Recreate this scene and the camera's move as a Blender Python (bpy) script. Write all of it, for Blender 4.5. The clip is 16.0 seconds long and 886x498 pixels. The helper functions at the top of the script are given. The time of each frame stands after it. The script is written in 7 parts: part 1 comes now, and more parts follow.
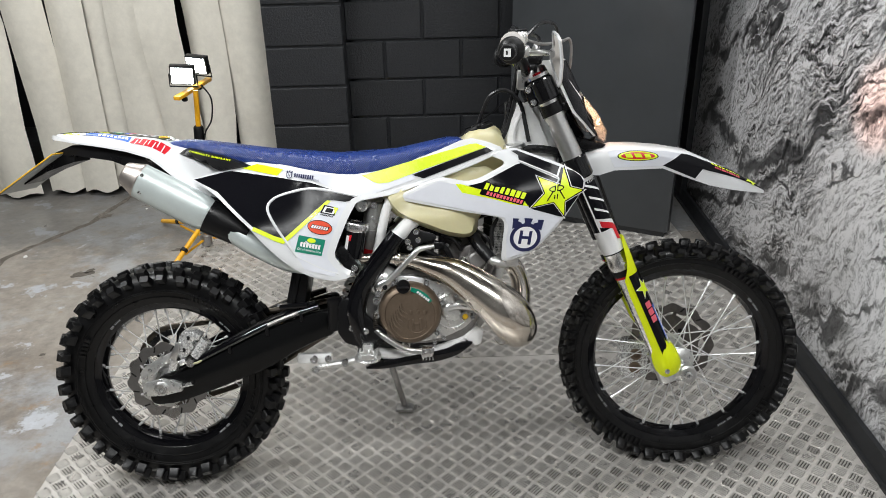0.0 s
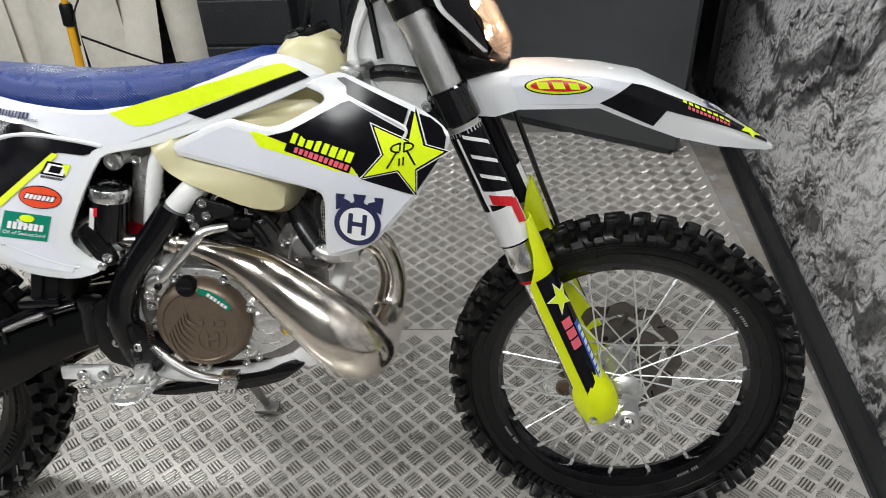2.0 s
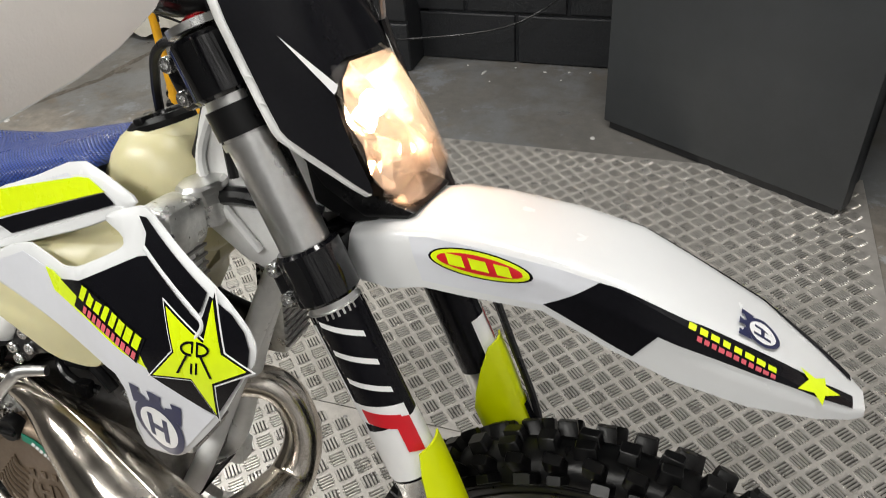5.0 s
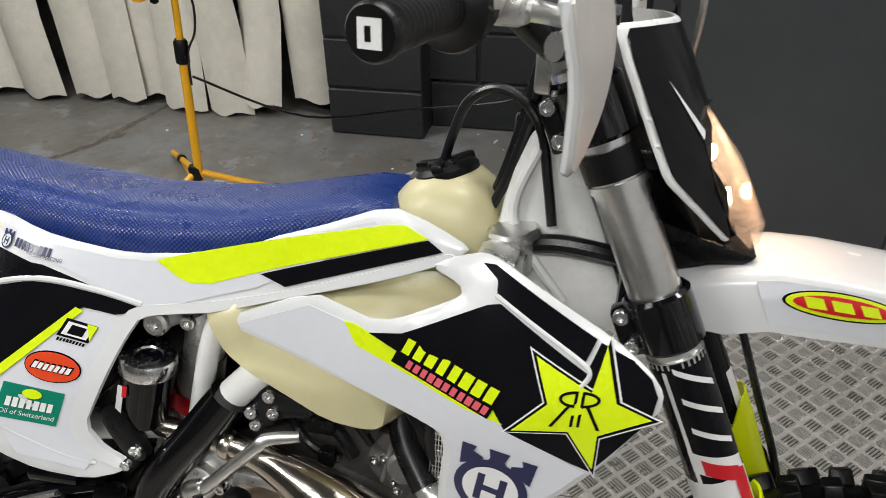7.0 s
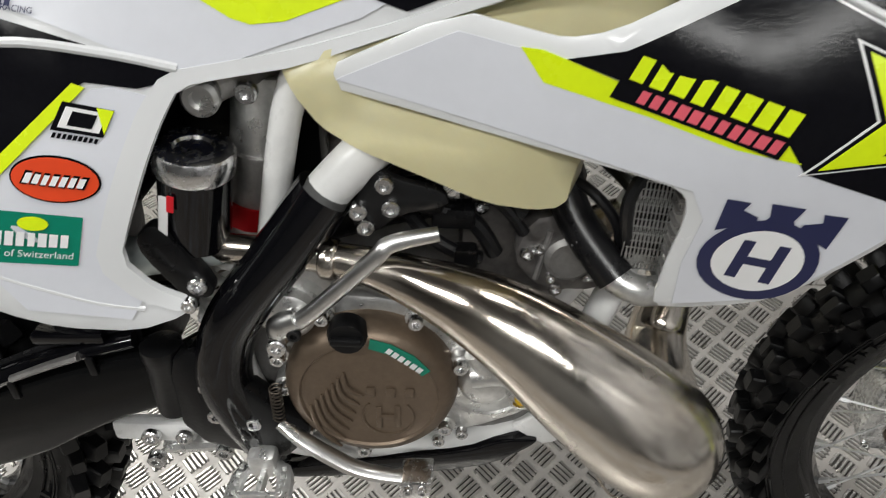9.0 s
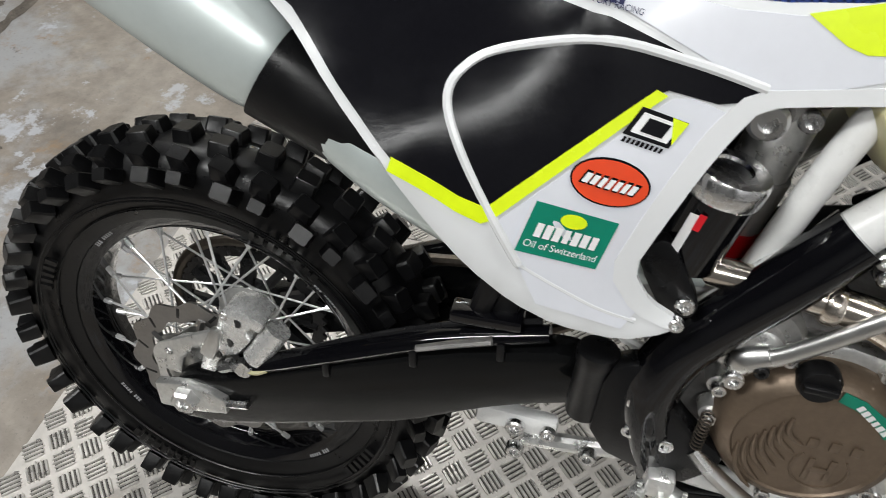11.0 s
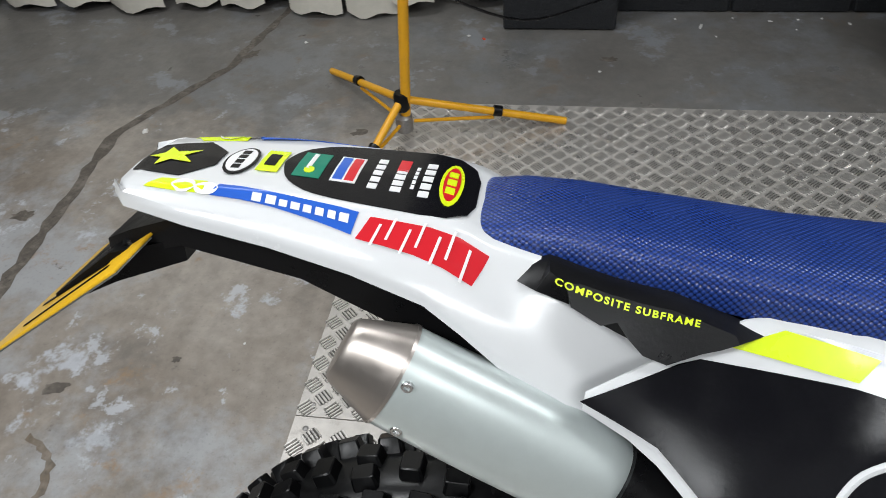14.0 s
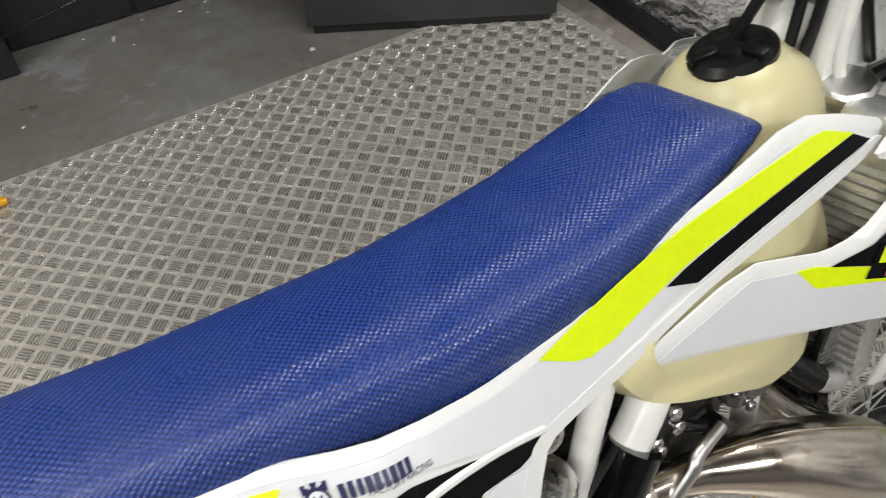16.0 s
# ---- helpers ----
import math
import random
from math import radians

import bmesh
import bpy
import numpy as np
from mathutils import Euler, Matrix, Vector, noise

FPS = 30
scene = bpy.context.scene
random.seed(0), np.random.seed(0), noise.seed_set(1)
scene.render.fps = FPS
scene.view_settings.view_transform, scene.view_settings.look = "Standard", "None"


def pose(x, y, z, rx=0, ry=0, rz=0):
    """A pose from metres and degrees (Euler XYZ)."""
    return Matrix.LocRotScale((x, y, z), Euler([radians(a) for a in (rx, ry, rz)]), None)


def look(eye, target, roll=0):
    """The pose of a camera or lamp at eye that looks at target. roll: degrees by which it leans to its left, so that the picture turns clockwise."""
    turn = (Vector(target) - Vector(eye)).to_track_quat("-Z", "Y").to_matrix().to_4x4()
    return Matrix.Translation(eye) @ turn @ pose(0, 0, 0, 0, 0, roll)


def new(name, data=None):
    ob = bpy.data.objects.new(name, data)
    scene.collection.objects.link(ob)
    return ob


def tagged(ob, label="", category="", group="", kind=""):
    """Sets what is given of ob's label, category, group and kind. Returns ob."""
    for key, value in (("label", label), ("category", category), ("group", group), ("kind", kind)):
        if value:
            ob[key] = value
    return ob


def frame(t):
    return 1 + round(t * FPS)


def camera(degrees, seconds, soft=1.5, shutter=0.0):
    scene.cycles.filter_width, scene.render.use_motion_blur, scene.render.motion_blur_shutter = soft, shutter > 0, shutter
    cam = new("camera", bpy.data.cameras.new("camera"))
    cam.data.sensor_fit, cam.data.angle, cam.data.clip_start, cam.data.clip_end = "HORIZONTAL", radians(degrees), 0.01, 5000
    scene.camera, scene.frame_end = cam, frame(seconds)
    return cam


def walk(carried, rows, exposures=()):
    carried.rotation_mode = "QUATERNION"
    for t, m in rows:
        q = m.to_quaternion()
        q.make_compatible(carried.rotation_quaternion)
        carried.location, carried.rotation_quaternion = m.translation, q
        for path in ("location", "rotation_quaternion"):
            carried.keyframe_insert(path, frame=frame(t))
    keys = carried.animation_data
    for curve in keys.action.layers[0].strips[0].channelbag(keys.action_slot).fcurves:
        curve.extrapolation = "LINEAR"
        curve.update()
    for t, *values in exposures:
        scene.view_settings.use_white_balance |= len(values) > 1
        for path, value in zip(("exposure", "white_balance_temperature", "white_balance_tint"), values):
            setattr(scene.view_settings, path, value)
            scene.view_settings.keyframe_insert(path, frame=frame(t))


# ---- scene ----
cam = camera(62.7, 16.0, 0.75, 0.2)
PATH = [
    (0, (0.766, -1.79, 1.553), (0.808, 0.027, 0.718), -1.2),
    (0.5, (0.82, -1.649, 1.535), (0.847, 0.147, 0.655), -1.2),
    (1, (0.972, -1.455, 1.513), (0.967, 0.315, 0.582), -1.2),
    (1.5, (1.094, -1.273, 1.475), (1.045, 0.448, 0.458), -1.6),
    (2, (1.218, -1.025, 1.413), (1.12, 0.611, 0.267), -2.2),
    (2.5, (1.338, -0.857, 1.324), (1.161, 0.681, 0.057), -3.5),
    (3, (1.467, -0.674, 1.236), (1.218, 0.752, -0.144), -5.0),
    (5.5, (1.522, -0.411, 1.442), (0.903, 1.119, 0.312), -4.3),
    (6, (1.401, -0.491, 1.453), (0.771, 1.115, 0.442), -3.2),
    (6.5, (1.227, -0.562, 1.437), (0.706, 1.071, 0.405), -2.1),
    (7, (1.091, -0.536, 1.396), (0.714, 1.094, 0.3), -1.1),
    (7.5, (0.967, -0.47, 1.358), (0.728, 1.122, 0.171), -0.6),
    (8, (0.929, -0.426, 1.31), (0.789, 1.097, 0.022), -0.5),
    (8.5, (0.889, -0.413, 1.252), (0.805, 1.019, -0.142), -0.9),
    (9, (0.818, -0.413, 1.188), (0.72, 0.927, -0.293), -2.0),
    (9.5, (0.731, -0.424, 1.159), (0.564, 0.858, -0.367), -3.1),
    (10, (0.629, -0.432, 1.167), (0.388, 0.813, -0.38), -2.9),
    (12.5, (0.295, -0.402, 1.294), (-0.253, 0.923, -0.101), -1.0),
    (13, (0.229, -0.321, 1.338), (-0.311, 1.033, -0.032), -2.5),
    (13.5, (0.189, -0.294, 1.379), (-0.277, 1.094, 0.017), -4.0),
    (14, (0.132, -0.276, 1.399), (-0.167, 1.134, 0.013), -5.3),
    (14.5, (0.108, -0.235, 1.398), (0.041, 1.161, -0.032), -6.2),
    (15, (0.155, -0.203, 1.393), (0.359, 1.141, -0.075), -5.9),
    (15.5, (0.252, -0.168, 1.39), (0.738, 1.082, -0.095), -4.0),
    (16, (0.362, -0.134, 1.39), (1.094, 1.001, -0.085), -1.4),
]
walk(cam, [(t, look(eye, target, roll)) for t, eye, target, roll in PATH],
     ((0, -0.05, 6380, 10), (2, -0.05, 6380, 10), (5.5, -0.05, 6750, 10), (7, -0.22, 6600, 10), (8.5, -0.38, 6600, 10), (9, -0.42, 6560, 10), (10, -0.26, 6500, 10), (12.5, -0.2, 6420, 10), (13, -0.28, 6400, 10), (14, -0.46, 6250, 10), (15, -0.54, 6080, 10), (15.5, -0.42, 6350, 10), (16, -0.2, 6800, 10)))

# ---- world and lights ----
world = bpy.data.worlds.new("workshop_air")
world.use_nodes = True
scene.world = world
world.node_tree.nodes["Background"].inputs[0].default_value = (0.75, 0.8, 0.9, 1)
world.node_tree.nodes["Background"].inputs[1].default_value = 0.01
scene.view_settings.exposure = 0.0


def lamp(name, kind, m, power, colour=(1, 1, 1), size=0.1, size_y=None, spread=180):
    data = bpy.data.lights.new(name, kind)
    data.energy, data.color = power, colour
    if kind == "AREA":
        data.shape, data.size, data.size_y, data.spread = "RECTANGLE", size, size_y or size, radians(spread)
    else:
        data.shadow_soft_size = size
    ob = new(name, data)
    ob.matrix_world = m
    return ob


# tube lights under the ceiling
for x, y, p in ((-1.1, -0.9, 70), (0.9, -1.85, 52), (-1.1, 1.3, 44), (1.6, 0.5, 38)):
    lamp("tube_glow", "AREA", pose(x, y, 2.84), p, (0.99, 0.995, 0.975), 1.5, 0.3)

# ---- materials ----
def mat(name, colour, rough=0.5, metal=0.0, grain=0.0, scale=60.0, bump=0.0, bump_scale=None, stain=0.0, stain_scale=4.0, coat=0.0,
        rough_var=0.0, trans=0.0, sss=0.0, second=None, random_shade=0.0, spec=0.5):
    m = bpy.data.materials.new(name)
    m.use_nodes = True
    nt = m.node_tree
    b = nt.nodes["Principled BSDF"]
    b.inputs["Base Color"].default_value = (*colour, 1)
    b.inputs["Roughness"].default_value = rough
    b.inputs["Metallic"].default_value = metal
    b.inputs["Specular IOR Level"].default_value = spec
    b.inputs["Coat Weight"].default_value = coat
    b.inputs["Coat Roughness"].default_value = 0.08
    b.inputs["Transmission Weight"].default_value = trans
    if sss:
        b.inputs["Subsurface Weight"].default_value = sss
        b.inputs["Subsurface Radius"].default_value = (0.02, 0.015, 0.008)
        b.inputs["Subsurface Scale"].default_value = 0.6
    co = nt.nodes.new("ShaderNodeTexCoord")

    def tex(sc, detail=4.0, rough_=0.6):
        n = nt.nodes.new("ShaderNodeTexNoise")
        n.inputs["Scale"].default_value, n.inputs["Detail"].default_value, n.inputs["Roughness"].default_value = sc, detail, rough_
        nt.links.new(co.outputs["Object"], n.inputs["Vector"])
        return n.outputs["Fac"]

    def ramp(fac, lo, hi, a, c):
        r = nt.nodes.new("ShaderNodeMapRange")
        r.inputs[1].default_value, r.inputs[2].default_value, r.inputs[3].default_value, r.inputs[4].default_value = lo, hi, a, c
        nt.links.new(fac, r.inputs[0])
        return r.outputs[0]

    def mix(fac, a, c, mode="MIX"):
        x = nt.nodes.new("ShaderNodeMix")
        x.data_type, x.blend_type = "RGBA", mode
        for sock, val in ((x.inputs[0], fac), (x.inputs[6], a), (x.inputs[7], c)):
            if isinstance(val, (int, float)):
                sock.default_value = val
            elif isinstance(val, tuple):
                sock.default_value = (*val, 1)
            else:
                nt.links.new(val, sock)
        return x.outputs[2]

    col = colour
    if second:
        col = mix(ramp(tex(stain_scale, 6, 0.65), 0.42, 0.62, 0, 1), col, second)
    if grain:
        col = mix(ramp(tex(scale, 5), 0.3, 0.7, 0, 1), mix(1.0, col, tuple(1 - grain for _ in range(3)), "MULTIPLY"), col)
    if stain:
        col = mix(ramp(tex(stain_scale, 7, 0.7), 0.45, 0.75, 0, stain), col, tuple(c * 0.35 for c in colour))
    if random_shade:
        info = nt.nodes.new("ShaderNodeObjectInfo")
        col = mix(ramp(info.outputs["Random"], 0, 1, 0, random_shade), col, tuple(c * 0.5 for c in colour))
    if col is not colour:
        nt.links.new(col, b.inputs["Base Color"])
    if rough_var:
        nt.links.new(ramp(tex(stain_scale * 3, 6), 0.3, 0.7, max(0.02, rough - rough_var), min(1, rough + rough_var)), b.inputs["Roughness"])
    if bump:
        bp = nt.nodes.new("ShaderNodeBump")
        bp.inputs["Strength"].default_value, bp.inputs["Distance"].default_value = 1.0, bump
        nt.links.new(tex(bump_scale or scale, 5), bp.inputs["Height"])
        nt.links.new(bp.outputs[0], b.inputs["Normal"])
    return m


M = {}
M["white"] = mat("white_plastic", (0.70, 0.71, 0.72), 0.22, stain=0.05, stain_scale=9, rough_var=0.06, coat=0.2)
M["white_frame"] = mat("white_powder_coat", (0.84, 0.84, 0.83), 0.32, stain=0.25, stain_scale=14, rough_var=0.08)
M["guard_white"] = mat("matt_white_plastic", (0.63, 0.60, 0.57), 0.42, stain=0.1, stain_scale=8, rough_var=0.08, bump=0.0003, bump_scale=300)
M["black_vinyl"] = mat("gloss_black_vinyl", (0.006, 0.006, 0.008), 0.17, spec=0.15, grain=0.3, scale=220, rough_var=0.05, stain_scale=10, bump=0.0001, bump_scale=260)
M["black"] = mat("black_plastic", (0.005, 0.005, 0.0056), 0.34, spec=0.25, rough_var=0.12, stain_scale=8, bump=0.0002, bump_scale=240)
M["black_gloss"] = mat("black_enamel", (0.003, 0.003, 0.004), 0.07, rough_var=0.04, spec=0.4, coat=0.2)
M["rubber"] = mat("tyre_rubber", (0.0035, 0.0035, 0.004), 0.36, spec=0.38, grain=0.35, scale=40, rough_var=0.12, stain_scale=9, bump=0.0003, bump_scale=160)
M["hose"] = mat("rubber_hose", (0.007, 0.007, 0.008), 0.3, rough_var=0.1)
M["yellow"] = mat("fluo_yellow_vinyl", (0.72, 0.9, 0.008), 0.28, grain=0.06, scale=100, rough_var=0.05, coat=0.2)
M["yellow_plastic"] = mat("fluo_yellow_plastic", (0.70, 0.80, 0.0), 0.35, stain=0.08, stain_scale=10, rough_var=0.06)
M["tripod"] = mat("amber_enamel", (0.85, 0.42, 0.01), 0.35, stain=0.2, stain_scale=20, rough_var=0.1)
M["tank"] = mat("natural_polythene", (0.60, 0.555, 0.335), 0.34, sss=0.2, stain=0.12, stain_scale=7, rough_var=0.08, bump=0.0003, bump_scale=90)
M["steel"] = mat("bright_steel", (0.74, 0.74, 0.74), 0.24, 1.0, stain=0.2, stain_scale=40, rough_var=0.1)
M["alu_grey"] = mat("sooty_cast_aluminium", (0.19, 0.18, 0.175), 0.5, 0.7, grain=0.3, scale=120, stain=0.5, stain_scale=20, rough_var=0.15, bump=0.0006, bump_scale=200)
M["arm_black"] = mat("satin_black_coat", (0.004, 0.0042, 0.0045), 0.2, spec=0.25, rough_var=0.05, stain_scale=5)
M["grey_wall"] = mat("grey_painted_wall", (0.13, 0.13, 0.13), 0.6, grain=0.1, scale=8, stain=0.15, stain_scale=2)
M["plate_back"] = mat("grey_plate_back", (0.3, 0.32, 0.31), 0.4, grain=0.1, scale=40)
M["alu"] = mat("cast_aluminium", (0.82, 0.82, 0.805), 0.34, 0.85, grain=0.2, scale=140, stain=0.2, stain_scale=18, rough_var=0.14, bump=0.0004, bump_scale=320)
M["alu_dark"] = mat("dull_cast_aluminium", (0.40, 0.39, 0.38), 0.46, 0.75, grain=0.3, scale=120, stain=0.45, stain_scale=15, rough_var=0.15, bump=0.0005, bump_scale=260)
M["alu_brush"] = mat("brushed_aluminium", (0.74, 0.74, 0.73), 0.3, 1.0, grain=0.12, scale=90, rough_var=0.08)
M["pipe"] = mat("nickel_plated_pipe", (0.78, 0.73, 0.66), 0.2, 1.0, second=(0.66, 0.59, 0.51), stain_scale=5, rough_var=0.1, bump=0.0004, bump_scale=40)
M["muffler"] = mat("satin_aluminium_can", (0.60, 0.66, 0.65), 0.38, 0.4, grain=0.06, scale=50, rough_var=0.08)
M["muffler_cap"] = mat("steel_end_cap", (0.55, 0.50, 0.46), 0.36, 0.9, stain=0.25, stain_scale=12, rough_var=0.1)
M["bronze"] = mat("bronze_magnesium", (0.20, 0.15, 0.108), 0.4, 0.6, grain=0.15, scale=150, stain=0.15, stain_scale=12, rough_var=0.1, bump=0.0003, bump_scale=300)
M["black_metal"] = mat("black_anodised", (0.02, 0.02, 0.021), 0.3, 0.5, rough_var=0.1)
M["red"] = mat("red_vinyl", (0.62, 0.01, 0.02), 0.3, grain=0.05, scale=90)
M["orange"] = mat("orange_red_vinyl", (0.75, 0.065, 0.015), 0.3, grain=0.05, scale=90)
M["green"] = mat("green_vinyl", (0.0, 0.21, 0.13), 0.3, grain=0.05, scale=90)
M["navy"] = mat("navy_vinyl", (0.016, 0.02, 0.075), 0.3, grain=0.08, scale=90)
M["blue"] = mat("blue_vinyl", (0.02, 0.11, 0.55), 0.3, grain=0.05, scale=90)
M["pale"] = mat("pale_vinyl", (0.68, 0.695, 0.745), 0.25, grain=0.03, scale=60, coat=0.2)
M["white_vinyl"] = mat("white_vinyl", (0.82, 0.82, 0.82), 0.28, grain=0.03, scale=90)
M["grey_vinyl"] = mat("grey_vinyl", (0.28, 0.28, 0.29), 0.3, grain=0.06, scale=90)
M["pink"] = mat("pink_vinyl", (0.75, 0.12, 0.16), 0.3, grain=0.05, scale=90)
M["red_anod"] = mat("red_anodised", (0.5, 0.01, 0.015), 0.3, 0.7, rough_var=0.08)
M["brass"] = mat("yellow_sight_glass", (0.8, 0.5, 0.03), 0.2, 0.2)
M["disc_bright"] = mat("ground_steel", (0.34, 0.335, 0.33), 0.3, 1.0, grain=0.12, scale=150, rough_var=0.08)
M["caliper"] = mat("bright_cast_alloy", (0.8, 0.8, 0.79), 0.28, 0.65, grain=0.1, scale=200, stain=0.08, stain_scale=60, rough_var=0.08)
M["spoke"] = mat("plated_spoke_wire", (0.85, 0.85, 0.85), 0.3, 0.6)
M["speck_green"] = mat("pale_green_paint", (0.12, 0.5, 0.33), 0.5, grain=0.1, scale=90)
M["chain"] = mat("oily_chain_steel", (0.14, 0.12, 0.10), 0.45, 0.9, grain=0.3, scale=150)


def seat_cover():
    """Ribbed gripper cover: a lattice of small raised dots, laid along the seat and down its sides."""
    m = mat("blue_gripper_cover", (0.013, 0.032, 0.16), 0.29, rough_var=0.12, stain_scale=6)
    nt = m.node_tree
    b = nt.nodes["Principled BSDF"]
    co = nt.nodes.new("ShaderNodeTexCoord")
    xyz = nt.nodes.new("ShaderNodeSeparateXYZ")
    nt.links.new(co.outputs["Object"], xyz.inputs[0])

    def math_node(op, a, c=None):
        n = nt.nodes.new("ShaderNodeMath")
        n.operation = op
        for sock, val in zip(n.inputs, (a, c)):
            if isinstance(val, (int, float)):
                sock.default_value = val
            elif val is not None:
                nt.links.new(val, sock)
        return n.outputs[0]

    down = math_node("SUBTRACT", xyz.outputs["Z"], math_node("ABSOLUTE", xyz.outputs["Y"]))
    flat = nt.nodes.new("ShaderNodeCombineXYZ")
    nt.links.new(xyz.outputs["X"], flat.inputs[0])
    nt.links.new(down, flat.inputs[1])
    mp = nt.nodes.new("ShaderNodeMapping")
    mp.inputs["Rotation"].default_value = (0, 0, radians(45))
    nt.links.new(flat.outputs[0], mp.inputs[0])
    vor = nt.nodes.new("ShaderNodeTexVoronoi")
    vor.voronoi_dimensions = "2D"
    vor.inputs["Scale"].default_value, vor.inputs["Randomness"].default_value = 235, 0.0
    nt.links.new(mp.outputs[0], vor.inputs["Vector"])
    bp = nt.nodes.new("ShaderNodeBump")
    bp.invert = True
    bp.inputs["Strength"].default_value, bp.inputs["Distance"].default_value = 1.0, 0.0013
    nt.links.new(vor.outputs["Distance"], bp.inputs["Height"])
    nt.links.new(bp.outputs[0], b.inputs["Normal"])
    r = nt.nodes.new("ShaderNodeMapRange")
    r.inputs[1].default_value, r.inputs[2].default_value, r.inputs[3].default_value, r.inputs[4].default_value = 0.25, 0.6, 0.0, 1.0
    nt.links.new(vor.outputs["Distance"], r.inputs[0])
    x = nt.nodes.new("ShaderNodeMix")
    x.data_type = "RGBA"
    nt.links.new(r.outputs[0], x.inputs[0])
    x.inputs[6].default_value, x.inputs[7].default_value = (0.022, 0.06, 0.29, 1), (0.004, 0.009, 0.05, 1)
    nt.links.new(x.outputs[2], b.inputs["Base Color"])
    return m


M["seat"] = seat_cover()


def layers(m, rows):
    """Lay noise-edged patches of further colours over a material's own colour: (scale, low, high, colour, strength, stretch)."""
    nt = m.node_tree
    b = nt.nodes["Principled BSDF"]
    co = nt.nodes.new("ShaderNodeTexCoord")
    last = b.inputs["Base Color"].links[0].from_socket
    for k, (sc, lo, hi, colr, strength, stretch) in enumerate(rows):
        mp = nt.nodes.new("ShaderNodeMapping")
        mp.inputs["Location"].default_value, mp.inputs["Scale"].default_value = (k * 3.7, k * 1.9, k * 5.1), stretch
        nt.links.new(co.outputs["Object"], mp.inputs[0])
        n = nt.nodes.new("ShaderNodeTexNoise")
        n.inputs["Scale"].default_value, n.inputs["Detail"].default_value, n.inputs["Roughness"].default_value = sc, 11, 0.7
        nt.links.new(mp.outputs[0], n.inputs["Vector"])
        r = nt.nodes.new("ShaderNodeMapRange")
        r.inputs[1].default_value, r.inputs[2].default_value, r.inputs[4].default_value = lo, hi, strength
        nt.links.new(n.outputs["Fac"], r.inputs[0])
        x = nt.nodes.new("ShaderNodeMix")
        x.data_type = "RGBA"
        nt.links.new(r.outputs[0], x.inputs[0])
        nt.links.new(last, x.inputs[6])
        x.inputs[7].default_value = (*colr, 1)
        last = x.outputs[2]
    nt.links.new(last, b.inputs["Base Color"])
    return m


def concrete():
    m = mat("worn_painted_concrete", (0.36, 0.325, 0.285), 0.42, second=(0.28, 0.24, 0.2), stain_scale=1.3, grain=0.3, scale=22, rough_var=0.16, bump=0.0016, bump_scale=34, stain=0.3)
    return layers(m, ((1.7, 0.5, 0.6, (0.36, 0.37, 0.385), 0.8, (1, 1, 1)), (3.4, 0.585, 0.63, (0.47, 0.49, 0.53), 0.85, (1, 1, 1)), (4.2, 0.6, 0.66, (0.30, 0.2, 0.115), 0.75, (1, 1, 1)),
                            (2.2, 0.56, 0.7, (0.09, 0.085, 0.08), 0.55, (1, 1, 1)), (11.0, 0.66, 0.7, (0.06, 0.055, 0.05), 0.8, (1, 1, 1)), (40.0, 0.69, 0.74, (0.05, 0.045, 0.04), 0.7, (1, 1, 1)), (26.0, 0.71, 0.75, (0.55, 0.55, 0.54), 0.7, (1, 1, 1)), (95.0, 0.56, 0.72, (0.1, 0.092, 0.085), 0.5, (1, 1, 1)), (7.0, 0.6, 0.635, (0.50, 0.52, 0.56), 0.7, (1, 1, 1)), (150.0, 0.62, 0.72, (0.52, 0.5, 0.47), 0.4, (1, 1, 1))))


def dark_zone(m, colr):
    """A darker tone over the far strip of the floor, with a ragged edge."""
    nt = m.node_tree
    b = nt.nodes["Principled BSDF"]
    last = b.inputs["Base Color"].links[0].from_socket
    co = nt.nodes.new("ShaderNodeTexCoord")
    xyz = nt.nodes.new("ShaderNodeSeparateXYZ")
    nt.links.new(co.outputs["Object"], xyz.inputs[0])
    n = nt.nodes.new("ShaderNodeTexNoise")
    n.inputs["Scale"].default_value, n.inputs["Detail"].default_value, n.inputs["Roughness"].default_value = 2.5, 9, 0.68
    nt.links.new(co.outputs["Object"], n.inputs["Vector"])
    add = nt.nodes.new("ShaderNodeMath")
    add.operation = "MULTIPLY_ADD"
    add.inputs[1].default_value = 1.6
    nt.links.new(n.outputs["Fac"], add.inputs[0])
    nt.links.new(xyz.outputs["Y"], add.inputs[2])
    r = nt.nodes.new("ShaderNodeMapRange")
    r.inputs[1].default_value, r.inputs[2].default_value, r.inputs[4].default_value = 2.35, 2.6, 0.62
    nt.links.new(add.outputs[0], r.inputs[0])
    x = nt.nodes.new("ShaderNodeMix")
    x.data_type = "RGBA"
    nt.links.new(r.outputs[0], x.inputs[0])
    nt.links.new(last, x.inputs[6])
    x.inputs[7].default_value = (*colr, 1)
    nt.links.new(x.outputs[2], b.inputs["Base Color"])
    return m


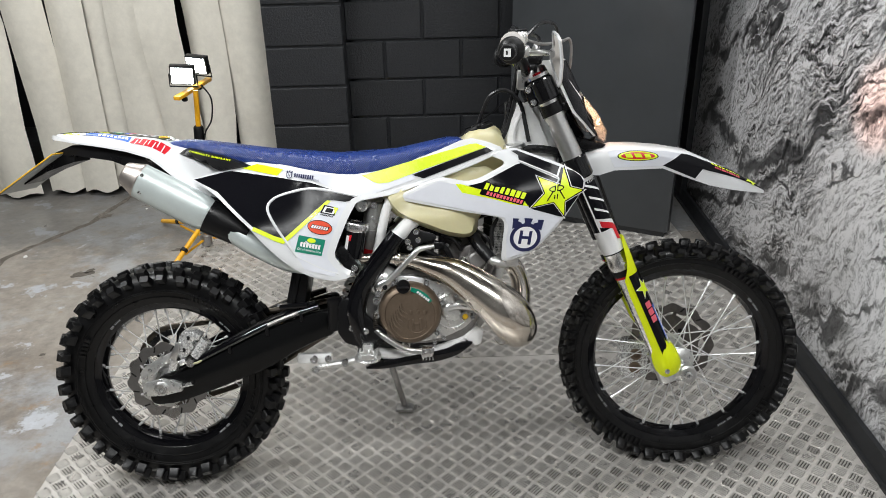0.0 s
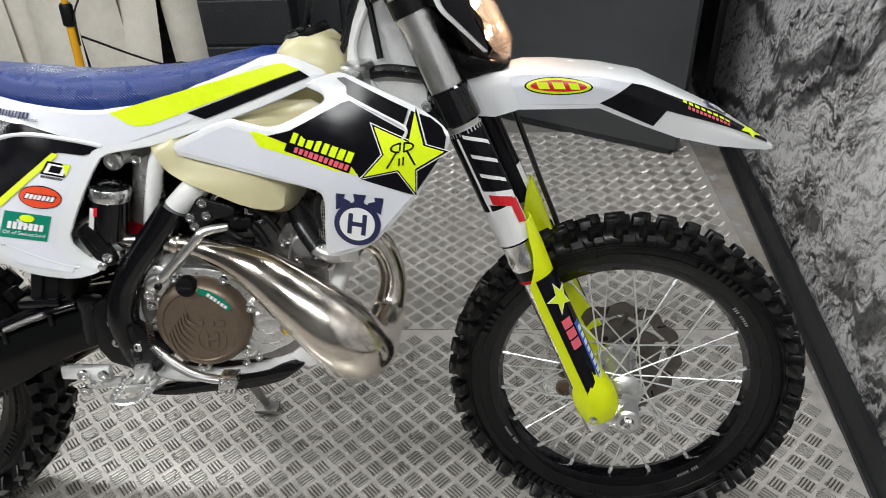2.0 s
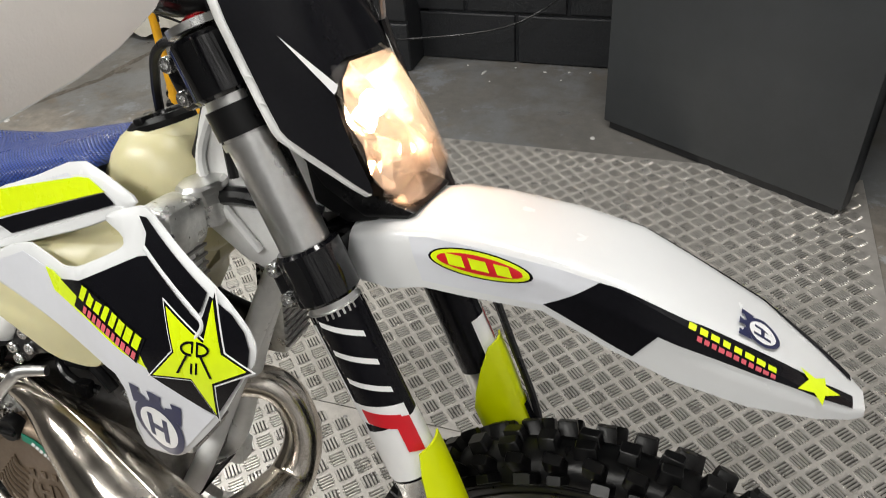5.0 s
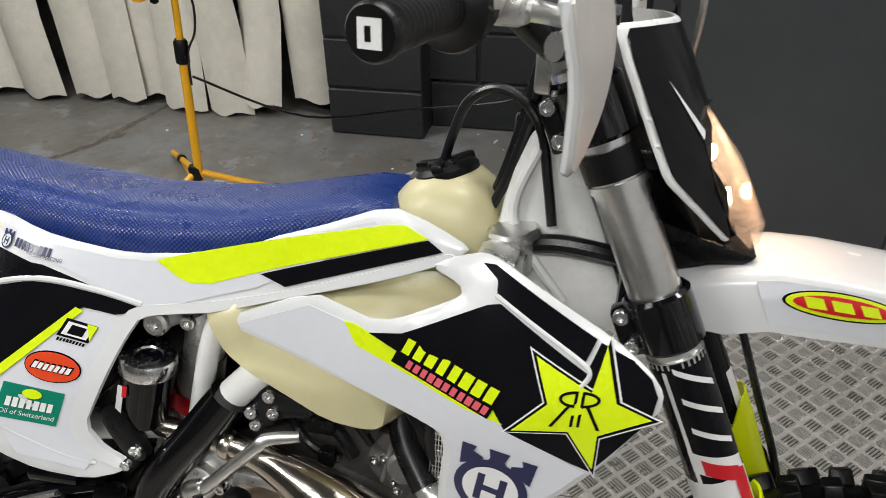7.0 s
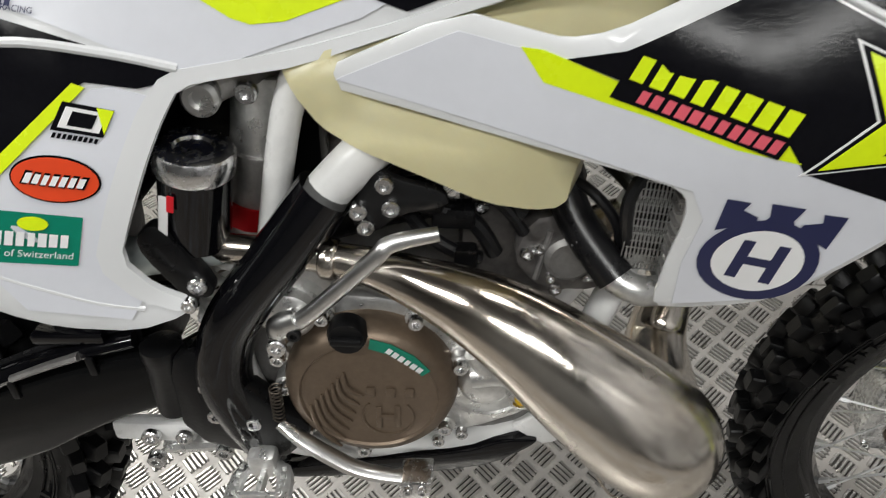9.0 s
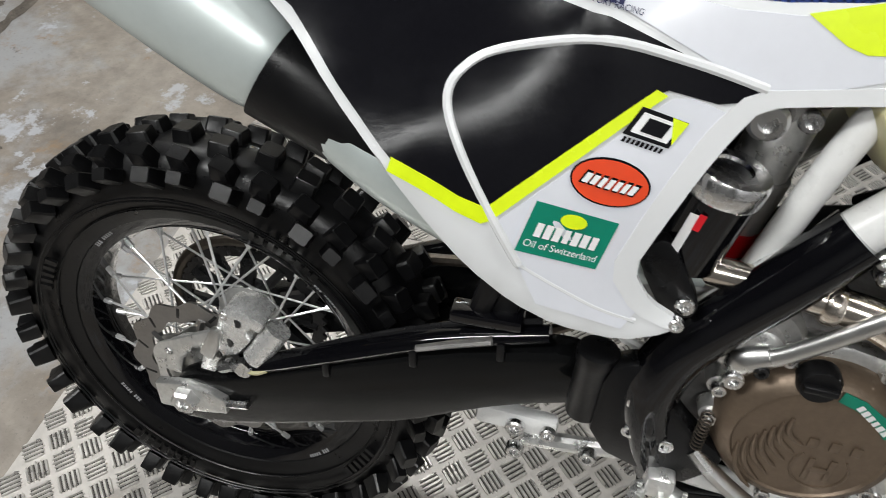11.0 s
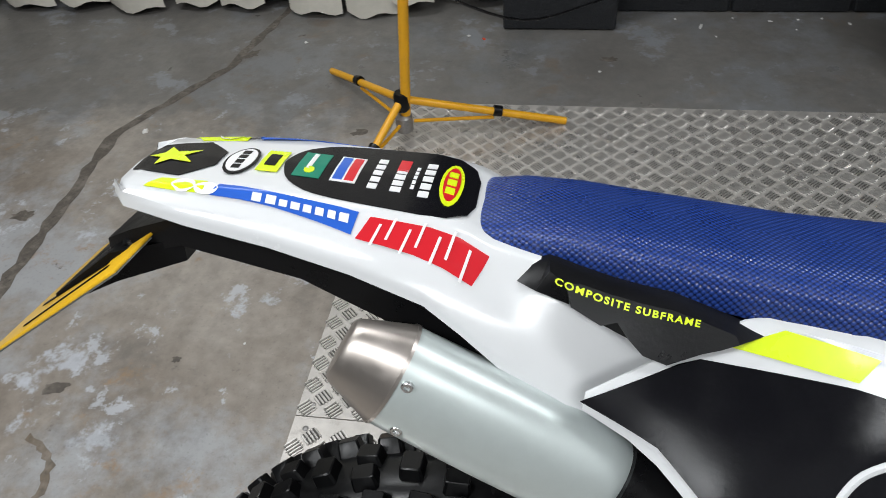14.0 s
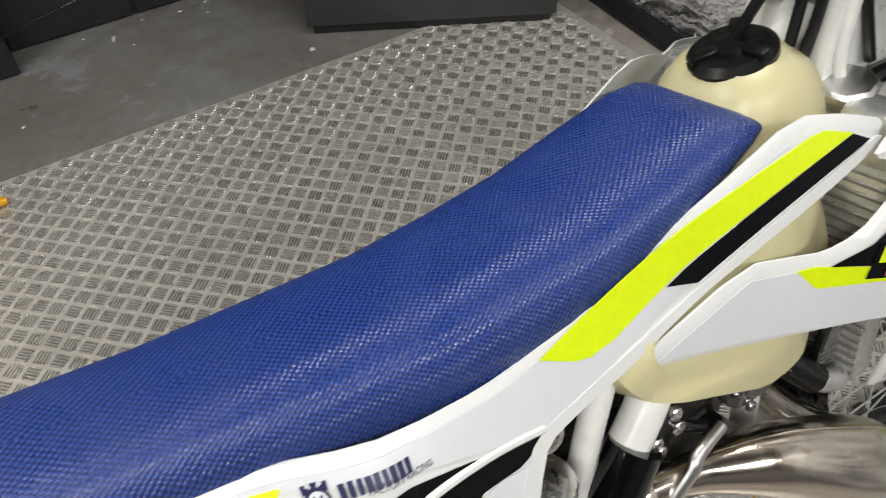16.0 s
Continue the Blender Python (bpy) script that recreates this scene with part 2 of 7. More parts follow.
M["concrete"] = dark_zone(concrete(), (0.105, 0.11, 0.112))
M["block"] = mat("dark_painted_block", (0.022, 0.024, 0.028), 0.42, grain=0.35, scale=90, bump=0.004, bump_scale=90, rough_var=0.12, stain=0.3, stain_scale=3, random_shade=0.25)
M["mortar"] = mat("dark_painted_joint", (0.022, 0.024, 0.028), 0.6, grain=0.3, scale=70, bump=0.002, bump_scale=80)
M["tread"] = layers(mat("aluminium_tread_plate", (0.65, 0.617, 0.58), 0.42, 0.45, grain=0.16, scale=35, rough_var=0.1, stain_scale=4, stain=0.2, bump=0.0005, bump_scale=140),
                    ((2.4, 0.5, 0.68, (0.4, 0.37, 0.335), 0.6, (1, 1, 1)), (14.0, 0.58, 0.68, (0.3, 0.27, 0.24), 0.6, (1, 1, 1)), (60.0, 0.66, 0.72, (0.1, 0.09, 0.08), 0.6, (1, 1, 1))))
M["tread_bar"] = mat("polished_bar_tops", (0.72, 0.695, 0.66), 0.32, 0.7, grain=0.16, scale=60, rough_var=0.1, stain=0.15, stain_scale=5)
M["tread_gap"] = mat("grime_between_bars", (0.07, 0.064, 0.058), 0.45, 0.4, grain=0.4, scale=60)
M["cabinet"] = mat("dark_grey_steel", (0.046, 0.051, 0.056), 0.4, grain=0.12, scale=9, rough_var=0.1, stain=0.25, stain_scale=2, bump=0.0006, bump_scale=14)
M["strip"] = mat("old_pvc_strip", (0.78, 0.745, 0.66), 0.45, stain=0.3, stain_scale=5, grain=0.08, scale=25, rough_var=0.12, bump=0.001, bump_scale=12)
M["dark_room"] = mat("dark_painted_wall", (0.02, 0.021, 0.025), 0.6, grain=0.2, scale=20, stain=0.2)
M["ceiling"] = mat("grey_painted_ceiling", (0.085, 0.085, 0.088), 0.7, grain=0.1, scale=8)
M["trim"] = mat("black_trim", (0.015, 0.016, 0.018), 0.4, grain=0.2, scale=40, rough_var=0.1)


def stone_board():
    """Board printed with a slate pattern: fine pale scratches on grey, broken by dark clefts and light ridges."""
    m = mat("slate_print_board", (0.2, 0.2, 0.2), 0.36, rough_var=0.06)
    nt = m.node_tree
    b = nt.nodes["Principled BSDF"]
    co = nt.nodes.new("ShaderNodeTexCoord")

    def node(kind, **inp):
        n = nt.nodes.new(kind)
        for k, v in inp.items():
            n.inputs[k.replace("_", " ")].default_value = v
        return n

    def mixed(fac, a, c, mode="MIX"):
        x = nt.nodes.new("ShaderNodeMixRGB")
        x.blend_type = mode
        for sock, val in zip(x.inputs, (fac, a, c)):
            if isinstance(val, (int, float)):
                sock.default_value = val
            elif isinstance(val, tuple):
                sock.default_value = (*val, 1)
            else:
                nt.links.new(val, sock)
        return x.outputs[0]

    def ranged(fac, lo, hi, a=0.0, c=1.0):
        r = node("ShaderNodeMapRange")
        for k, v in zip((1, 2, 3, 4), (lo, hi, a, c)):
            r.inputs[k].default_value = v
        nt.links.new(fac, r.inputs[0])
        return r.outputs[0]

    def noise(vec, sc, detail, rough, out="Fac", **more):
        n = node("ShaderNodeTexNoise", Scale=sc, Detail=detail, Roughness=rough, **more)
        nt.links.new(vec, n.inputs["Vector"])
        return n.outputs[out]

    def shifted(vec, turn, scale, loc=(0, 0, 0)):
        turned = node("ShaderNodeMapping", Rotation=(radians(turn), 0, 0))
        nt.links.new(vec, turned.inputs[0])
        mp = node("ShaderNodeMapping", Scale=scale, Location=loc)
        nt.links.new(turned.outputs[0], mp.inputs[0])
        return mp.outputs[0]

    def calc(op, a, c, clamp=False):
        n = nt.nodes.new("ShaderNodeMath")
        n.operation, n.use_clamp = op, clamp
        for sock, val in zip(n.inputs, (a, c)):
            if isinstance(val, (int, float)):
                sock.default_value = val
            else:
                nt.links.new(val, sock)
        return n.outputs[0]

    obj = co.outputs["Object"]
    bent = mixed(0.30, obj, noise(obj, 2.2, 5.0, 0.6, "Color"), "ADD")

    def relief(turn, scale, sc, detail, rough, step):
        """Light side of the printed ridges: the fall of a stretched height over a small step."""
        a = noise(shifted(bent, turn, scale), sc, detail, rough, Distortion=0.3)
        c = noise(shifted(bent, turn, scale, (0, step * 0.3, step)), sc, detail, rough, Distortion=0.3)
        return calc("SUBTRACT", a, c)

    flow = ranged(noise(bent, 1.3, 2.0, 0.5), 0.47, 0.53)
    fine = mixed(flow, relief(26, (1, 0.35, 1.4), 24.0, 10.0, 0.8, 0.016), relief(52, (1, 0.45, 1.3), 28.0, 10.0, 0.82, 0.016))
    large = relief(28, (1, 0.45, 1.5), 3.2, 8.0, 0.66, 0.05)
    tone = ranged(noise(bent, 1.5, 7.0, 0.66), 0.36, 0.64, 0.19, 0.9)
    tone = calc("ADD", tone, calc("MULTIPLY", large, 1.6))
    xyz = nt.nodes.new("ShaderNodeSeparateXYZ")
    nt.links.new(obj, xyz.inputs[0])
    # pale frothy stretch of the print at its far end and in drifts
    drift = calc("ADD", noise(bent, 1.7, 6.0, 0.7), ranged(xyz.outputs["Y"], 1.0, 1.9, 0.0, 0.14))
    froth = ranged(drift, 0.52, 0.64)
    crumbs = noise(bent, 34.0, 10.0, 0.78)
    tone = calc("ADD", tone, calc("MULTIPLY", froth, ranged(crumbs, 0.42, 0.62, -0.06, 0.55)))
    tone = calc("ADD", tone, calc("MULTIPLY", fine, 5.0), True)
    grey = mixed(tone, (0.012, 0.012, 0.013), (0.93, 0.93, 0.95))
    for sc, wide, colr, off, lo in ((1.5, 0.075, (0.02, 0.02, 0.022), 0.0, 0.45), (2.6, 0.03, (0.018, 0.018, 0.02), 2.0, 0.48), (2.9, 0.009, (0.86, 0.86, 0.88), 4.0, 0.5), (1.9, 0.012, (0.8, 0.8, 0.82), 7.0, 0.52)):
        at = shifted(mixed(0.05, bent, noise(bent, 14.0, 6.0, 0.7, "Color"), "ADD"), 27, (1, 0.55, 1.7), (0, off, off))
        vor = node("ShaderNodeTexVoronoi", Scale=sc)
        vor.feature = "DISTANCE_TO_EDGE"
        nt.links.new(at, vor.inputs["Vector"])
        line = calc("MULTIPLY", ranged(vor.outputs["Distance"], wide * 0.35, wide, 1.0, 0.0), ranged(noise(at, 3.2, 4.0, 0.6), lo, lo + 0.05))
        grey = mixed(calc("MULTIPLY", line, 0.85), grey, colr)
    nt.links.new(grey, b.inputs["Base Color"])
    return m


M["stone"] = stone_board()


def glow(name, colour, power):
    m = bpy.data.materials.new(name)
    m.use_nodes = True
    b = m.node_tree.nodes["Principled BSDF"]
    b.inputs["Base Color"].default_value = (*colour, 1)
    b.inputs["Emission Color"].default_value = (*colour, 1)
    b.inputs["Emission Strength"].default_value = power
    return m


M["led"] = glow("led_panel", (0.93, 1.0, 0.97), 14)
M["bulb"] = glow("halogen_bulb", (1.0, 0.72, 0.46), 120)


def clear_plastic():
    m = bpy.data.materials.new("clear_lens")
    m.use_nodes = True
    nt = m.node_tree
    nt.nodes.remove(nt.nodes["Principled BSDF"])
    t, s, g, x, y = (nt.nodes.new(k) for k in ("ShaderNodeBsdfTransparent", "ShaderNodeBsdfTranslucent", "ShaderNodeBsdfGlossy", "ShaderNodeMixShader", "ShaderNodeMixShader"))
    t.inputs[0].default_value, s.inputs[0].default_value = (0.96, 0.93, 0.9, 1), (0.9, 0.85, 0.8, 1)
    g.inputs["Roughness"].default_value, x.inputs[0].default_value, y.inputs[0].default_value = 0.04, 0.07, 0.09
    nt.links.new(t.outputs[0], x.inputs[1])
    nt.links.new(s.outputs[0], x.inputs[2])
    nt.links.new(x.outputs[0], y.inputs[1])
    nt.links.new(g.outputs[0], y.inputs[2])
    nt.links.new(y.outputs[0], nt.nodes["Material Output"].inputs[0])
    return m


M["lens"] = clear_plastic()
M["reflector"] = mat("chrome_reflector", (0.95, 0.9, 0.84), 0.12, 1.0)
M["disc"] = mat("worn_disc_steel", (0.2, 0.185, 0.175), 0.34, 1.0, grain=0.2, scale=120, rough_var=0.1)
M["plate"] = mat("yellow_reflective_plate", (0.85, 0.5, 0.02), 0.3, grain=0.05, scale=60, coat=0.3)

from mathutils import geometry

# ---- building helpers ----
def part(name, bm, material, parent=None, label="", angle=35):
    """One mesh object from a bmesh, under a thing or a part."""
    me = bpy.data.meshes.new(name)
    bmesh.ops.recalc_face_normals(bm, faces=bm.faces)
    bm.to_mesh(me)
    bm.free()
    me.materials.append(M[material])
    me.shade_smooth()
    me.set_sharp_from_angle(angle=radians(angle))
    ob = new(name, me)
    if parent:
        ob.parent = parent
    if label:
        tagged(ob, label)
    return ob


def thing(name, label, category, m=None, group="", kind=""):
    ob = new(name)
    ob.empty_display_size = 0.1
    if m is not None:
        ob.matrix_world = m
    return tagged(ob, label, category, group, kind)


def alike(ob, m, parent=None):
    """Another object on the same mesh."""
    o = new(ob.name.split(".")[0], ob.data)
    o.parent = parent or ob.parent
    o.matrix_basis = m
    return o


def spline(pts, n=6, closed=False):
    """Catmull-Rom through points of any length of tuple."""
    p = [np.array(q, float) for q in pts]
    out = []
    k = len(p)
    for i in range(k if closed else k - 1):
        a, b, c, d = (p[(i + j) % k] if closed else p[min(max(i + j, 0), k - 1)] for j in (-1, 0, 1, 2))
        for s in range(n):
            t = s / n
            out.append(0.5 * (2 * b + (c - a) * t + (2 * a - 5 * b + 4 * c - d) * t * t + (3 * b - a - 3 * c + d) * t ** 3))
    if not closed:
        out.append(p[-1])
    return out


def tube(pts, r, seg=12, n=6, bm=None, flat=None, closed=False):
    """A round (or, with flat, oval) tube along points; r: a radius or one for each point."""
    bm = bm or bmesh.new()
    rs = r if isinstance(r, (list, tuple)) else [r] * len(pts)
    path = spline([(*p, q) for p, q in zip(pts, rs)], n, closed) if n > 1 else [np.array((*p, q), float) for p, q in zip(pts, rs)]
    rings, up = [], None
    for i, v in enumerate(path):
        a, c = (path[i - 1], path[(i + 1) % len(path)]) if closed else (path[max(i - 1, 0)], path[min(i + 1, len(path) - 1)])
        t = Vector(c[:3] - a[:3]).normalized()
        if up is None:
            up = t.orthogonal().normalized() if not flat else Vector((0, 1, 0))
        side = t.cross(up).normalized()
        up = side.cross(t).normalized()
        ring = []
        for k in range(seg):
            g = 2 * math.pi * k / seg
            ring.append(bm.verts.new(Vector(v[:3]) + float(v[3]) * (math.cos(g) * side + math.sin(g) * up * (flat or 1))))
        rings.append(ring)
    pairs = list(zip(rings, rings[1:])) + ([(rings[-1], rings[0])] if closed else [])
    for a, b in pairs:
        for k in range(seg):
            bm.faces.new((a[k], a[(k + 1) % seg], b[(k + 1) % seg], b[k]))
    if not closed:
        bm.faces.new(rings[0][::-1])
        bm.faces.new(rings[-1])
    return bm


def lathe(profile, m=None, seg=32, bm=None, cap=True, close=False):
    """Profile of (radius, height along z), turned round z, then moved by m."""
    bm = bm or bmesh.new()
    m = m or Matrix.Identity(4)
    rings = []
    for r, h in profile:
        rings.append([bm.verts.new(m @ Vector((r * math.cos(2 * math.pi * k / seg), r * math.sin(2 * math.pi * k / seg), h))) for k in range(seg)])
    pairs = list(zip(rings, rings[1:])) + ([(rings[-1], rings[0])] if close else [])
    for a, b in pairs:
        for k in range(seg):
            bm.faces.new((a[k], a[(k + 1) % seg], b[(k + 1) % seg], b[k]))
    if cap and not close:
        bm.faces.new(rings[0][::-1])
        bm.faces.new(rings[-1])
    return bm


def along(a, b):
    """The pose whose z runs from a towards b."""
    a, b = Vector(a), Vector(b)
    return Matrix.Translation(a) @ (b - a).to_track_quat("Z", "Y").to_matrix().to_4x4()


def rod(a, b, r, seg=10, bm=None, r2=None):
    d = (Vector(b) - Vector(a)).length
    return lathe([(r, 0), (r2 or r, d)], along(a, b), seg, bm)


SIDE = pose(0, 0, 0, 90, 0, 0)  # a lathe's z turned towards -y


def disc(x, y, z, profile, seg=28, bm=None):
    """A lathe about the cross axis; heights count outwards, to the bike's right."""
    return lathe(profile, Matrix.Translation((x, y, z)) @ SIDE, seg, bm)


def box(c, s, bevel=0.0, m=None, bm=None, segs=2):
    b2 = bmesh.new()
    bmesh.ops.create_cube(b2, size=1)
    bmesh.ops.scale(b2, vec=s, verts=b2.verts)
    if bevel:
        bmesh.ops.bevel(b2, geom=b2.edges, offset=bevel, segments=segs, affect="EDGES", profile=0.5)
    bmesh.ops.transform(b2, matrix=(m or Matrix.Identity(4)) @ Matrix.Translation(c), verts=b2.verts)
    return join(bm, b2)


def join(bm, b2):
    if bm is None:
        return b2
    vs = [bm.verts.new(v.co) for v in b2.verts]
    b2.verts.index_update()
    for f in b2.faces:
        bm.faces.new([vs[v.index] for v in f.verts])
    b2.free()
    return bm


def soften(pts, times=1):
    """Cut the corners of a closed outline."""
    for _ in range(times):
        out = []
        for a, b in zip(pts, pts[1:] + pts[:1]):
            out += [(a[0] * 0.8 + b[0] * 0.2, a[1] * 0.8 + b[1] * 0.2), (a[0] * 0.2 + b[0] * 0.8, a[1] * 0.2 + b[1] * 0.8)]
        pts = out
    return pts


def prism(outline, y0, y1, bevel=0.0, axis="y", bm=None, taper=1.0):
    """An outline in (x, z), drawn out from y0 to y1 (axis x: outline in (y, z); axis z: in (x, y))."""
    b2 = bmesh.new()
    put = {"y": lambda a, b, d: (a, d, b), "x": lambda a, b, d: (d, a, b), "z": lambda a, b, d: (a, b, d)}[axis]
    ca, cb = sum(p[0] for p in outline) / len(outline), sum(p[1] for p in outline) / len(outline)
    lo = [b2.verts.new(put(a, b, y0)) for a, b in outline]
    hi = [b2.verts.new(put(ca + (a - ca) * taper, cb + (b - cb) * taper, y1)) for a, b in outline]
    k = len(outline)
    b2.faces.new(lo[::-1])
    b2.faces.new(hi)
    for i in range(k):
        b2.faces.new((lo[i], lo[(i + 1) % k], hi[(i + 1) % k], hi[i]))
    if bevel:
        bmesh.ops.recalc_face_normals(b2, faces=b2.faces)
        bmesh.ops.bevel(b2, geom=[e for e in b2.edges], offset=bevel, segments=2, affect="EDGES", profile=0.5, clamp_overlap=True)
    return join(bm, b2)


def sheet_over(controls):
    """A smooth cross offset y(x, z) through a few control places."""
    c = np.array(controls, float)
    p, y = c[:, :2], c[:, 2]
    d = np.linalg.norm(p[:, None] - p[None], axis=-1)
    q = np.c_[p, np.ones(len(p))]
    s = np.linalg.solve(np.block([[d, q], [q.T, np.zeros((3, 3))]]), np.r_[y, 0, 0, 0])
    return lambda x, z: float(np.linalg.norm(p - [x, z], axis=1) @ s[:-3] + s[-3] * x + s[-2] * z + s[-1])


def inside(pt, poly):
    x, y = pt
    hit = False
    for (x0, y0), (x1, y1) in zip(poly, poly[1:] + poly[:1]):
        if (y0 > y) != (y1 > y) and x < (x1 - x0) * (y - y0) / (y1 - y0) + x0:
            hit = not hit
    return hit


def panel(outline, f, thick=0.003, off=0.0, step=0.02, edge=0.004, round_=1, side=1, bm=None, put=None):
    """A moulded skin: the outline in (x, z), laid on the sheet f and given thickness, with a rolled edge. side -1: the mirror image."""
    put = put or (lambda x, z, y: (x, y, z))
    line = soften(list(outline), round_) if round_ else list(outline)
    dense = []
    for a, b in zip(line, line[1:] + line[:1]):
        k = max(1, int(math.dist(a, b) / step))
        dense += [(a[0] + (b[0] - a[0]) * i / k, a[1] + (b[1] - a[1]) * i / k) for i in range(k)]
    area = sum(a[0] * b[1] - b[0] * a[1] for a, b in zip(dense, dense[1:] + dense[:1]))
    sign = 1 if area > 0 else -1
    n = len(dense)
    pts = list(dense)
    if edge:
        for i in range(n):
            a, b = Vector(dense[i - 1]), Vector(dense[(i + 1) % n])
            t = (b - a).normalized()
            q = Vector(dense[i]) + sign * edge * Vector((-t.y, t.x))
            if inside(q, dense) and min((q - Vector(d)).length for d in dense) > edge * 0.8:
                pts.append(tuple(q))
    xs, zs = [p[0] for p in dense], [p[1] for p in dense]
    x = min(xs) + step / 2
    while x < max(xs):
        z = min(zs) + step / 2
        while z < max(zs):
            if inside((x, z), dense) and min(math.dist((x, z), d) for d in dense) > max(step * 0.55, edge * 1.6):
                pts.append((x, z))
            z += step
        x += step
    vs, _, faces, orig, _, _ = geometry.delaunay_2d_cdt([Vector(p) for p in pts], [(i, (i + 1) % n) for i in range(n)], [], 1, 1e-5)
    rim = {i for i, o in enumerate(orig) if any(k < n for k in o)}
    bm = bm or bmesh.new()
    front, back = [], []
    for i, v in enumerate(vs):
        y = f(v.x, v.y) - off
        front.append(bm.verts.new(put(v.x, v.y, side * (y + (thick * 0.5 if i in rim and edge else 0)))))
        back.append(bm.verts.new(put(v.x, v.y, side * (y + thick))))
    count = {}
    for fc in faces:
        bm.faces.new([front[i] for i in fc])
        bm.faces.new([back[i] for i in reversed(fc)])
        for a, b in zip(fc, list(fc[1:]) + [fc[0]]):
            count[(a, b)] = 1
    for a, b in count:
        if (b, a) not in count:
            bm.faces.new((front[b], front[a], back[a], back[b]))
    return bm


def decal(outline, f, off=0.0012, step=0.025, round_=0, side=1, bm=None, put=None):
    return panel(outline, f, 0.0008, off, step, 0, round_, side, bm, put)


def text_mesh(body, size, place, bold=0.0, spacing=1.0):
    """Writing as a mesh; place maps the flat (u, v) to the world."""
    cu = bpy.data.curves.new("writing", "FONT")
    cu.body, cu.size, cu.offset, cu.space_character, cu.align_x, cu.align_y = body, size, bold, spacing, "CENTER", "CENTER"
    ob = bpy.data.objects.new("writing", cu)
    scene.collection.objects.link(ob)
    bpy.context.view_layer.update()
    me = bpy.data.meshes.new_from_object(ob.evaluated_get(bpy.context.evaluated_depsgraph_get()))
    bm = bmesh.new()
    bm.from_mesh(me)
    bpy.data.objects.remove(ob)
    bpy.data.curves.remove(cu)
    bpy.data.meshes.remove(me)
    for v in bm.verts:
        v.co = place(v.co.x, v.co.y)
    return bm


def loft(sections, bm=None, cap=True, closed=True):
    """Skin over rings of points that all have the same count."""
    bm = bm or bmesh.new()
    rings = [[bm.verts.new(p) for p in s] for s in sections]
    k = len(rings[0])
    for a, b in zip(rings, rings[1:]):
        for i in range(k if closed else k - 1):
            bm.faces.new((a[i], a[(i + 1) % k], b[(i + 1) % k], b[i]))
    if cap and closed:
        bm.faces.new(rings[0][::-1])
        bm.faces.new(rings[-1])
    return bm


def thicken(bm, t):
    """Give an open skin a thickness."""
    bmesh.ops.recalc_face_normals(bm, faces=bm.faces)
    bmesh.ops.solidify(bm, geom=bm.faces, thickness=t)
    return bm

# ---- the setting ----
def setting(name, bm, material, label, category="wall"):
    return tagged(part(name, bm, material), label, category, kind="structure")


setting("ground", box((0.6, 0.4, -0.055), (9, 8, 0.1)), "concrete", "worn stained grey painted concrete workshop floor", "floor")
ceiling = setting("ceiling", box((0.6, 0.4, 2.95), (9, 8, 0.1)), "ceiling", "plain grey painted workshop ceiling", "ceiling")
setting("wall_south", box((0.6, -3.65, 1.45), (9, 0.1, 2.9)), "grey_wall", "plain grey painted workshop wall")
setting("wall_west", box((-3.95, 0.4, 1.45), (0.1, 8, 2.9)), "ceiling", "plain grey painted side wall of the workshop")
setting("wall_east", box((5.15, 0.4, 1.45), (0.1, 8, 2.9)), "dark_room", "plain dark side wall of the workshop")
setting("wall_back", box((-1.9, 4.35, 1.45), (6.3, 0.1, 2.9)), "dark_room", "dark painted wall behind the strip curtain")

# block wall with its pillar: each block is a piece
wall_n = setting("wall_north", box((1.84, 2.66, 1.45), (2.94, 0.14, 2.9)), "mortar", "dark grey painted concrete block wall with recessed joints")
pillar = setting("pillar", box((0.108, 2.58, 1.45), (0.44, 0.30, 2.9)), "mortar", "dark grey painted concrete block pillar beside the wall")


def block_mesh(w):
    bm = box((0, 0, 0), (w - 0.012, 0.02, 0.213), 0.005, segs=1)
    me = bpy.data.meshes.new("block")
    bm.to_mesh(me)
    bm.free()
    me.materials.append(M["block"])
    return me


full, half = block_mesh(0.45), block_mesh(0.225)


def lay(me, parent, x, y, z):
    o = new("block", me)
    o.parent = parent
    o.location = (x, y, z)


for row in range(9):
    z = 0.1125 + 0.225 * row - 0.006
    shift = 0.0 if row % 2 else 0.225
    for k in range(5):
        x = 0.548 + shift + 0.45 * (k - 0.5)
        if x < 2.6:
            lay(full, wall_n, x, 2.584, z)
    lay(full, pillar, 0.108, 2.426, z)

# printed slate board standing along the plates, with a black foot rail
board_turn = pose(2.085, 0, 0, 0, 0, -4.2)
board = setting("wall_slate", box((0.075, -0.6, 1.45), (0.05, 6.2, 2.9), 0.004, board_turn), "stone", "wall board printed with dark grey and white slate pattern")
setting("trim", box((0.04, 2.36, 1.45), (0.05, 0.32, 2.9), 0.003), "trim", "black upright edging at the end of the slate board", "trim").matrix_world = board_turn
setting("baseboard", prism([(0.0, 0.0), (0.048, 0.0), (0.048, 0.06), (0.03, 0.06), (0.012, 0.012), (0.0, 0.012)], -3.6, 2.4, 0, "y"), "trim", "black foot rail along the slate board", "trim").matrix_world = board_turn


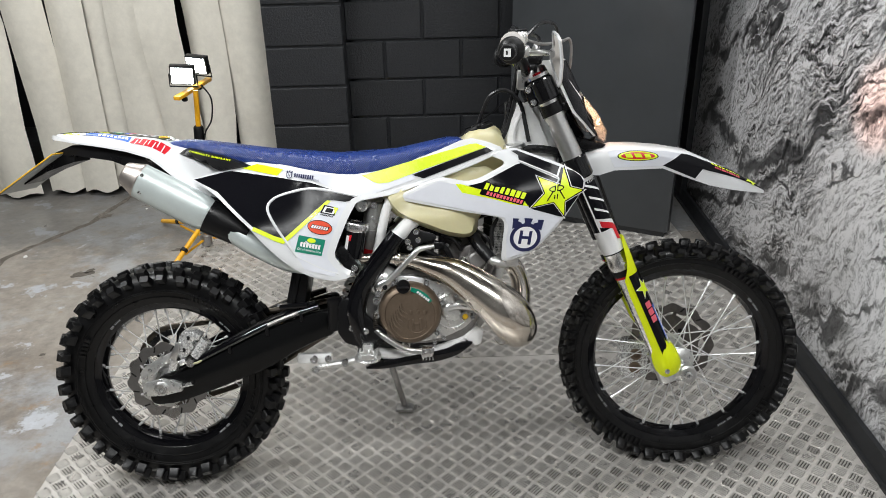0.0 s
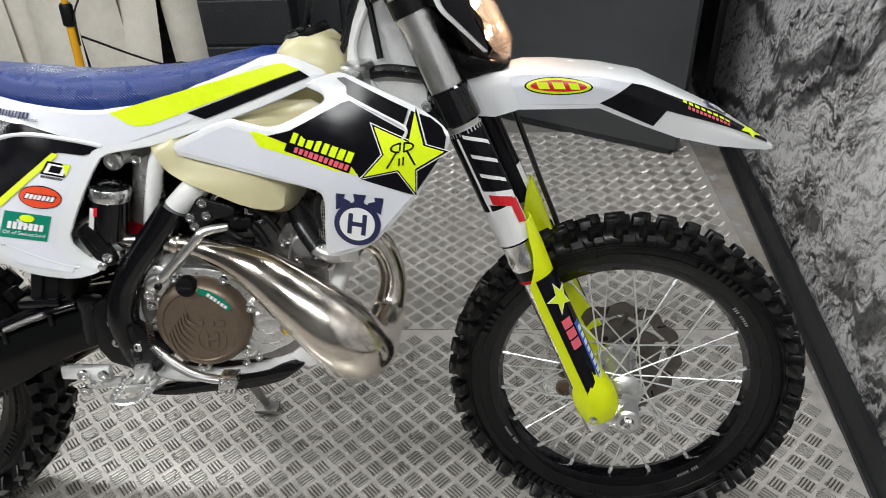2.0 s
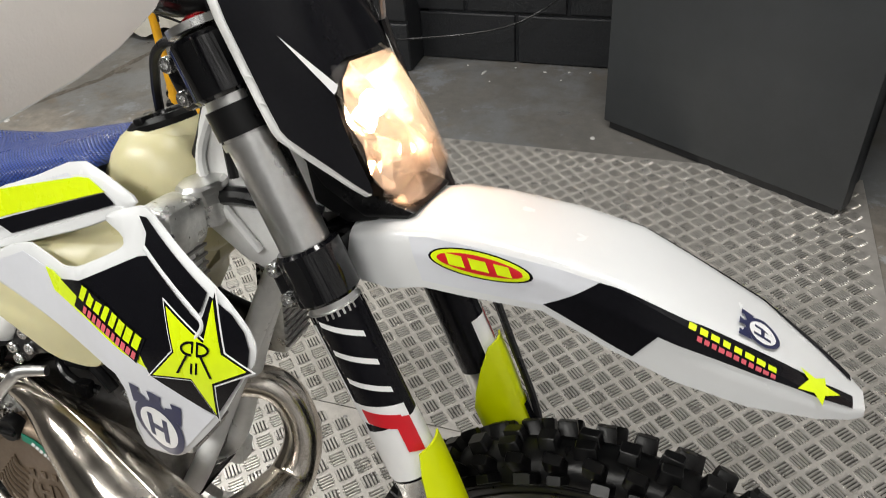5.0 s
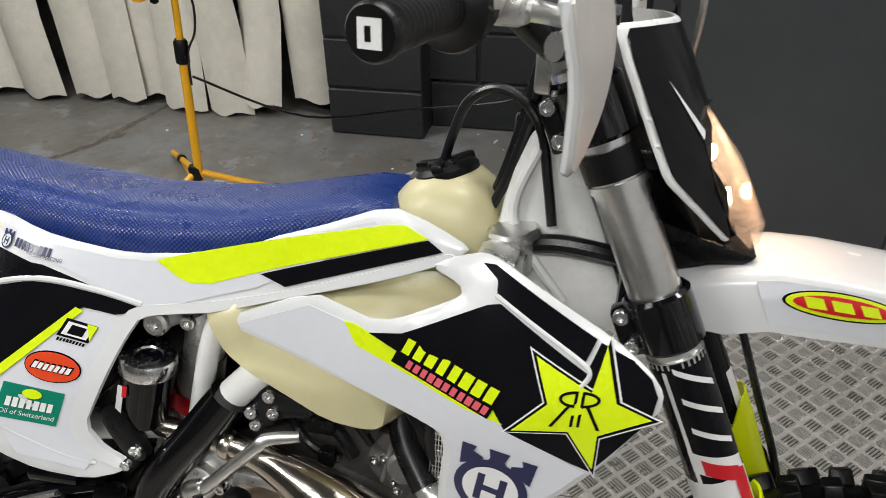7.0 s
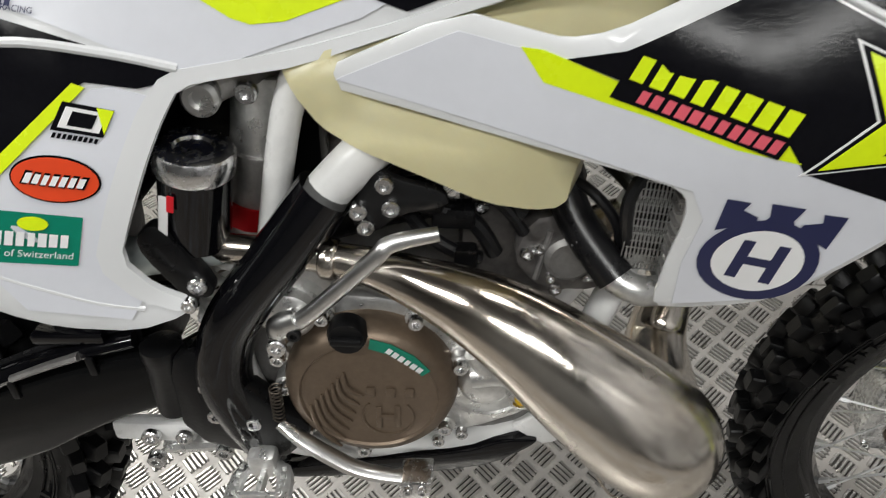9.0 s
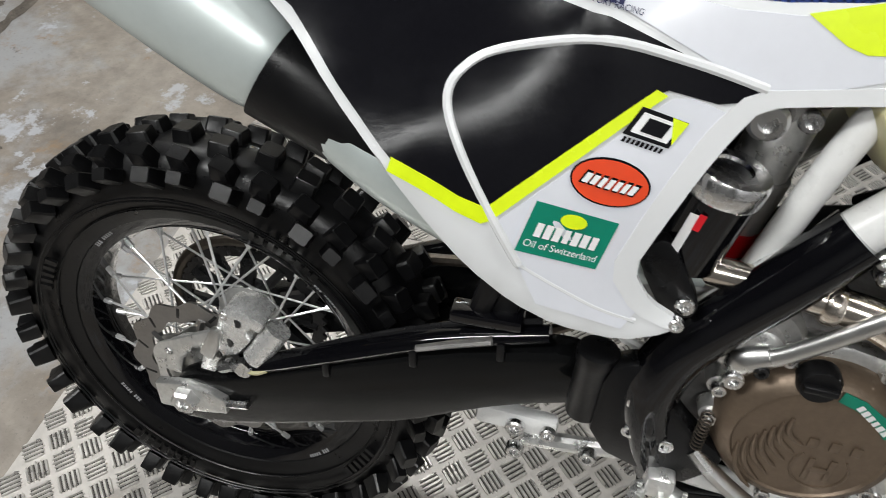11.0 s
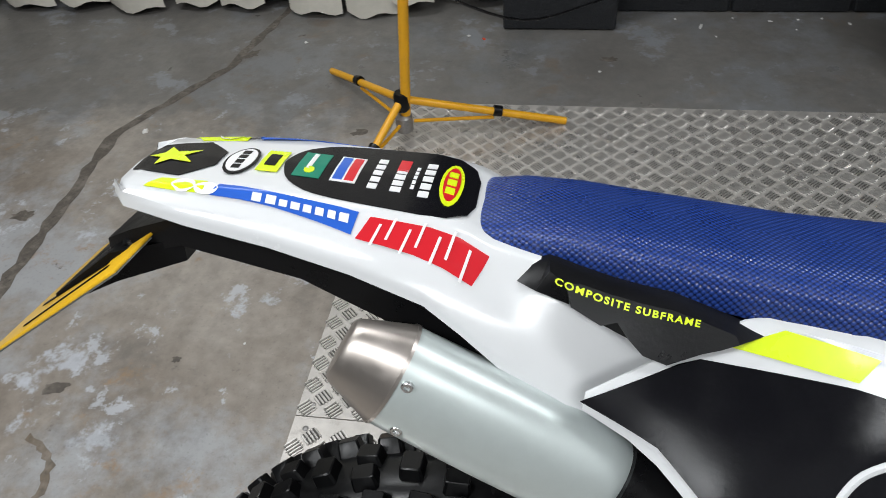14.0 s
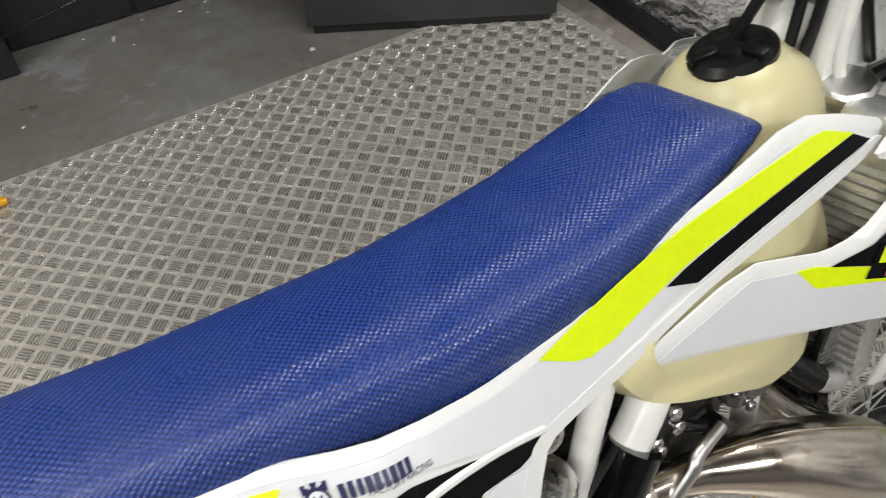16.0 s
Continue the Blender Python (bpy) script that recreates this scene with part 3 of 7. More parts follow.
# aluminium five-bar tread plates on the floor
def bar_tops(x0, x1, y0, y1):
    """All the raised bars of one plate: low tapered lozenges, in fives, turned left and right in turn."""
    p, vs, fs, ds = 0.064, [], [], []
    outline = [(-0.0215, 0), (-0.0155, 0.0030), (0.0155, 0.0030), (0.0215, 0), (0.0155, -0.0030), (-0.0155, -0.0030)]
    for i in range(int((x1 - x0) / p * 2)):
        for j in range(int((y1 - y0) / p * 2)):
            if (i + j) % 2:
                continue
            cx, cy = x0 + 0.02 + i * p / 2, y0 + 0.02 + j * p / 2
            if cx > x1 - 0.02 or cy > y1 - 0.02:
                continue
            g = radians(-45 if i % 2 else 45)
            c, s = math.cos(g), math.sin(g)
            base = len(vs)
            # darker flat pad under each group of five bars
            for a, b in ((-0.0165, -0.013), (-0.012, -0.0175), (0.012, -0.0175), (0.0165, -0.013), (0.0165, 0.013), (0.012, 0.0175), (-0.012, 0.0175), (-0.0165, 0.013)):
                vs.append((cx + a * c - b * s, cy + a * s + b * c, 0.0003))
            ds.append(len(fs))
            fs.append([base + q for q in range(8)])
            for k in range(-2, 3):
                ln = 1.0 - 0.08 * abs(k)
                base = len(vs)
                for top in (0, 1):
                    for a, b in outline:
                        u, v = a * ln * (0.85 if top else 1), b * (0.58 if top else 1) + k * 0.0081
                        vs.append((cx + u * c - v * s, cy + u * s + v * c, 0.003 * top + 0.0001))
                fs.append([base + 6 + q for q in range(6)])
                for q in range(6):
                    fs.append([base + q, base + (q + 1) % 6, base + 6 + (q + 1) % 6, base + 6 + q])
    return vs, fs, ds


for y0, y1 in ((-0.672, 0.580), (0.583, 1.875)):
    plate = tagged(part("tread_plate", box((0.836, (y0 + y1) / 2, -0.0025), (2.528, y1 - y0, 0.005)), "tread"), "worn aluminium five-bar tread plate lying on the concrete", "floor plate", "tread plates under the motorcycle")
    me = bpy.data.meshes.new("bar_relief")
    verts, faces, gaps = bar_tops(-0.428, 2.1, y0, y1)
    me.from_pydata(verts, [], faces)
    me.materials.append(M["tread_bar"])
    me.materials.append(M["tread_gap"])
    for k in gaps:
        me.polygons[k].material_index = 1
    bars = tagged(new("bar_relief", me), "raised worn five-bar relief", kind="stuff")
    bars.parent = plate
    for x in (-0.395, 0.84, 2.05):
        for y in (y0 + 0.03, y1 - 0.03):
            part("screw", lathe([(0.007, 0.0), (0.007, 0.0012), (0.005, 0.0022), (0.002, 0.0022)], Matrix.Translation((x, y, 0.0)), 12), "alu_dark", plate)

# dark grey steel cabinet set askew in the corner
def steel_cabinet():
    cab = thing("steel_cabinet", "tall dark grey painted steel cabinet standing askew in the corner", "cabinet", pose(1.234, 2.07, 0, 0, 0, -29.5))
    part("body", box((0.445, 0.03, 1.0), (0.89, 0.06, 1.94), 0.004), "cabinet", cab)
    part("side", box((0.445, 0.15, 0.985), (0.8, 0.18, 1.97), 0.004), "trim", cab)
    part("plinth", box((0.445, 0.04, 0.015), (0.85, 0.06, 0.03)), "trim", cab)


steel_cabinet()


# off-white strips of an old curtain
def curtain_strip(x, y, low, w, turn, bend, seed):
    rnd = random.Random(seed)
    wave = [rnd.uniform(-0.035, 0.035) for _ in range(7)]
    rows = []
    for j in range(15):
        z = low + (2.86 - low) * j / 14
        sway = np.interp(z, np.linspace(low, 2.86, 7), wave) * (1 - 0.6 * (z - low) / 2.8)
        ring = []
        for i in range(9):
            u = (i / 8 - 0.5) * w
            ring.append((u + sway * 0.8, bend * (1 - (2 * i / 8 - 1) ** 2) * (0.7 + 0.3 * math.sin(z * 2 + seed)) + sway, z + (0.012 * math.sin(i * 1.1 + seed) if j == 0 else 0)))
        rows.append(ring)
    bm = thicken(loft(rows, closed=False), 0.006)
    ob = tagged(part("curtain_strip", bm, "strip"), "curled off-white plastic strip of an old hanging curtain", "curtain strip", "strips of the hanging curtain")
    ob.matrix_world = pose(x, y, 0, 0, 0, turn)


for n, (x, y, low, w, turn, bend) in enumerate((
        (-0.25, 2.6, 0.07, 0.27, 4, -0.06), (-0.49, 2.57, 0.06, 0.22, -8, -0.05), (-0.69, 2.5, 0.01, 0.22, 6, -0.04), (-0.9, 2.55, 0.02, 0.24, -6, -0.05), (-1.08, 2.63, 0.05, 0.19, 10, -0.06),
        (-1.26, 2.56, 0.03, 0.21, -6, -0.05), (-1.47, 2.57, 0.03, 0.22, 8, -0.05), (-1.74, 2.58, 0.02, 0.27, -5, -0.06), (-2.0, 2.6, 0.04, 0.24, 5, -0.05), (-2.28, 2.58, 0.03, 0.26, -4, -0.05), (-2.6, 2.58, 0.03, 0.27, 4, -0.05))):
    curtain_strip(x, y, low, w, turn, bend, n)
setting("curtain_rail", box((-1.5, 2.58, 2.87), (2.9, 0.05, 0.05), 0.005), "alu_dark", "grey steel rail from which the strips hang", "rail")


# work light on its yellow tripod
def work_light():
    t = thing("work_light", "yellow tripod work light with two lit LED floodlights", "work light", pose(-0.366, 1.655, 0))
    lean = pose(0, 0, 0, 0, 4.6, 0)
    up = [part("pole", rod((0, 0, 0.1), (0, 0, 0.62), 0.016, 16), "tripod", t)]
    up.append(part("inner_pole", rod((0, 0, 0.6), (0, 0, 0.83), 0.012, 16), "tripod", t))
    up.append(part("clamp", lathe([(0.018, 0.575), (0.024, 0.58), (0.024, 0.65), (0.018, 0.66)]), "black", t, "black plastic clamp"))
    part("hub", lathe([(0.02, 0.115), (0.026, 0.125), (0.026, 0.17), (0.02, 0.18)]), "black", t, "black plastic hub")
    part("collar", lathe([(0.016, 0.03), (0.028, 0.04), (0.028, 0.09), (0.016, 0.1)]), "alu_dark", t)
    for ex, ey in ((0.516, 0.112), (-0.356, 0.4), (-0.115, -0.275)):
        leg = part("leg", rod((ex * 0.04, ey * 0.04, 0.15), (ex, ey, 0.013), 0.0125, 12), "tripod", t)
        part("strut", rod((ex * 0.06, ey * 0.06, 0.07), (ex * 0.55, ey * 0.55, 0.055), 0.006, 8), "tripod", leg)
        part("strut_clip", rod((ex * 0.55, ey * 0.55, 0.081), (ex * 0.6, ey * 0.6, 0.074), 0.018, 12), "black", leg)
    up.append(part("crossbar", box((-0.03, 0.075, 0.822), (0.03, 0.44, 0.018), 0.003, Matrix.Translation((-0.03, 0.075, 0)) @ pose(0, 0, 0, 0, 0, -4) @ Matrix.Translation((0.03, -0.075, 0))), "tripod", t))
    for sy, aim, tip in ((-0.06, 8, 12), (0.19, -12, 14)):
        m = pose(-0.035, sy, 0.915, 0, 0, 180 + aim) @ pose(0, 0, 0, -tip, 0, 0)
        lampbox = part("floodlight", box((0, 0, 0), (0.11, 0.035, 0.09), 0.006, m), "black_metal", t)
        up.append(lampbox)
        part("diffuser", box((0, 0.019, 0), (0.094, 0.006, 0.074), 0.002, m), "led", lampbox, "lit white diffuser")
        for k in range(5):
            part("fin", box((-0.04 + 0.02 * k, -0.024, 0), (0.004, 0.02, 0.07), 0, m), "black_metal", lampbox)
        part("bracket", tube([(-0.06, 0, 0), (-0.062, 0, -0.06), (0.062, 0, -0.06), (0.06, 0, 0)], 0.004, 8, 1), "black_metal", lampbox).matrix_basis = m
        part("knob", lathe([(0.008, 0.0), (0.014, 0.005), (0.014, 0.016), (0.008, 0.02)], Matrix.Translation((-0.035, sy, 0.79))), "black", lampbox)
    cable = [(0.03, -0.01, 0.86), (0.075, -0.02, 0.8), (0.07, -0.02, 0.7), (0.03, -0.01, 0.62), (0.02, 0, 0.5)]
    up.append(part("cable", tube(cable, 0.004, 8), "hose", t))
    for ob in up:
        ob.matrix_basis = lean @ ob.matrix_basis


work_light()
lead = tube([(-0.26, 1.6, 0.55), (0.0, 1.9, 0.3), (0.3, 2.3, 0.19), (0.75, 2.48, 0.2), (1.05, 2.5, 0.38), (1.24, 2.35, 0.57), (1.36, 2.32, 0.66)], 0.0045, 8)
tagged(part("mains_lead", lead, "hose"), "thin grey mains lead slung along the block wall", "cable")


# marks and litter on the concrete
def blot(cx, cy, r, seed, stretch=1.0, turn=0.0, n=16):
    rnd = random.Random(seed)
    c, s = math.cos(turn), math.sin(turn)
    out = []
    for k in range(n):
        g = 2 * math.pi * k / n
        q = r * rnd.uniform(0.55, 1.15)
        u, v = q * stretch * math.cos(g), q * math.sin(g)
        out.append((cx + u * c - v * s, cy + u * s + v * c))
    return out


def floor_marks():
    ground_ob = bpy.data.objects["ground"]
    rnd = random.Random(5)
    line = [(-1.36, -1.6), (-1.36, 0.0), (-1.375, 0.56), (-1.385, 0.99), (-1.4, 1.41), (-1.405, 1.65), (-1.15, 2.1), (-1.05, 2.62), (-1.0, 3.2)]
    ys = np.linspace(-1.6, 3.2, 110)
    xs = np.interp(ys, [p[1] for p in line], [p[0] for p in line])
    left = [(x - rnd.uniform(0.012, 0.03), y) for x, y in zip(xs, ys)]
    right = [(x + rnd.uniform(0.008, 0.028), y) for x, y in zip(xs, ys)]
    bm = bmesh.new()
    a = [bm.verts.new((x, y, -0.0042)) for x, y in left]
    b = [bm.verts.new((x, y, -0.0042)) for x, y in right]
    for k in range(len(a) - 1):
        bm.faces.new((a[k], b[k], b[k + 1], a[k + 1]))
    part("floor_joint", bm, "crack", ground_ob, "dark cracked joint in the concrete")
    for k, (x, y, r, st, tn) in enumerate(((-1.044, 0.6, 0.02, 1.8, 0.3), (-0.777, 0.711, 0.011, 1.2, 0.0), (-0.924, 1.432, 0.035, 1.6, 0.4), (-0.9, 1.47, 0.018, 2.2, 1.0), (-0.6, 1.2, 0.012, 1.4, 0.5), (-0.534, 1.691, 0.02, 1.5, 0.2),
                                           (-0.8, 0.2, 0.014, 1.5, 0.8), (-1.5, 1.2, 0.03, 1.7, 0.2), (-1.1, 2.2, 0.03, 1.6, 0.7), (0.3, 2.2, 0.02, 2.0, 0.1))):
        part("oil_spot", prism(blot(x, y, r, k, st, tn), -0.0046, -0.0041, axis="z"), "crack", ground_ob, "dark oil spot on the concrete")
    arc = [(-1.07 + 0.13 * math.cos(g), 0.33 + 0.13 * math.sin(g)) for g in np.linspace(-1.5, 1.3, 26)]
    rag = [(x + rnd.uniform(-0.006, 0.006), y + rnd.uniform(-0.006, 0.006)) for x, y in arc]
    bm = bmesh.new()
    a = [bm.verts.new((x, y, -0.0042)) for x, y in rag]
    b = [bm.verts.new((-1.07 + (x + 1.07) * q, 0.33 + (y - 0.33) * q, -0.0042)) for (x, y), q in zip(rag, [rnd.uniform(1.06, 1.22) for _ in rag])]
    for k in range(len(a) - 1):
        bm.faces.new((a[k], b[k], b[k + 1], a[k + 1]))
    part("rust_ring", bm, "rust", ground_ob, "curved rust stain on the concrete")


M["crack"] = layers(mat("dark_floor_grime", (0.13, 0.112, 0.094), 0.6, grain=0.45, scale=70, bump=0.003, bump_scale=60), ((18.0, 0.5, 0.62, (0.2, 0.175, 0.15), 0.8, (1, 1, 1)), (45.0, 0.6, 0.68, (0.03, 0.027, 0.024), 0.8, (1, 1, 1))))
M["rust"] = mat("rusty_floor_stain", (0.19, 0.15, 0.11), 0.6, grain=0.5, scale=40, second=(0.26, 0.22, 0.18), stain_scale=18)
M["flake"] = mat("white_paint_flake", (0.72, 0.71, 0.69), 0.55, grain=0.1, scale=200)
floor_marks()


def litter(x, y, r, material, seed, stretch=1.0, label="small white paint flake lying on the concrete"):
    bm = prism(blot(0, 0, r, seed, stretch, seed * 1.3, 7), 0.0, r * 0.35, axis="z", taper=0.8)
    ob = tagged(part("flake", bm, material), label, "debris", "litter on the floor")
    ob.matrix_world = pose(x, y, -0.005)


for k, (x, y, r, st) in enumerate(((1.205, 1.985, 0.011, 1.0), (0.653, 2.46, 0.007, 4.5), (0.916, 2.505, 0.006, 1.5), (1.108, 2.53, 0.006, 1.4), (1.2, 2.49, 0.007, 2.0), (0.266, 2.111, 0.006, 1.2), (-1.303, 1.658, 0.012, 1.5), (-0.244, 2.368, 0.008, 1.3),
                                   (0.78, 2.53, 0.005, 1.4), (0.70, 2.38, 0.004, 2.0), (1.02, 2.52, 0.006, 1.2), (1.0, 2.44, 0.004, 1.6), (-0.62, 0.776, 0.005, 1.0), (0.56, 2.52, 0.006, 1.2), (-0.9, 2.3, 0.008, 1.4))):
    litter(x, y, r, "flake", k, st)
litter(-0.181, 2.343, 0.008, "orange", 40, 1.2, "small red plastic scrap lying on the concrete")


for x, y, r, n in ((1.80, 0.05, 0.012, 51), (1.74, 0.005, 0.013, 52), (1.77, 0.03, 0.005, 53)):
    litter(x, y, r, "speck_green", n, label="small pale green paint speck on the tread plate")


# tube light fixtures over the lamps
def tube_fixture(x, y):
    f = thing("tube_light", "long white ceiling tube light with a lit diffuser", "ceiling light", pose(x, y, 2.9), "tube lights under the ceiling")
    part("housing", box((0, 0, -0.015), (1.56, 0.34, 0.03), 0.006), "white_frame", f)
    for q in (-0.77, 0.77):
        part("end_piece", box((q, 0, -0.04), (0.03, 0.32, 0.04), 0.006), "white_frame", f)


for x, y in ((-1.1, -0.9), (0.9, -1.85), (-1.1, 1.3), (1.6, 0.5)):
    tube_fixture(x, y)

# ---- the motorcycle, leaning on its side stand ----
BIKE = pose(0.000, -0.036, 0.035, -13.83, 1.70, 0.57)
bike = thing("motorcycle", "white black and yellow enduro motorcycle leaning on its side stand", "motorcycle", BIKE)


# the swingarm and all that hangs on it, dropped about its pivot
REAR = Matrix.Translation((-0.006, 0.022, 0.305)) @ Matrix.Rotation(radians(-4.3), 4, "Y") @ Matrix.Translation((0, 0, -0.329))
ON_ARM = ("rear_wheel", "swingarm", "swingarm_bridge", "rear_axle", "rear_caliper", "rear_brake_hose", "hose_clip", "chain")


def mpart(name, bm, material, label="", parent=None, angle=35):
    ob = part(name, bm, material, parent or bike, label, angle)
    if parent is None and name in ON_ARM:
        ob.matrix_basis = REAR
    return ob


def bolt(x, y, z, r=0.008, parent=None, h=0.006, material="steel", side=1):
    """A socket-head screw on a face that looks to the bike's right (side -1: left)."""
    b = disc(x, side * y, z, [(r, 0), (r, h * 0.75), (r * 0.85, h), (r * 0.5, h), (r * 0.45, h * 0.35)], 12)
    if side < 0:
        bmesh.ops.scale(b, vec=(1, -1, 1), verts=b.verts)
    return mpart("bolt", b, material, parent=parent)


# the fork's line and the turn of the steering
RAKE = 0.475


def axis_x(z):
    return 1.281 + (0.68 - z) * RAKE


head = Vector((axis_x(1.0) - 0.045, 0, 1.0))
STEER = Matrix.Translation(head) @ Matrix.Rotation(radians(-6), 4, Vector((-RAKE, 0, 1)).normalized()) @ Matrix.Translation(-head)


def steered(ob, off=(0, 0, 0)):
    ob.matrix_basis = STEER @ Matrix.Translation(off)
    return ob


def moved(ob, x, y, z):
    ob.matrix_basis = Matrix.Translation((x, y, z)) @ ob.matrix_basis
    return ob


# -- wheels --
def wheel(name, cx, cz, big, half, rim_r, knobs, label):
    """Hub with tyre, rim, spokes; big: radius over the knobs, half: half the tyre's width."""
    at = Matrix.Translation((cx, 0, cz)) @ SIDE
    hr = 0.038 if big > 0.345 else 0.05
    hub = mpart(name, lathe([(0.012, -0.075), (0.028, -0.07), (hr, -0.062), (hr, -0.052), (0.03, -0.042), (0.026, 0), (0.03, 0.042), (hr, 0.052), (hr, 0.062), (0.028, 0.07), (0.012, 0.075)], at), "alu", label)
    base = big - 0.015
    depth = base - rim_r
    prof = []
    for k in range(21):
        g = math.pi * k / 20
        prof.append((rim_r - 0.002 + (depth + 0.002) * math.sin(g) ** 0.8, -half * 0.9 * math.copysign(abs(math.cos(g)) ** 0.8, math.cos(g)) * (0.6 + 0.4 * math.sin(g) ** 0.5)))
    tyre = mpart("tyre", lathe(prof + [(rim_r - 0.006, half * 0.4), (rim_r - 0.006, -half * 0.4)], at, 80, close=True), "rubber", parent=hub, label="black knobbly off-road tyre")
    for rr, yy in ((rim_r + 0.018, half * 0.7), (rim_r + 0.036, half * 0.86), (rim_r + 0.041, half * 0.88)):
        for s in (-1, 1):
            mpart("sidewall_ridge", tube([(cx + rr * math.sin(g), s * yy, cz + rr * math.cos(g)) for g in np.linspace(0, 2 * math.pi, 65)[:-1]], 0.0014, 5, 1, closed=True), "rubber", parent=hub)
    rnd = random.Random(7)
    # raised moulded lettering on the sidewall, as plain bars
    for s in (-1, 1):
        for mid, count in ((0.6, 8), (2.2, 6), (3.7, 9), (5.2, 5)):
            bm = bmesh.new()
            for q in range(count):
                g = mid + (q - count / 2) * 0.05
                m = Matrix.Translation((cx, 0, cz)) @ Matrix.Rotation(g, 4, "Y") @ Matrix.Translation((0, s * half * 0.83, rim_r + 0.027)) @ Matrix.Rotation(s * -0.25, 4, "X")
                box((0, 0, 0), (rnd.uniform(0.006, 0.009), 0.005, 0.015), 0, m, bm)
            mpart("sidewall_lettering", bm, "rubber", parent=hub)
    shapes = {}

    def knob(kind, g, y, lx, ly, h, tilt, r0, skew=0.0):
        """One tread knob; knobs of a kind share their mesh."""
        m = Matrix.Translation((cx, 0, cz)) @ Matrix.Rotation(g, 4, "Y") @ Matrix.Translation((0, y, r0)) @ Matrix.Rotation(tilt, 4, "X") @ Matrix.Rotation(skew + rnd.uniform(-0.04, 0.04), 4, "Z")
        if kind not in shapes:
            b2 = bmesh.new()
            ring = lambda k, z: [b2.verts.new((sx * lx * k, sy * ly * k, z)) for sx, sy in ((-1, -0.8), (-0.8, -1), (0.8, -1), (1, -0.8), (1, 0.8), (0.8, 1), (-0.8, 1), (-1, 0.8))]
            lo, mid, hi = ring(0.58, -0.012), ring(0.48, h * 0.9), ring(0.43, h)
            b2.faces.new(hi)
            for a, b in ((lo, mid), (mid, hi)):
                for i in range(8):
                    b2.faces.new((a[i], a[(i + 1) % 8], b[(i + 1) % 8], b[i]))
            shapes[kind] = mpart("knob", b2, "rubber", parent=hub)
            shapes[kind].matrix_basis = m
        else:
            alike(shapes[kind], m, hub)

    st = 2 * math.pi / knobs
    arc = st * base
    for k in range(knobs):
        g = st * k
        if k % 2:
            knob("inner", g, -half * 0.22, arc * 0.54, half * 0.32, 0.015, 0.05, base, 0.1)
            knob("inner", g, half * 0.22, arc * 0.54, half * 0.32, 0.015, -0.05, base, -0.1)
        else:
            knob("middle", g, 0, arc * 0.5, half * 0.44, 0.015, 0, base)
        for s in (-1, 1):
            knob("outer", g + st * 0.3, s * half * 0.6, arc * 0.52, half * 0.3, 0.016, -s * 0.45, base - half * 0.13, s * 0.15)
            if k % 2:
                knob("edge_long", g + st * 0.55, s * half * 0.88, arc * 0.5, half * 0.3, 0.0165, -s * 0.9, base - half * 0.36)
            else:
                knob("edge", g + st * 0.4, s * half * 0.88, arc * 0.4, half * 0.24, 0.015, -s * 0.95, base - half * 0.32)
    w = 0.48 * half
    half_rim = [(rim_r - 0.027, w * 0.3), (rim_r - 0.021, w * 0.82), (rim_r - 0.012, w * 0.98), (rim_r + 0.006, w * 1.12), (rim_r + 0.012, w * 1.2), (rim_r + 0.012, w * 1.1), (rim_r + 0.002, w * 0.98)]
    rim = [(r, -y) for r, y in half_rim] + [(rim_r - 0.008, 0)] + half_rim[::-1] + [(rim_r - 0.03, 0)]
    mpart("rim", lathe(rim, at, 72, close=True), "black_gloss", parent=hub, label="gloss black wheel rim")
    for s in (-1, 1):
        for mid in (0.9, 2.5, 4.1, 5.6):
            bm = bmesh.new()
            for q in range(9):
                if q == 3:
                    continue
                m = Matrix.Translation((cx, 0, cz)) @ Matrix.Rotation(mid + (q - 4) * 0.021, 4, "Y") @ Matrix.Translation((0, s * w * 1.0, rim_r - 0.0055)) @ Matrix.Rotation(s * -0.23, 4, "X")
                box((0, s * 0.0006, 0), (0.0032, 0.0012, 0.0075 if q < 3 else 0.005), 0, m, bm)
            mpart("rim_lettering", bm, "grey_vinyl", parent=hub)
    first = {}
    for k in range(36):
        s = 1 if k % 2 else -1
        lead = 0.75 if (k // 2) % 2 else -0.75
        m = Matrix.Translation((cx, 0, cz)) @ Matrix.Rotation(2 * math.pi * k / 36, 4, "Y")
        key = (s, lead > 0)
        if key not in first:
            a = Vector(((hr - 0.001) * math.sin(-lead * 1.6), s * 0.057, (hr - 0.001) * math.cos(-lead * 1.6)))
            b = Vector((0, s * 0.008, rim_r - 0.024))
            spoke = mpart("spoke", rod(a, b, 0.0018, 6), "spoke", parent=hub)
            d = (a - b).normalized()
            nip = mpart("nipple", rod(b - d * 0.002, b + d * 0.016, 0.0042, 6), "spoke", parent=hub)
            first[key] = (spoke, nip)
            spoke.matrix_basis = nip.matrix_basis = m
        else:
            alike(first[key][0], m, hub)
            alike(first[key][1], m, hub)
    return hub


rear = wheel("rear_wheel", 0.0, 0.329, 0.336, 0.07, 0.226, 38, "rear wheel with a black rim and steel spokes")
front = steered(wheel("front_wheel", 1.498, 0.341, 0.352, 0.05, 0.27, 44, "front wheel with a black rim and steel spokes"), (0, 0.008, 0.012))


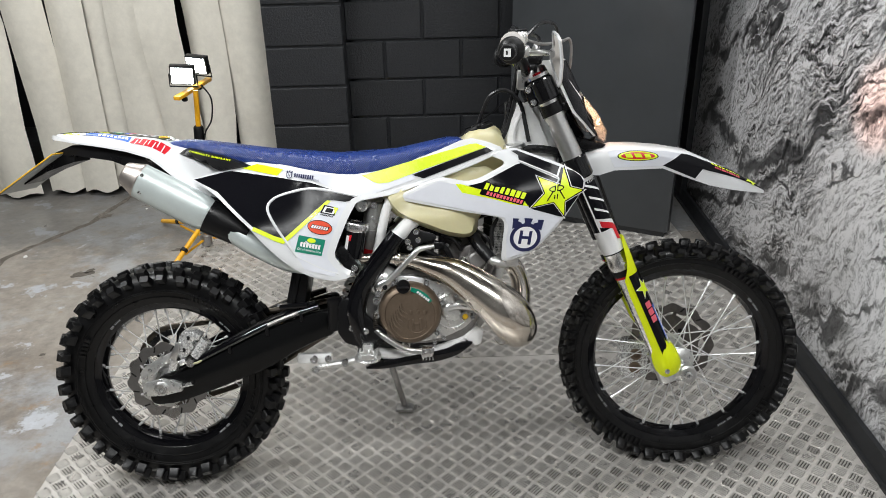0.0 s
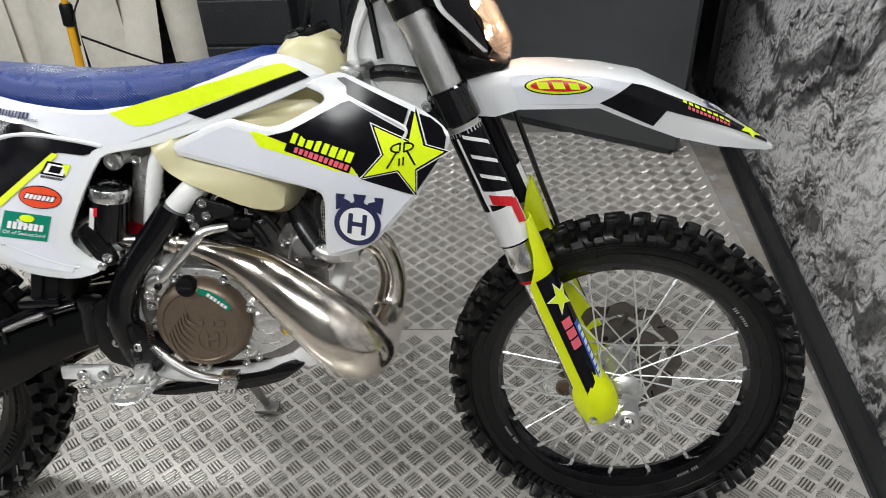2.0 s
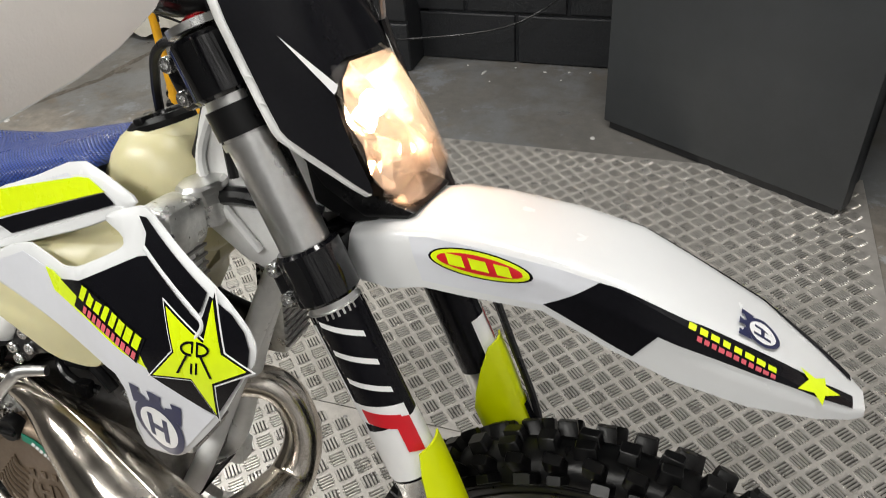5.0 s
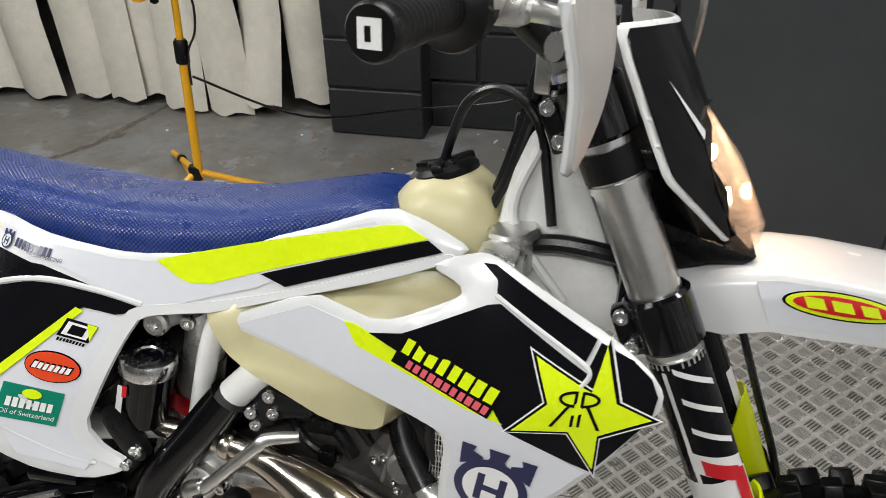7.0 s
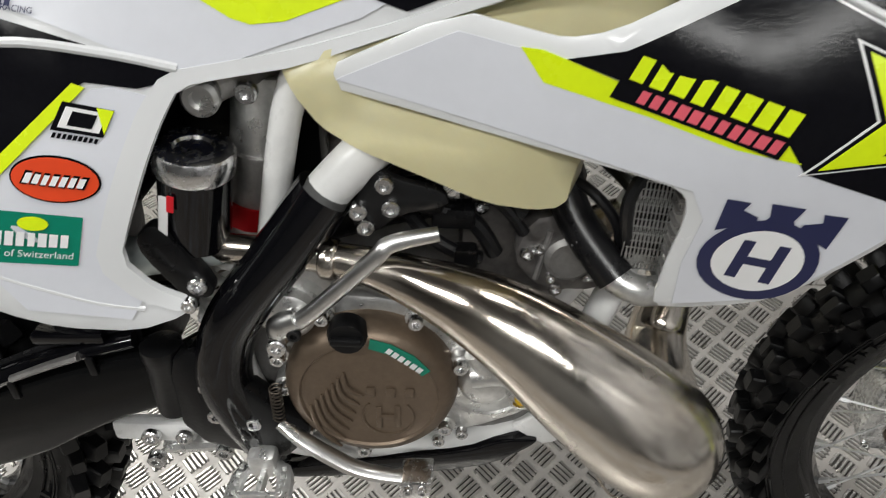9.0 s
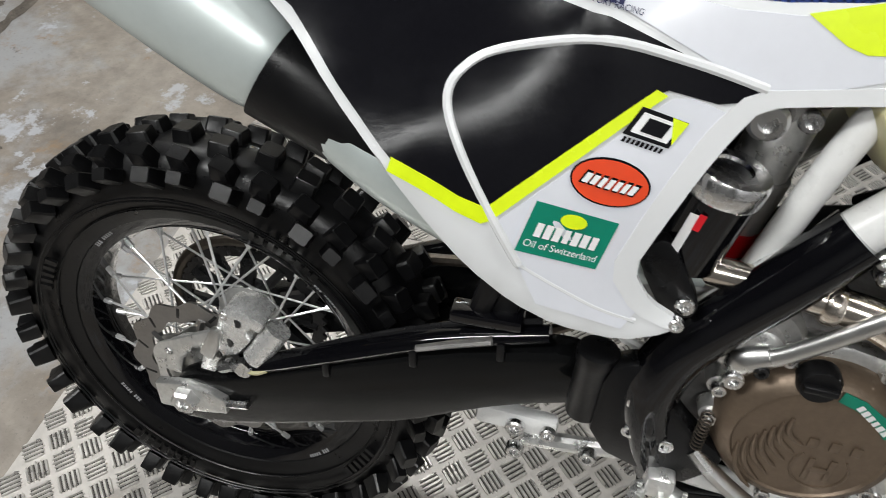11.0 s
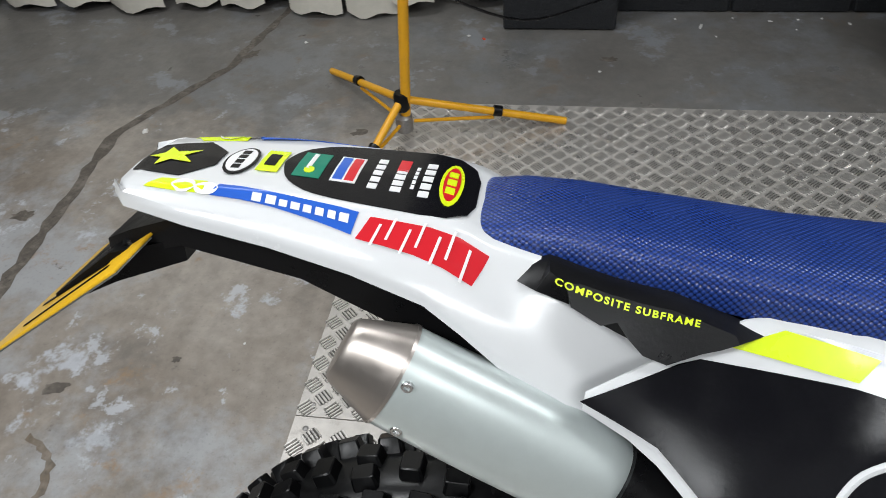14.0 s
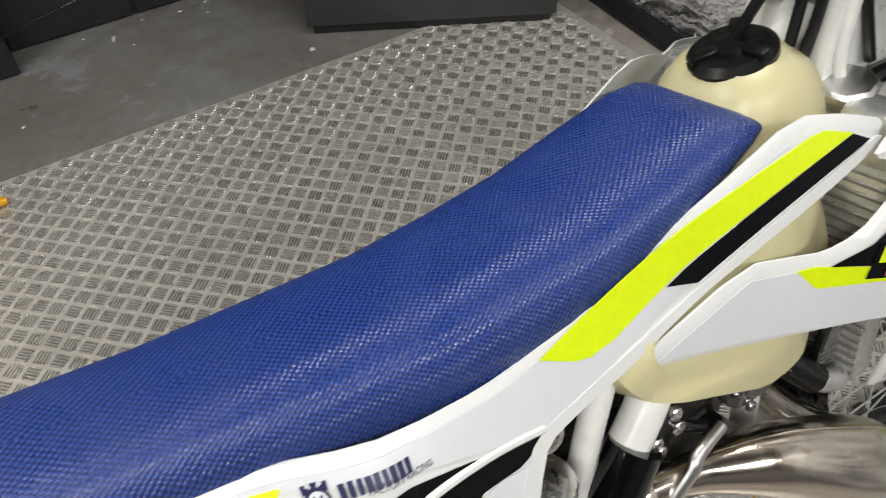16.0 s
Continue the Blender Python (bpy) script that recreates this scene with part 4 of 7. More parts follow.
def ring_plate(cx, cz, y, outer, inner, t=0.0036, n=120):
    """A flat ring; outer and inner are radii as functions of the angle."""
    bm = bmesh.new()
    rings = []
    for rad, yy in ((outer, y - t / 2), (inner, y - t / 2), (inner, y + t / 2), (outer, y + t / 2)):
        rings.append([bm.verts.new((cx + rad(2 * math.pi * k / n) * math.sin(2 * math.pi * k / n), yy, cz + rad(2 * math.pi * k / n) * math.cos(2 * math.pi * k / n))) for k in range(n)])
    for a, b in zip(rings, rings[1:] + rings[:1]):
        for k in range(n):
            bm.faces.new((a[k], a[(k + 1) % n], b[(k + 1) % n], b[k]))
    return bm


def brake_disc(parent, cx, cz, y, r, inner, lobes, material, carrier):
    mpart("brake_disc", ring_plate(cx, cz, y, lambda g: r + 0.005 * math.cos(g * lobes), lambda g: inner + 0.003 * math.cos(g * lobes)), material, parent=parent, label="wavy steel brake disc")
    for k in range(lobes):
        g = 2 * math.pi * (k + 0.5) / lobes
        m = Matrix.Translation((cx, y, cz)) @ Matrix.Rotation(g, 4, "Y") @ Matrix.Translation((0, 0, (r + inner) / 2)) @ Matrix.Rotation(0.5, 4, "Y")
        mpart("disc_slot", box((0, 0, 0), (0.005, 0.0042, 0.018), 0.001, m), "black_metal", parent=parent)
    mpart("disc_carrier", ring_plate(cx, cz, y, lambda g: inner - 0.012 + 0.006 * math.cos(g * 6), lambda g: 0.042, 0.005), carrier, parent=parent, label="bright disc carrier")
    for k in range(6):
        g = 2 * math.pi * k / 6
        mpart("disc_arm", rod((cx + (inner - 0.02) * math.sin(g), y, cz + (inner - 0.02) * math.cos(g)), (cx + (inner + 0.006) * math.sin(g + 0.1), y, cz + (inner + 0.006) * math.cos(g + 0.1)), 0.0055, 6), material, parent=parent)
        px, pz = cx + 0.055 * math.sin(g + 0.5), cz + 0.055 * math.cos(g + 0.5)
        mpart("disc_hole", rod((px, y - 0.0032, pz), (px, y + 0.0032, pz), 0.006, 12), "black_metal", parent=parent)


brake_disc(rear, 0.0, 0.329, -0.068, 0.112, 0.084, 12, "disc_bright", "alu_brush")
brake_disc(front, 1.498, 0.341, 0.066, 0.13, 0.104, 12, "disc", "disc")
# rear sprocket and chain on the left
teeth = 48
spr = mpart("sprocket", ring_plate(0.0, 0.329, 0.064, lambda g: 0.118 + 0.004 * math.cos(g * teeth), lambda g: 0.1, 0.006, 192), "black_metal", parent=rear, label="black rear sprocket")
mpart("sprocket_ring", ring_plate(0.0, 0.329, 0.064, lambda g: 0.062, lambda g: 0.035, 0.006), "black_metal", parent=spr)
for k in range(12):
    g = 2 * math.pi * k / 12
    mpart("sprocket_arm", rod((0.05 * math.sin(g), 0.064, 0.329 + 0.05 * math.cos(g)), (0.106 * math.sin(g + 0.1), 0.064, 0.329 + 0.106 * math.cos(g + 0.1)), 0.008 if k % 2 else 0.012, 6), "black_metal", parent=spr)
line = [(0.125 * math.sin(-g), 0.329 + 0.125 * math.cos(-g)) for g in np.linspace(0.05, math.pi - 0.15, 18)]
line = [(0.54, 0.5), (0.3, 0.477), (0.1, 0.458)] + line + [(0.2, 0.26), (0.4, 0.36), (0.54, 0.44)]
mpart("chain", tube([(x, 0.064, z) for x, z in line], 0.0085, 8, 3, flat=0.8), "chain", "oily drive chain")

# -- bodywork sheets: cross offset over (x, z) --
flank = sheet_over([(.132, .897, -.138), (.071, .957, -.072), (.216, .913, -.102), (.245, .922, -.091), (.29, .930, -.079), (.355, .918, -.087), (.34, .902, -.096), (.285, .95, -.062), (.42, .885, -.122),
                    (.44, .902, -.106), (.57, .897, -.095), (.73, .898, -.102), (.92, .974, -.127), (.481, .81, -.133), (.455, .77, -.155), (.531, .651, -.148), (.365, .736, -.191), (.284, .772, -.203), (.234, .816, -.183), (.312, .738, -.2)])
wing = sheet_over([(.645, .838, -.108), (1.148, .894, -.234), (.952, .672, -.178), (.963, .978, -.138), (1.094, .80, -.227), (1.012, .828, -.216), (1.095, .932, -.209),
                   (.821, .879, -.143), (.894, .891, -.168), (.976, .866, -.2), (.94, .808, -.197), (1.065, .864, -.223)])
SIDE_PANEL = [(.122, .893), (.192, .915), (.272, .940), (.350, .930), (.446, .912), (.517, .903), (.563, .904), (.654, .924), (.761, .961), (.855, 1.003), (.907, .992), (.950, .975),
              (.937, .961), (.863, .926), (.760, .886), (.652, .848), (.556, .832), (.540, .806), (.525, .775), (.508, .733), (.492, .692), (.515, .659), (.543, .645), (.536, .631), (.497, .623), (.440, .637), (.40, .658), (.360, .689), (.312, .736), (.284, .771), (.234, .815), (.182, .86)]
SHROUD = [(.649, .838), (.776, .900), (.826, .892), (.851, .889), (.880, .897), (.939, .928), (.949, .936), (.945, .944), (.912, .956), (.932, .967), (.967, .977), (.985, .975), (1.038, .956),
          (1.101, .934), (1.135, .914), (1.148, .899), (1.148, .883), (1.131, .856), (1.098, .800), (1.065, .758), (1.030, .717), (1.008, .700), (.951, .675), (.941, .683), (.943, .731),
          (.947, .773), (.943, .791), (.930, .798), (.818, .811), (.670, .835)]


def strip(path, w, f, off, h=0.004, side=1):
    """A raised moulded rib laid along (x, z) places on a sheet."""
    return tube([(x, side * (f(x, z) - off), z) for x, z in path], w, 8, 5)


def spot(f, x0, z0, ang, off, side=1, shear=0.0):
    """Maps flat (u, v) onto a sheet round (x0, z0), turned by ang degrees."""
    c, s = math.cos(radians(ang)), math.sin(radians(ang))

    def place(u, v):
        u = u + shear * v
        x, z = x0 + u * c - v * s, z0 + u * s + v * c
        return Vector((x, side * (f(x, z) - off - 0.0008), z))
    return place


def shape(name, pts, place, material, parent, label=""):
    """A flat sticker from an outline in (u, v)."""
    bm = bmesh.new()
    vs = [bm.verts.new(place(u, v)) for u, v in pts]
    bmesh.ops.triangle_fill(bm, use_beauty=True, edges=[bm.edges.new((a, b)) for a, b in zip(vs, vs[1:] + vs[:1])])
    return part(name, bm, material, parent, label)


def oval(a, b, n=28, u0=0.0, v0=0.0):
    return [(u0 + a * math.cos(2 * math.pi * k / n), v0 + b * math.sin(2 * math.pi * k / n)) for k in range(n)]


def rect(w, h, u0=0.0, v0=0.0):
    return [(u0 - w / 2, v0 - h / 2), (u0 + w / 2, v0 - h / 2), (u0 + w / 2, v0 + h / 2), (u0 - w / 2, v0 + h / 2)]


def word(count, w, h, place, material, parent, u0=0.0, v0=0.0, seed=1, name="lettering_bar"):
    """A wordmark as a row of plain bars."""
    rnd = random.Random(seed)
    bm = bmesh.new()
    step = w / count
    for k in range(count):
        u = u0 - w / 2 + step * (k + 0.5)
        ww = step * rnd.uniform(0.62, 0.8)
        bm.faces.new([bm.verts.new(place(*p)) for p in rect(ww, h * rnd.uniform(0.92, 1.0), u, v0)])
    return part(name, bm, material, parent)


def crown_mark(place, r, material, parent, light="white_vinyl"):
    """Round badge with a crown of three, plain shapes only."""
    def up(d):
        return lambda u, v: place(u, v) + Vector((0, -d, 0))
    ring = oval(r, r)
    shape("badge_ring", ring, place, material, parent)
    for pts in ([(-.95, .55), (-1.0, 1.28), (-.6, 1.28), (-.66, 1.1), (-.38, 1.0), (-.36, .85)], [(.95, .55), (1.0, 1.28), (.6, 1.28), (.66, 1.1), (.38, 1.0), (.36, .85)], [(-.3, .85), (-.2, 1.05), (-.28, 1.34), (.28, 1.34), (.2, 1.05), (.3, .85)]):
        shape("badge_crown", [(u * r, v * r) for u, v in pts], place, material, parent)
    shape("badge_face", oval(r * 0.76, r * 0.76), up(0.0006), light, parent)
    for u, v, w, h in ((-.3, 0, .2, .95), (.3, 0, .2, .95), (0, 0, .5, .2)):
        shape("badge_bar", rect(w * r, h * r, u * r, v * r), up(0.0012), material, parent)


def star5(r, inner=0.42, turn=90, n=5):
    return [((r if k % 2 == 0 else r * inner) * math.cos(radians(turn + 36 * k)), (r if k % 2 == 0 else r * inner) * math.sin(radians(turn + 36 * k))) for k in range(2 * n)]


for s in (1, -1):
    sp = mpart("side_panel", panel(SIDE_PANEL, flank, 0.005, 0, 0.02, 0.006, 1, s), "white", "white plastic side panel with black and yellow graphics")
    sh = mpart("radiator_shroud", panel(SHROUD, wing, 0.005, 0, 0.02, 0.006, 1, s), "white", "white plastic radiator shroud with star graphic")
    G = lambda name, line, f, material, off=0.0012, r=0, par=None: mpart(name, decal(line, f, off + 0.0008, 0.013, r, s), material, parent=par)
    G("graphic_pale", [(.30, .930), (.446, .906), (.520, .897), (.566, .898), (.654, .917), (.84, .985), (.86, .975), (.70, .886), (.60, .852), (.556, .842), (.432, .893)], flank, "pale", 0.0009, par=sp)
    G("graphic_black", [(.132, .895), (.205, .912), (.222, .914), (.432, .884), (.560, .840), (.545, .836), (.524, .832), (.486, .838), (.470, .831), (.367, .742), (.345, .748), (.292, .776), (.242, .820), (.192, .864)], flank, "black_vinyl", par=sp)
    G("graphic_yellow_edge", [(.290, .768), (.345, .739), (.366, .731), (.374, .734), (.486, .834), (.477, .838), (.368, .744), (.346, .751), (.292, .778)], flank, "yellow", 0.0016, par=sp)
    G("graphic_pale", [(.378, .733), (.490, .832), (.505, .834), (.532, .826), (.515, .79), (.485, .70), (.505, .652), (.495, .636), (.42, .66)], flank, "pale", 0.0009, par=sp)
    G("graphic_yellow", [(.246, .921), (.286, .931), (.356, .917), (.341, .901)], flank, "yellow", par=sp)
    G("graphic_stripe", [(.569, .900), (.860, .985), (.877, .987), (.904, .978), (.642, .882), (.615, .879), (.600, .883)], flank, "yellow", 0.0016, par=sp)
    G("graphic_bar", [(.704, .902), (.904, .977), (.921, .968), (.736, .893)], flank, "black_vinyl", 0.0016, par=sp)
    part("moulded_rib", strip([(.556, .846), (.50, .858), (.43, .868), (.36, .853), (.332, .838), (.324, .818), (.34, .785), (.375, .733), (.40, .695)], 0.0042, flank, 0.0, side=s), "white", sp)
    part("edge_rim", panel([(.94, .964), (.863, .928), (.760, .888), (.652, .850), (.60, .841), (.556, .833), (.540, .807), (.525, .776), (.508, .734), (.493, .692), (.515, .660), (.541, .646), (.536, .636), (.502, .650), (.473, .690), (.489, .740), (.507, .784), (.524, .818), (.545, .844), (.595, .852), (.648, .862), (.738, .888), (.858, .938), (.926, .968)], flank, 0.005, 0.0025, 0.01, 0, 1, s), "white", sp)
    part("moulded_rib", strip([(.40, .695), (.43, .677), (.47, .655), (.505, .642)], 0.003, flank, -0.001, side=s), "white", sp)
    G("graphic_pale", [(.68, .842), (.775, .887), (.82, .88), (.84, .86), (.91, .848), (1.0, .832), (1.09, .80), (1.03, .725), (1.008, .708), (.955, .685), (.952, .73), (.957, .775), (.945, .798), (.82, .818)], wing, "pale", 0.0009, par=sh)
    G("graphic_yellow", [(.820, .881), (.836, .881), (.904, .863), (.990, .850), (1.006, .830), (.964, .834), (.908, .847), (.837, .859)], wing, "yellow", 0.0016, par=sh)
    G("graphic_black", [(.852, .877), (.890, .888), (.977, .934), (.990, .938), (1.079, .900), (1.089, .930), (1.119, .922), (1.136, .910), (1.143, .896), (1.140, .874), (1.094, .803), (1.075, .807), (1.009, .824), (.990, .850), (.902, .865)], wing, "black_vinyl", 0.0018, par=sh)
    G("graphic_black", [(.967, .969), (.980, .971), (1.085, .932), (1.077, .910), (1.013, .935), (.985, .946), (.984, .958)], wing, "black_vinyl", 0.0018, par=sh)
    star = [(1.095, .930), (1.109, .881), (1.141, .874), (1.096, .845), (1.096, .807), (1.069, .842), (1.015, .828), (1.047, .864), (1.031, .904), (1.086, .885)]
    grow = lambda k: [(1.077 + (a - 1.077) * k, .866 + (b - .866) * k) for a, b in star]
    G("star_outline", grow(1.15), wing, "white_vinyl", 0.0024, par=sh)
    G("star_border", grow(1.09), wing, "black_vinyl", 0.003, par=sh)
    G("star", grow(0.99), wing, "yellow", 0.0036, par=sh)
    part("moulded_rib", strip([(.985, .944), (1.02, .93), (1.07, .91), (1.082, .9), (1.075, .886)], 0.0026, wing, 0.002, side=s), "white", sh)
    pl_ = spot(wing, 1.075, .866, 10 * s, 0.0046, s, 0.25)
    for q in (-1, 1):
        shape("star_mark", rect(.0028, .034, q * .0032, .001), pl_, "black_vinyl", sh)
        ring = [(q * (.0032 + .016 * math.cos(g)), .0105 + .0075 * math.sin(g)) for g in np.linspace(1.57, -1.57, 12)]
        ring += [(q * (.0032 + .013 * math.cos(g)), .0105 + .0048 * math.sin(g)) for g in np.linspace(-1.57, 1.57, 12)]
        shape("star_mark", ring, pl_, "black_vinyl", sh)
        shape("star_mark", [(q * .007, .004), (q * .0105, .004), (q * .024, -.018), (q * .0205, -.018)], pl_, "black_vinyl", sh)
    pl_ = spot(wing, .944, .862, -13, 0.0034, s, 0.2)
    shape("wordmark_back", rect(.112, .034, 0, -.002), pl_, "black_vinyl", sh)
    word(8, .108, .018, spot(wing, .944, .862, -13, 0.0042, s, 0.2), "yellow", sh, 0, .006, 3)
    word(11, .095, .010, spot(wing, .944, .862, -13, 0.0042, s, 0.2), "pink", sh, .006, -.011, 4)
    crown_mark(spot(wing, 1.000, .746, -2, 0.0022, s, 0.1), 0.039, "navy", sh)
    # sponsor stickers on the side panel
    shape("sticker_green", rect(.069, .043), spot(flank, .434, .722, -14, 0.002, s), "green", sp, "green oil sticker")
    pl_ = spot(flank, .434, .722, -14, 0.0028, s)
    word(7, .054, .012, pl_, "white_vinyl", sp, 0, 0, 5)
    shape("sticker_drop", oval(.011, .006, 16, 0, .0135), pl_, "yellow", sp)
    if s > 0:
        part("small_print", text_mesh("Oil of Switzerland", 0.0085, lambda u, v: spot(flank, .434, .722, -14, 0.003)(u, v - .0125)), "white_vinyl", sp)
    shape("sticker_rim", oval(.0325, .0185), spot(flank, .4585, .768, -14, 0.002, s), "black_vinyl", sp)
    shape("sticker_oval", oval(.031, .017), spot(flank, .4585, .768, -14, 0.0027, s), "orange", sp, "orange-red oval filter sticker")
    word(7, .047, .011, spot(flank, .4585, .768, -14, 0.0034, s, 0.3), "black_vinyl", sp, 0, 0, 6)
    word(7, .044, .008, spot(flank, .4585, .768, -14, 0.0041, s, 0.3), "white_vinyl", sp, 0, 0, 6)
    pl_ = spot(flank, .4825, .811, -14, 0.002, s, 0.25)
    shape("sticker_square", rect(.038, .022), pl_, "black_vinyl", sp, "black and yellow square sticker")
    shape("sticker_square", rect(.03, .016), spot(flank, .4825, .811, -14, 0.0027, s, 0.25), "white_vinyl", sp)
    shape("sticker_corner", [(.019, .011), (.006, .011), (.019, -.008)], spot(flank, .4825, .811, -14, 0.003, s, 0.25), "yellow", sp)
    shape("sticker_bar", rect(.018, .011), spot(flank, .4825, .811, -14, 0.0035, s, 0.25), "black_vinyl", sp)
    word(9, .034, .004, pl_, "black_vinyl", sp, 0, -.0145, 8)
    crown_mark(spot(flank, .374, .903, -6, 0.0022, s), 0.0085, "navy", sp, "pale")
    word(9, .054, .010, spot(flank, .414, .9, -7, 0.0022, s), "navy", sp, 0, 0, 9)
    if s > 0:
        part("small_print", text_mesh("FACTORY RACING", 0.006, lambda u, v: spot(flank, .43, .8925, -9, 0.0026)(u, v)), "navy", sp)
    # black subframe cheek between seat and panel
    sub = mpart("subframe_cheek", panel([(.066, .960), (.103, .974), (.20, .953), (.27, .927), (.25, .924), (.194, .914), (.165, .930), (.12, .948)], flank, 0.02, 0.011, 0.02, 0.003, 0, s), "black", "black composite subframe cheek with yellow lettering")
    if s > 0:
        part("lettering", text_mesh("COMPOSITE SUBFRAME", 0.0062, lambda u, v: spot(flank, .163, .954, -12.5, 0.0118)(u * 1.45, v), 0.0002, 1.25), "yellow", sub)

# -- seat --
def seat():
    xs = [0.024, 0.03, 0.05, 0.08, 0.13, 0.21, 0.313, 0.41, 0.5, 0.58, 0.66, 0.74, 0.803, 0.835, 0.848, 0.853]
    top = np.interp(xs, [0.024, 0.036, 0.096, 0.313, 0.501, 0.659, 0.803, 0.84, 0.853], [0.98, 0.989, 0.996, 0.969, 0.957, 0.968, 1.0, 1.0, 0.99])
    low = np.interp(xs, [0.02, 0.05, 0.103, 0.279, 0.402, 0.5, 0.563, 0.654, 0.761, 0.85], [0.974, 0.974, 0.966, 0.928, 0.905, 0.894, 0.894, 0.915, 0.951, 0.982])
    halfw = np.interp(xs, [0.024, 0.032, 0.055, 0.11, 0.3, 0.42, 0.5, 0.7, 0.82, 0.848, 0.853], [0.036, 0.048, 0.056, 0.063, 0.074, 0.084, 0.089, 0.09, 0.08, 0.073, 0.056])
    secs = []
    for x, t, l, w in zip(xs, top, low, halfw):
        ring = [(x, -w * 0.98, l)]
        for k in range(27):
            g = math.pi * (k / 26)
            c, sn = math.cos(g), math.sin(g)
            yy = -w * math.copysign(abs(c) ** 0.54, c)
            zz = l + 0.004 + (t - l - 0.004) * sn ** 0.56
            ring.append((x, yy, zz))
        ring.append((x, w * 0.98, l))
        ring.append((x, 0.0, l - 0.004))
        secs.append(ring)
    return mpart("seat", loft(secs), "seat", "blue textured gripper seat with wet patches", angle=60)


seat()

# -- tank --
def tank():
    lobe = soften([(.617, .85), (.64, .875), (.80, .905), (.93, .95), (.96, .93), (.955, .85), (.888, .785), (.884, .745), (.866, .73), (.84, .7275), (.798, .735), (.735, .757), (.69, .772), (.655, .79), (.63, .82)], 1)
    bm = bmesh.new()
    for s in (-1, 1):
        b2 = panel(lobe, lambda x, z: max(np.interp(x, [.63, .70, .80, .87, .96], [-.112, -.13, -.147, -.14, -.1]) + 1.1 * max(0, z - 0.83) ** 1.3, wing(max(x, .66), min(max(z, .82), .9)) + .012 - .9 * max(0, .818 - z) - .6 * max(0, .70 - x)), 0.09, 0, 0.02, 0.018, 0, s)
        join(bm, b2)
    t = mpart("fuel_tank", bm, "tank", "translucent cream plastic fuel tank", angle=60)
    secs = []
    for x, z0, z1, w in ((.835, .90, .96, .034), (.845, .89, .998, .056), (.865, .88, 1.02, .068), (.89, .87, 1.03, .074), (.925, .87, 1.028, .075), (.95, .87, 1.02, .07), (.966, .87, .99, .06), (.976, .88, .955, .046)):
        ring = []
        for k in range(24):
            g = 2 * math.pi * k / 24
            ring.append((x + 0.0, w * math.copysign(abs(math.cos(g)) ** 0.7, math.cos(g)), (z0 + z1) / 2 + (z1 - z0) / 2 * math.copysign(abs(math.sin(g)) ** 0.8, math.sin(g))))
        secs.append(ring)
    part("tank_shoulder", loft(secs), "tank", t, angle=60)
    neck = along((0.906, 0, 0.988), (0.887, 0, 1.045))
    part("filler_neck", lathe([(0.062, 0.0), (0.054, 0.018), (0.046, 0.03), (0.04, 0.034)], neck), "tank", t)
    cap = part("filler_cap", lathe([(0.040, 0.026), (0.042, 0.03), (0.042, 0.04), (0.034, 0.046), (0.02, 0.046), (0.018, 0.05), (0.008, 0.052)], neck, 30), "black", t, "black ribbed filler cap")
    for k in range(3):
        m = neck @ Matrix.Rotation(2 * math.pi * k / 3, 4, "Z")
        part("cap_rib", box((0.025, 0, 0.046), (0.03, 0.014, 0.01), 0.003, m), "black", cap)
    return t


tank()

# -- front end, built straight and then steered --
def on_leg(z, s):
    return (axis_x(z), s * 0.107, z)


AX = Vector((-RAKE, 0, 1)).normalized()
FWD = Vector((1, 0, RAKE)).normalized()


def wrap_patch(s, z0, z1, g0, g1, r, skew=0.0, n=12, m=6):
    """A sticker round the fork leg; angles from straight ahead to the outside."""
    bm = bmesh.new()
    grid = []
    for j in range(m + 1):
        row = []
        for i in range(n + 1):
            g = radians(g0 + (g1 - g0) * i / n)
            z = z0 + (z1 - z0) * j / m + skew * (i / n)
            row.append(bm.verts.new(Vector(on_leg(z, s)) + r * (math.cos(g) * FWD + math.sin(g) * Vector((0, s, 0)))))
        grid.append(row)
    for a, b in zip(grid, grid[1:]):
        for i in range(n):
            bm.faces.new((a[i], a[i + 1], b[i + 1], b[i]))
    return bm


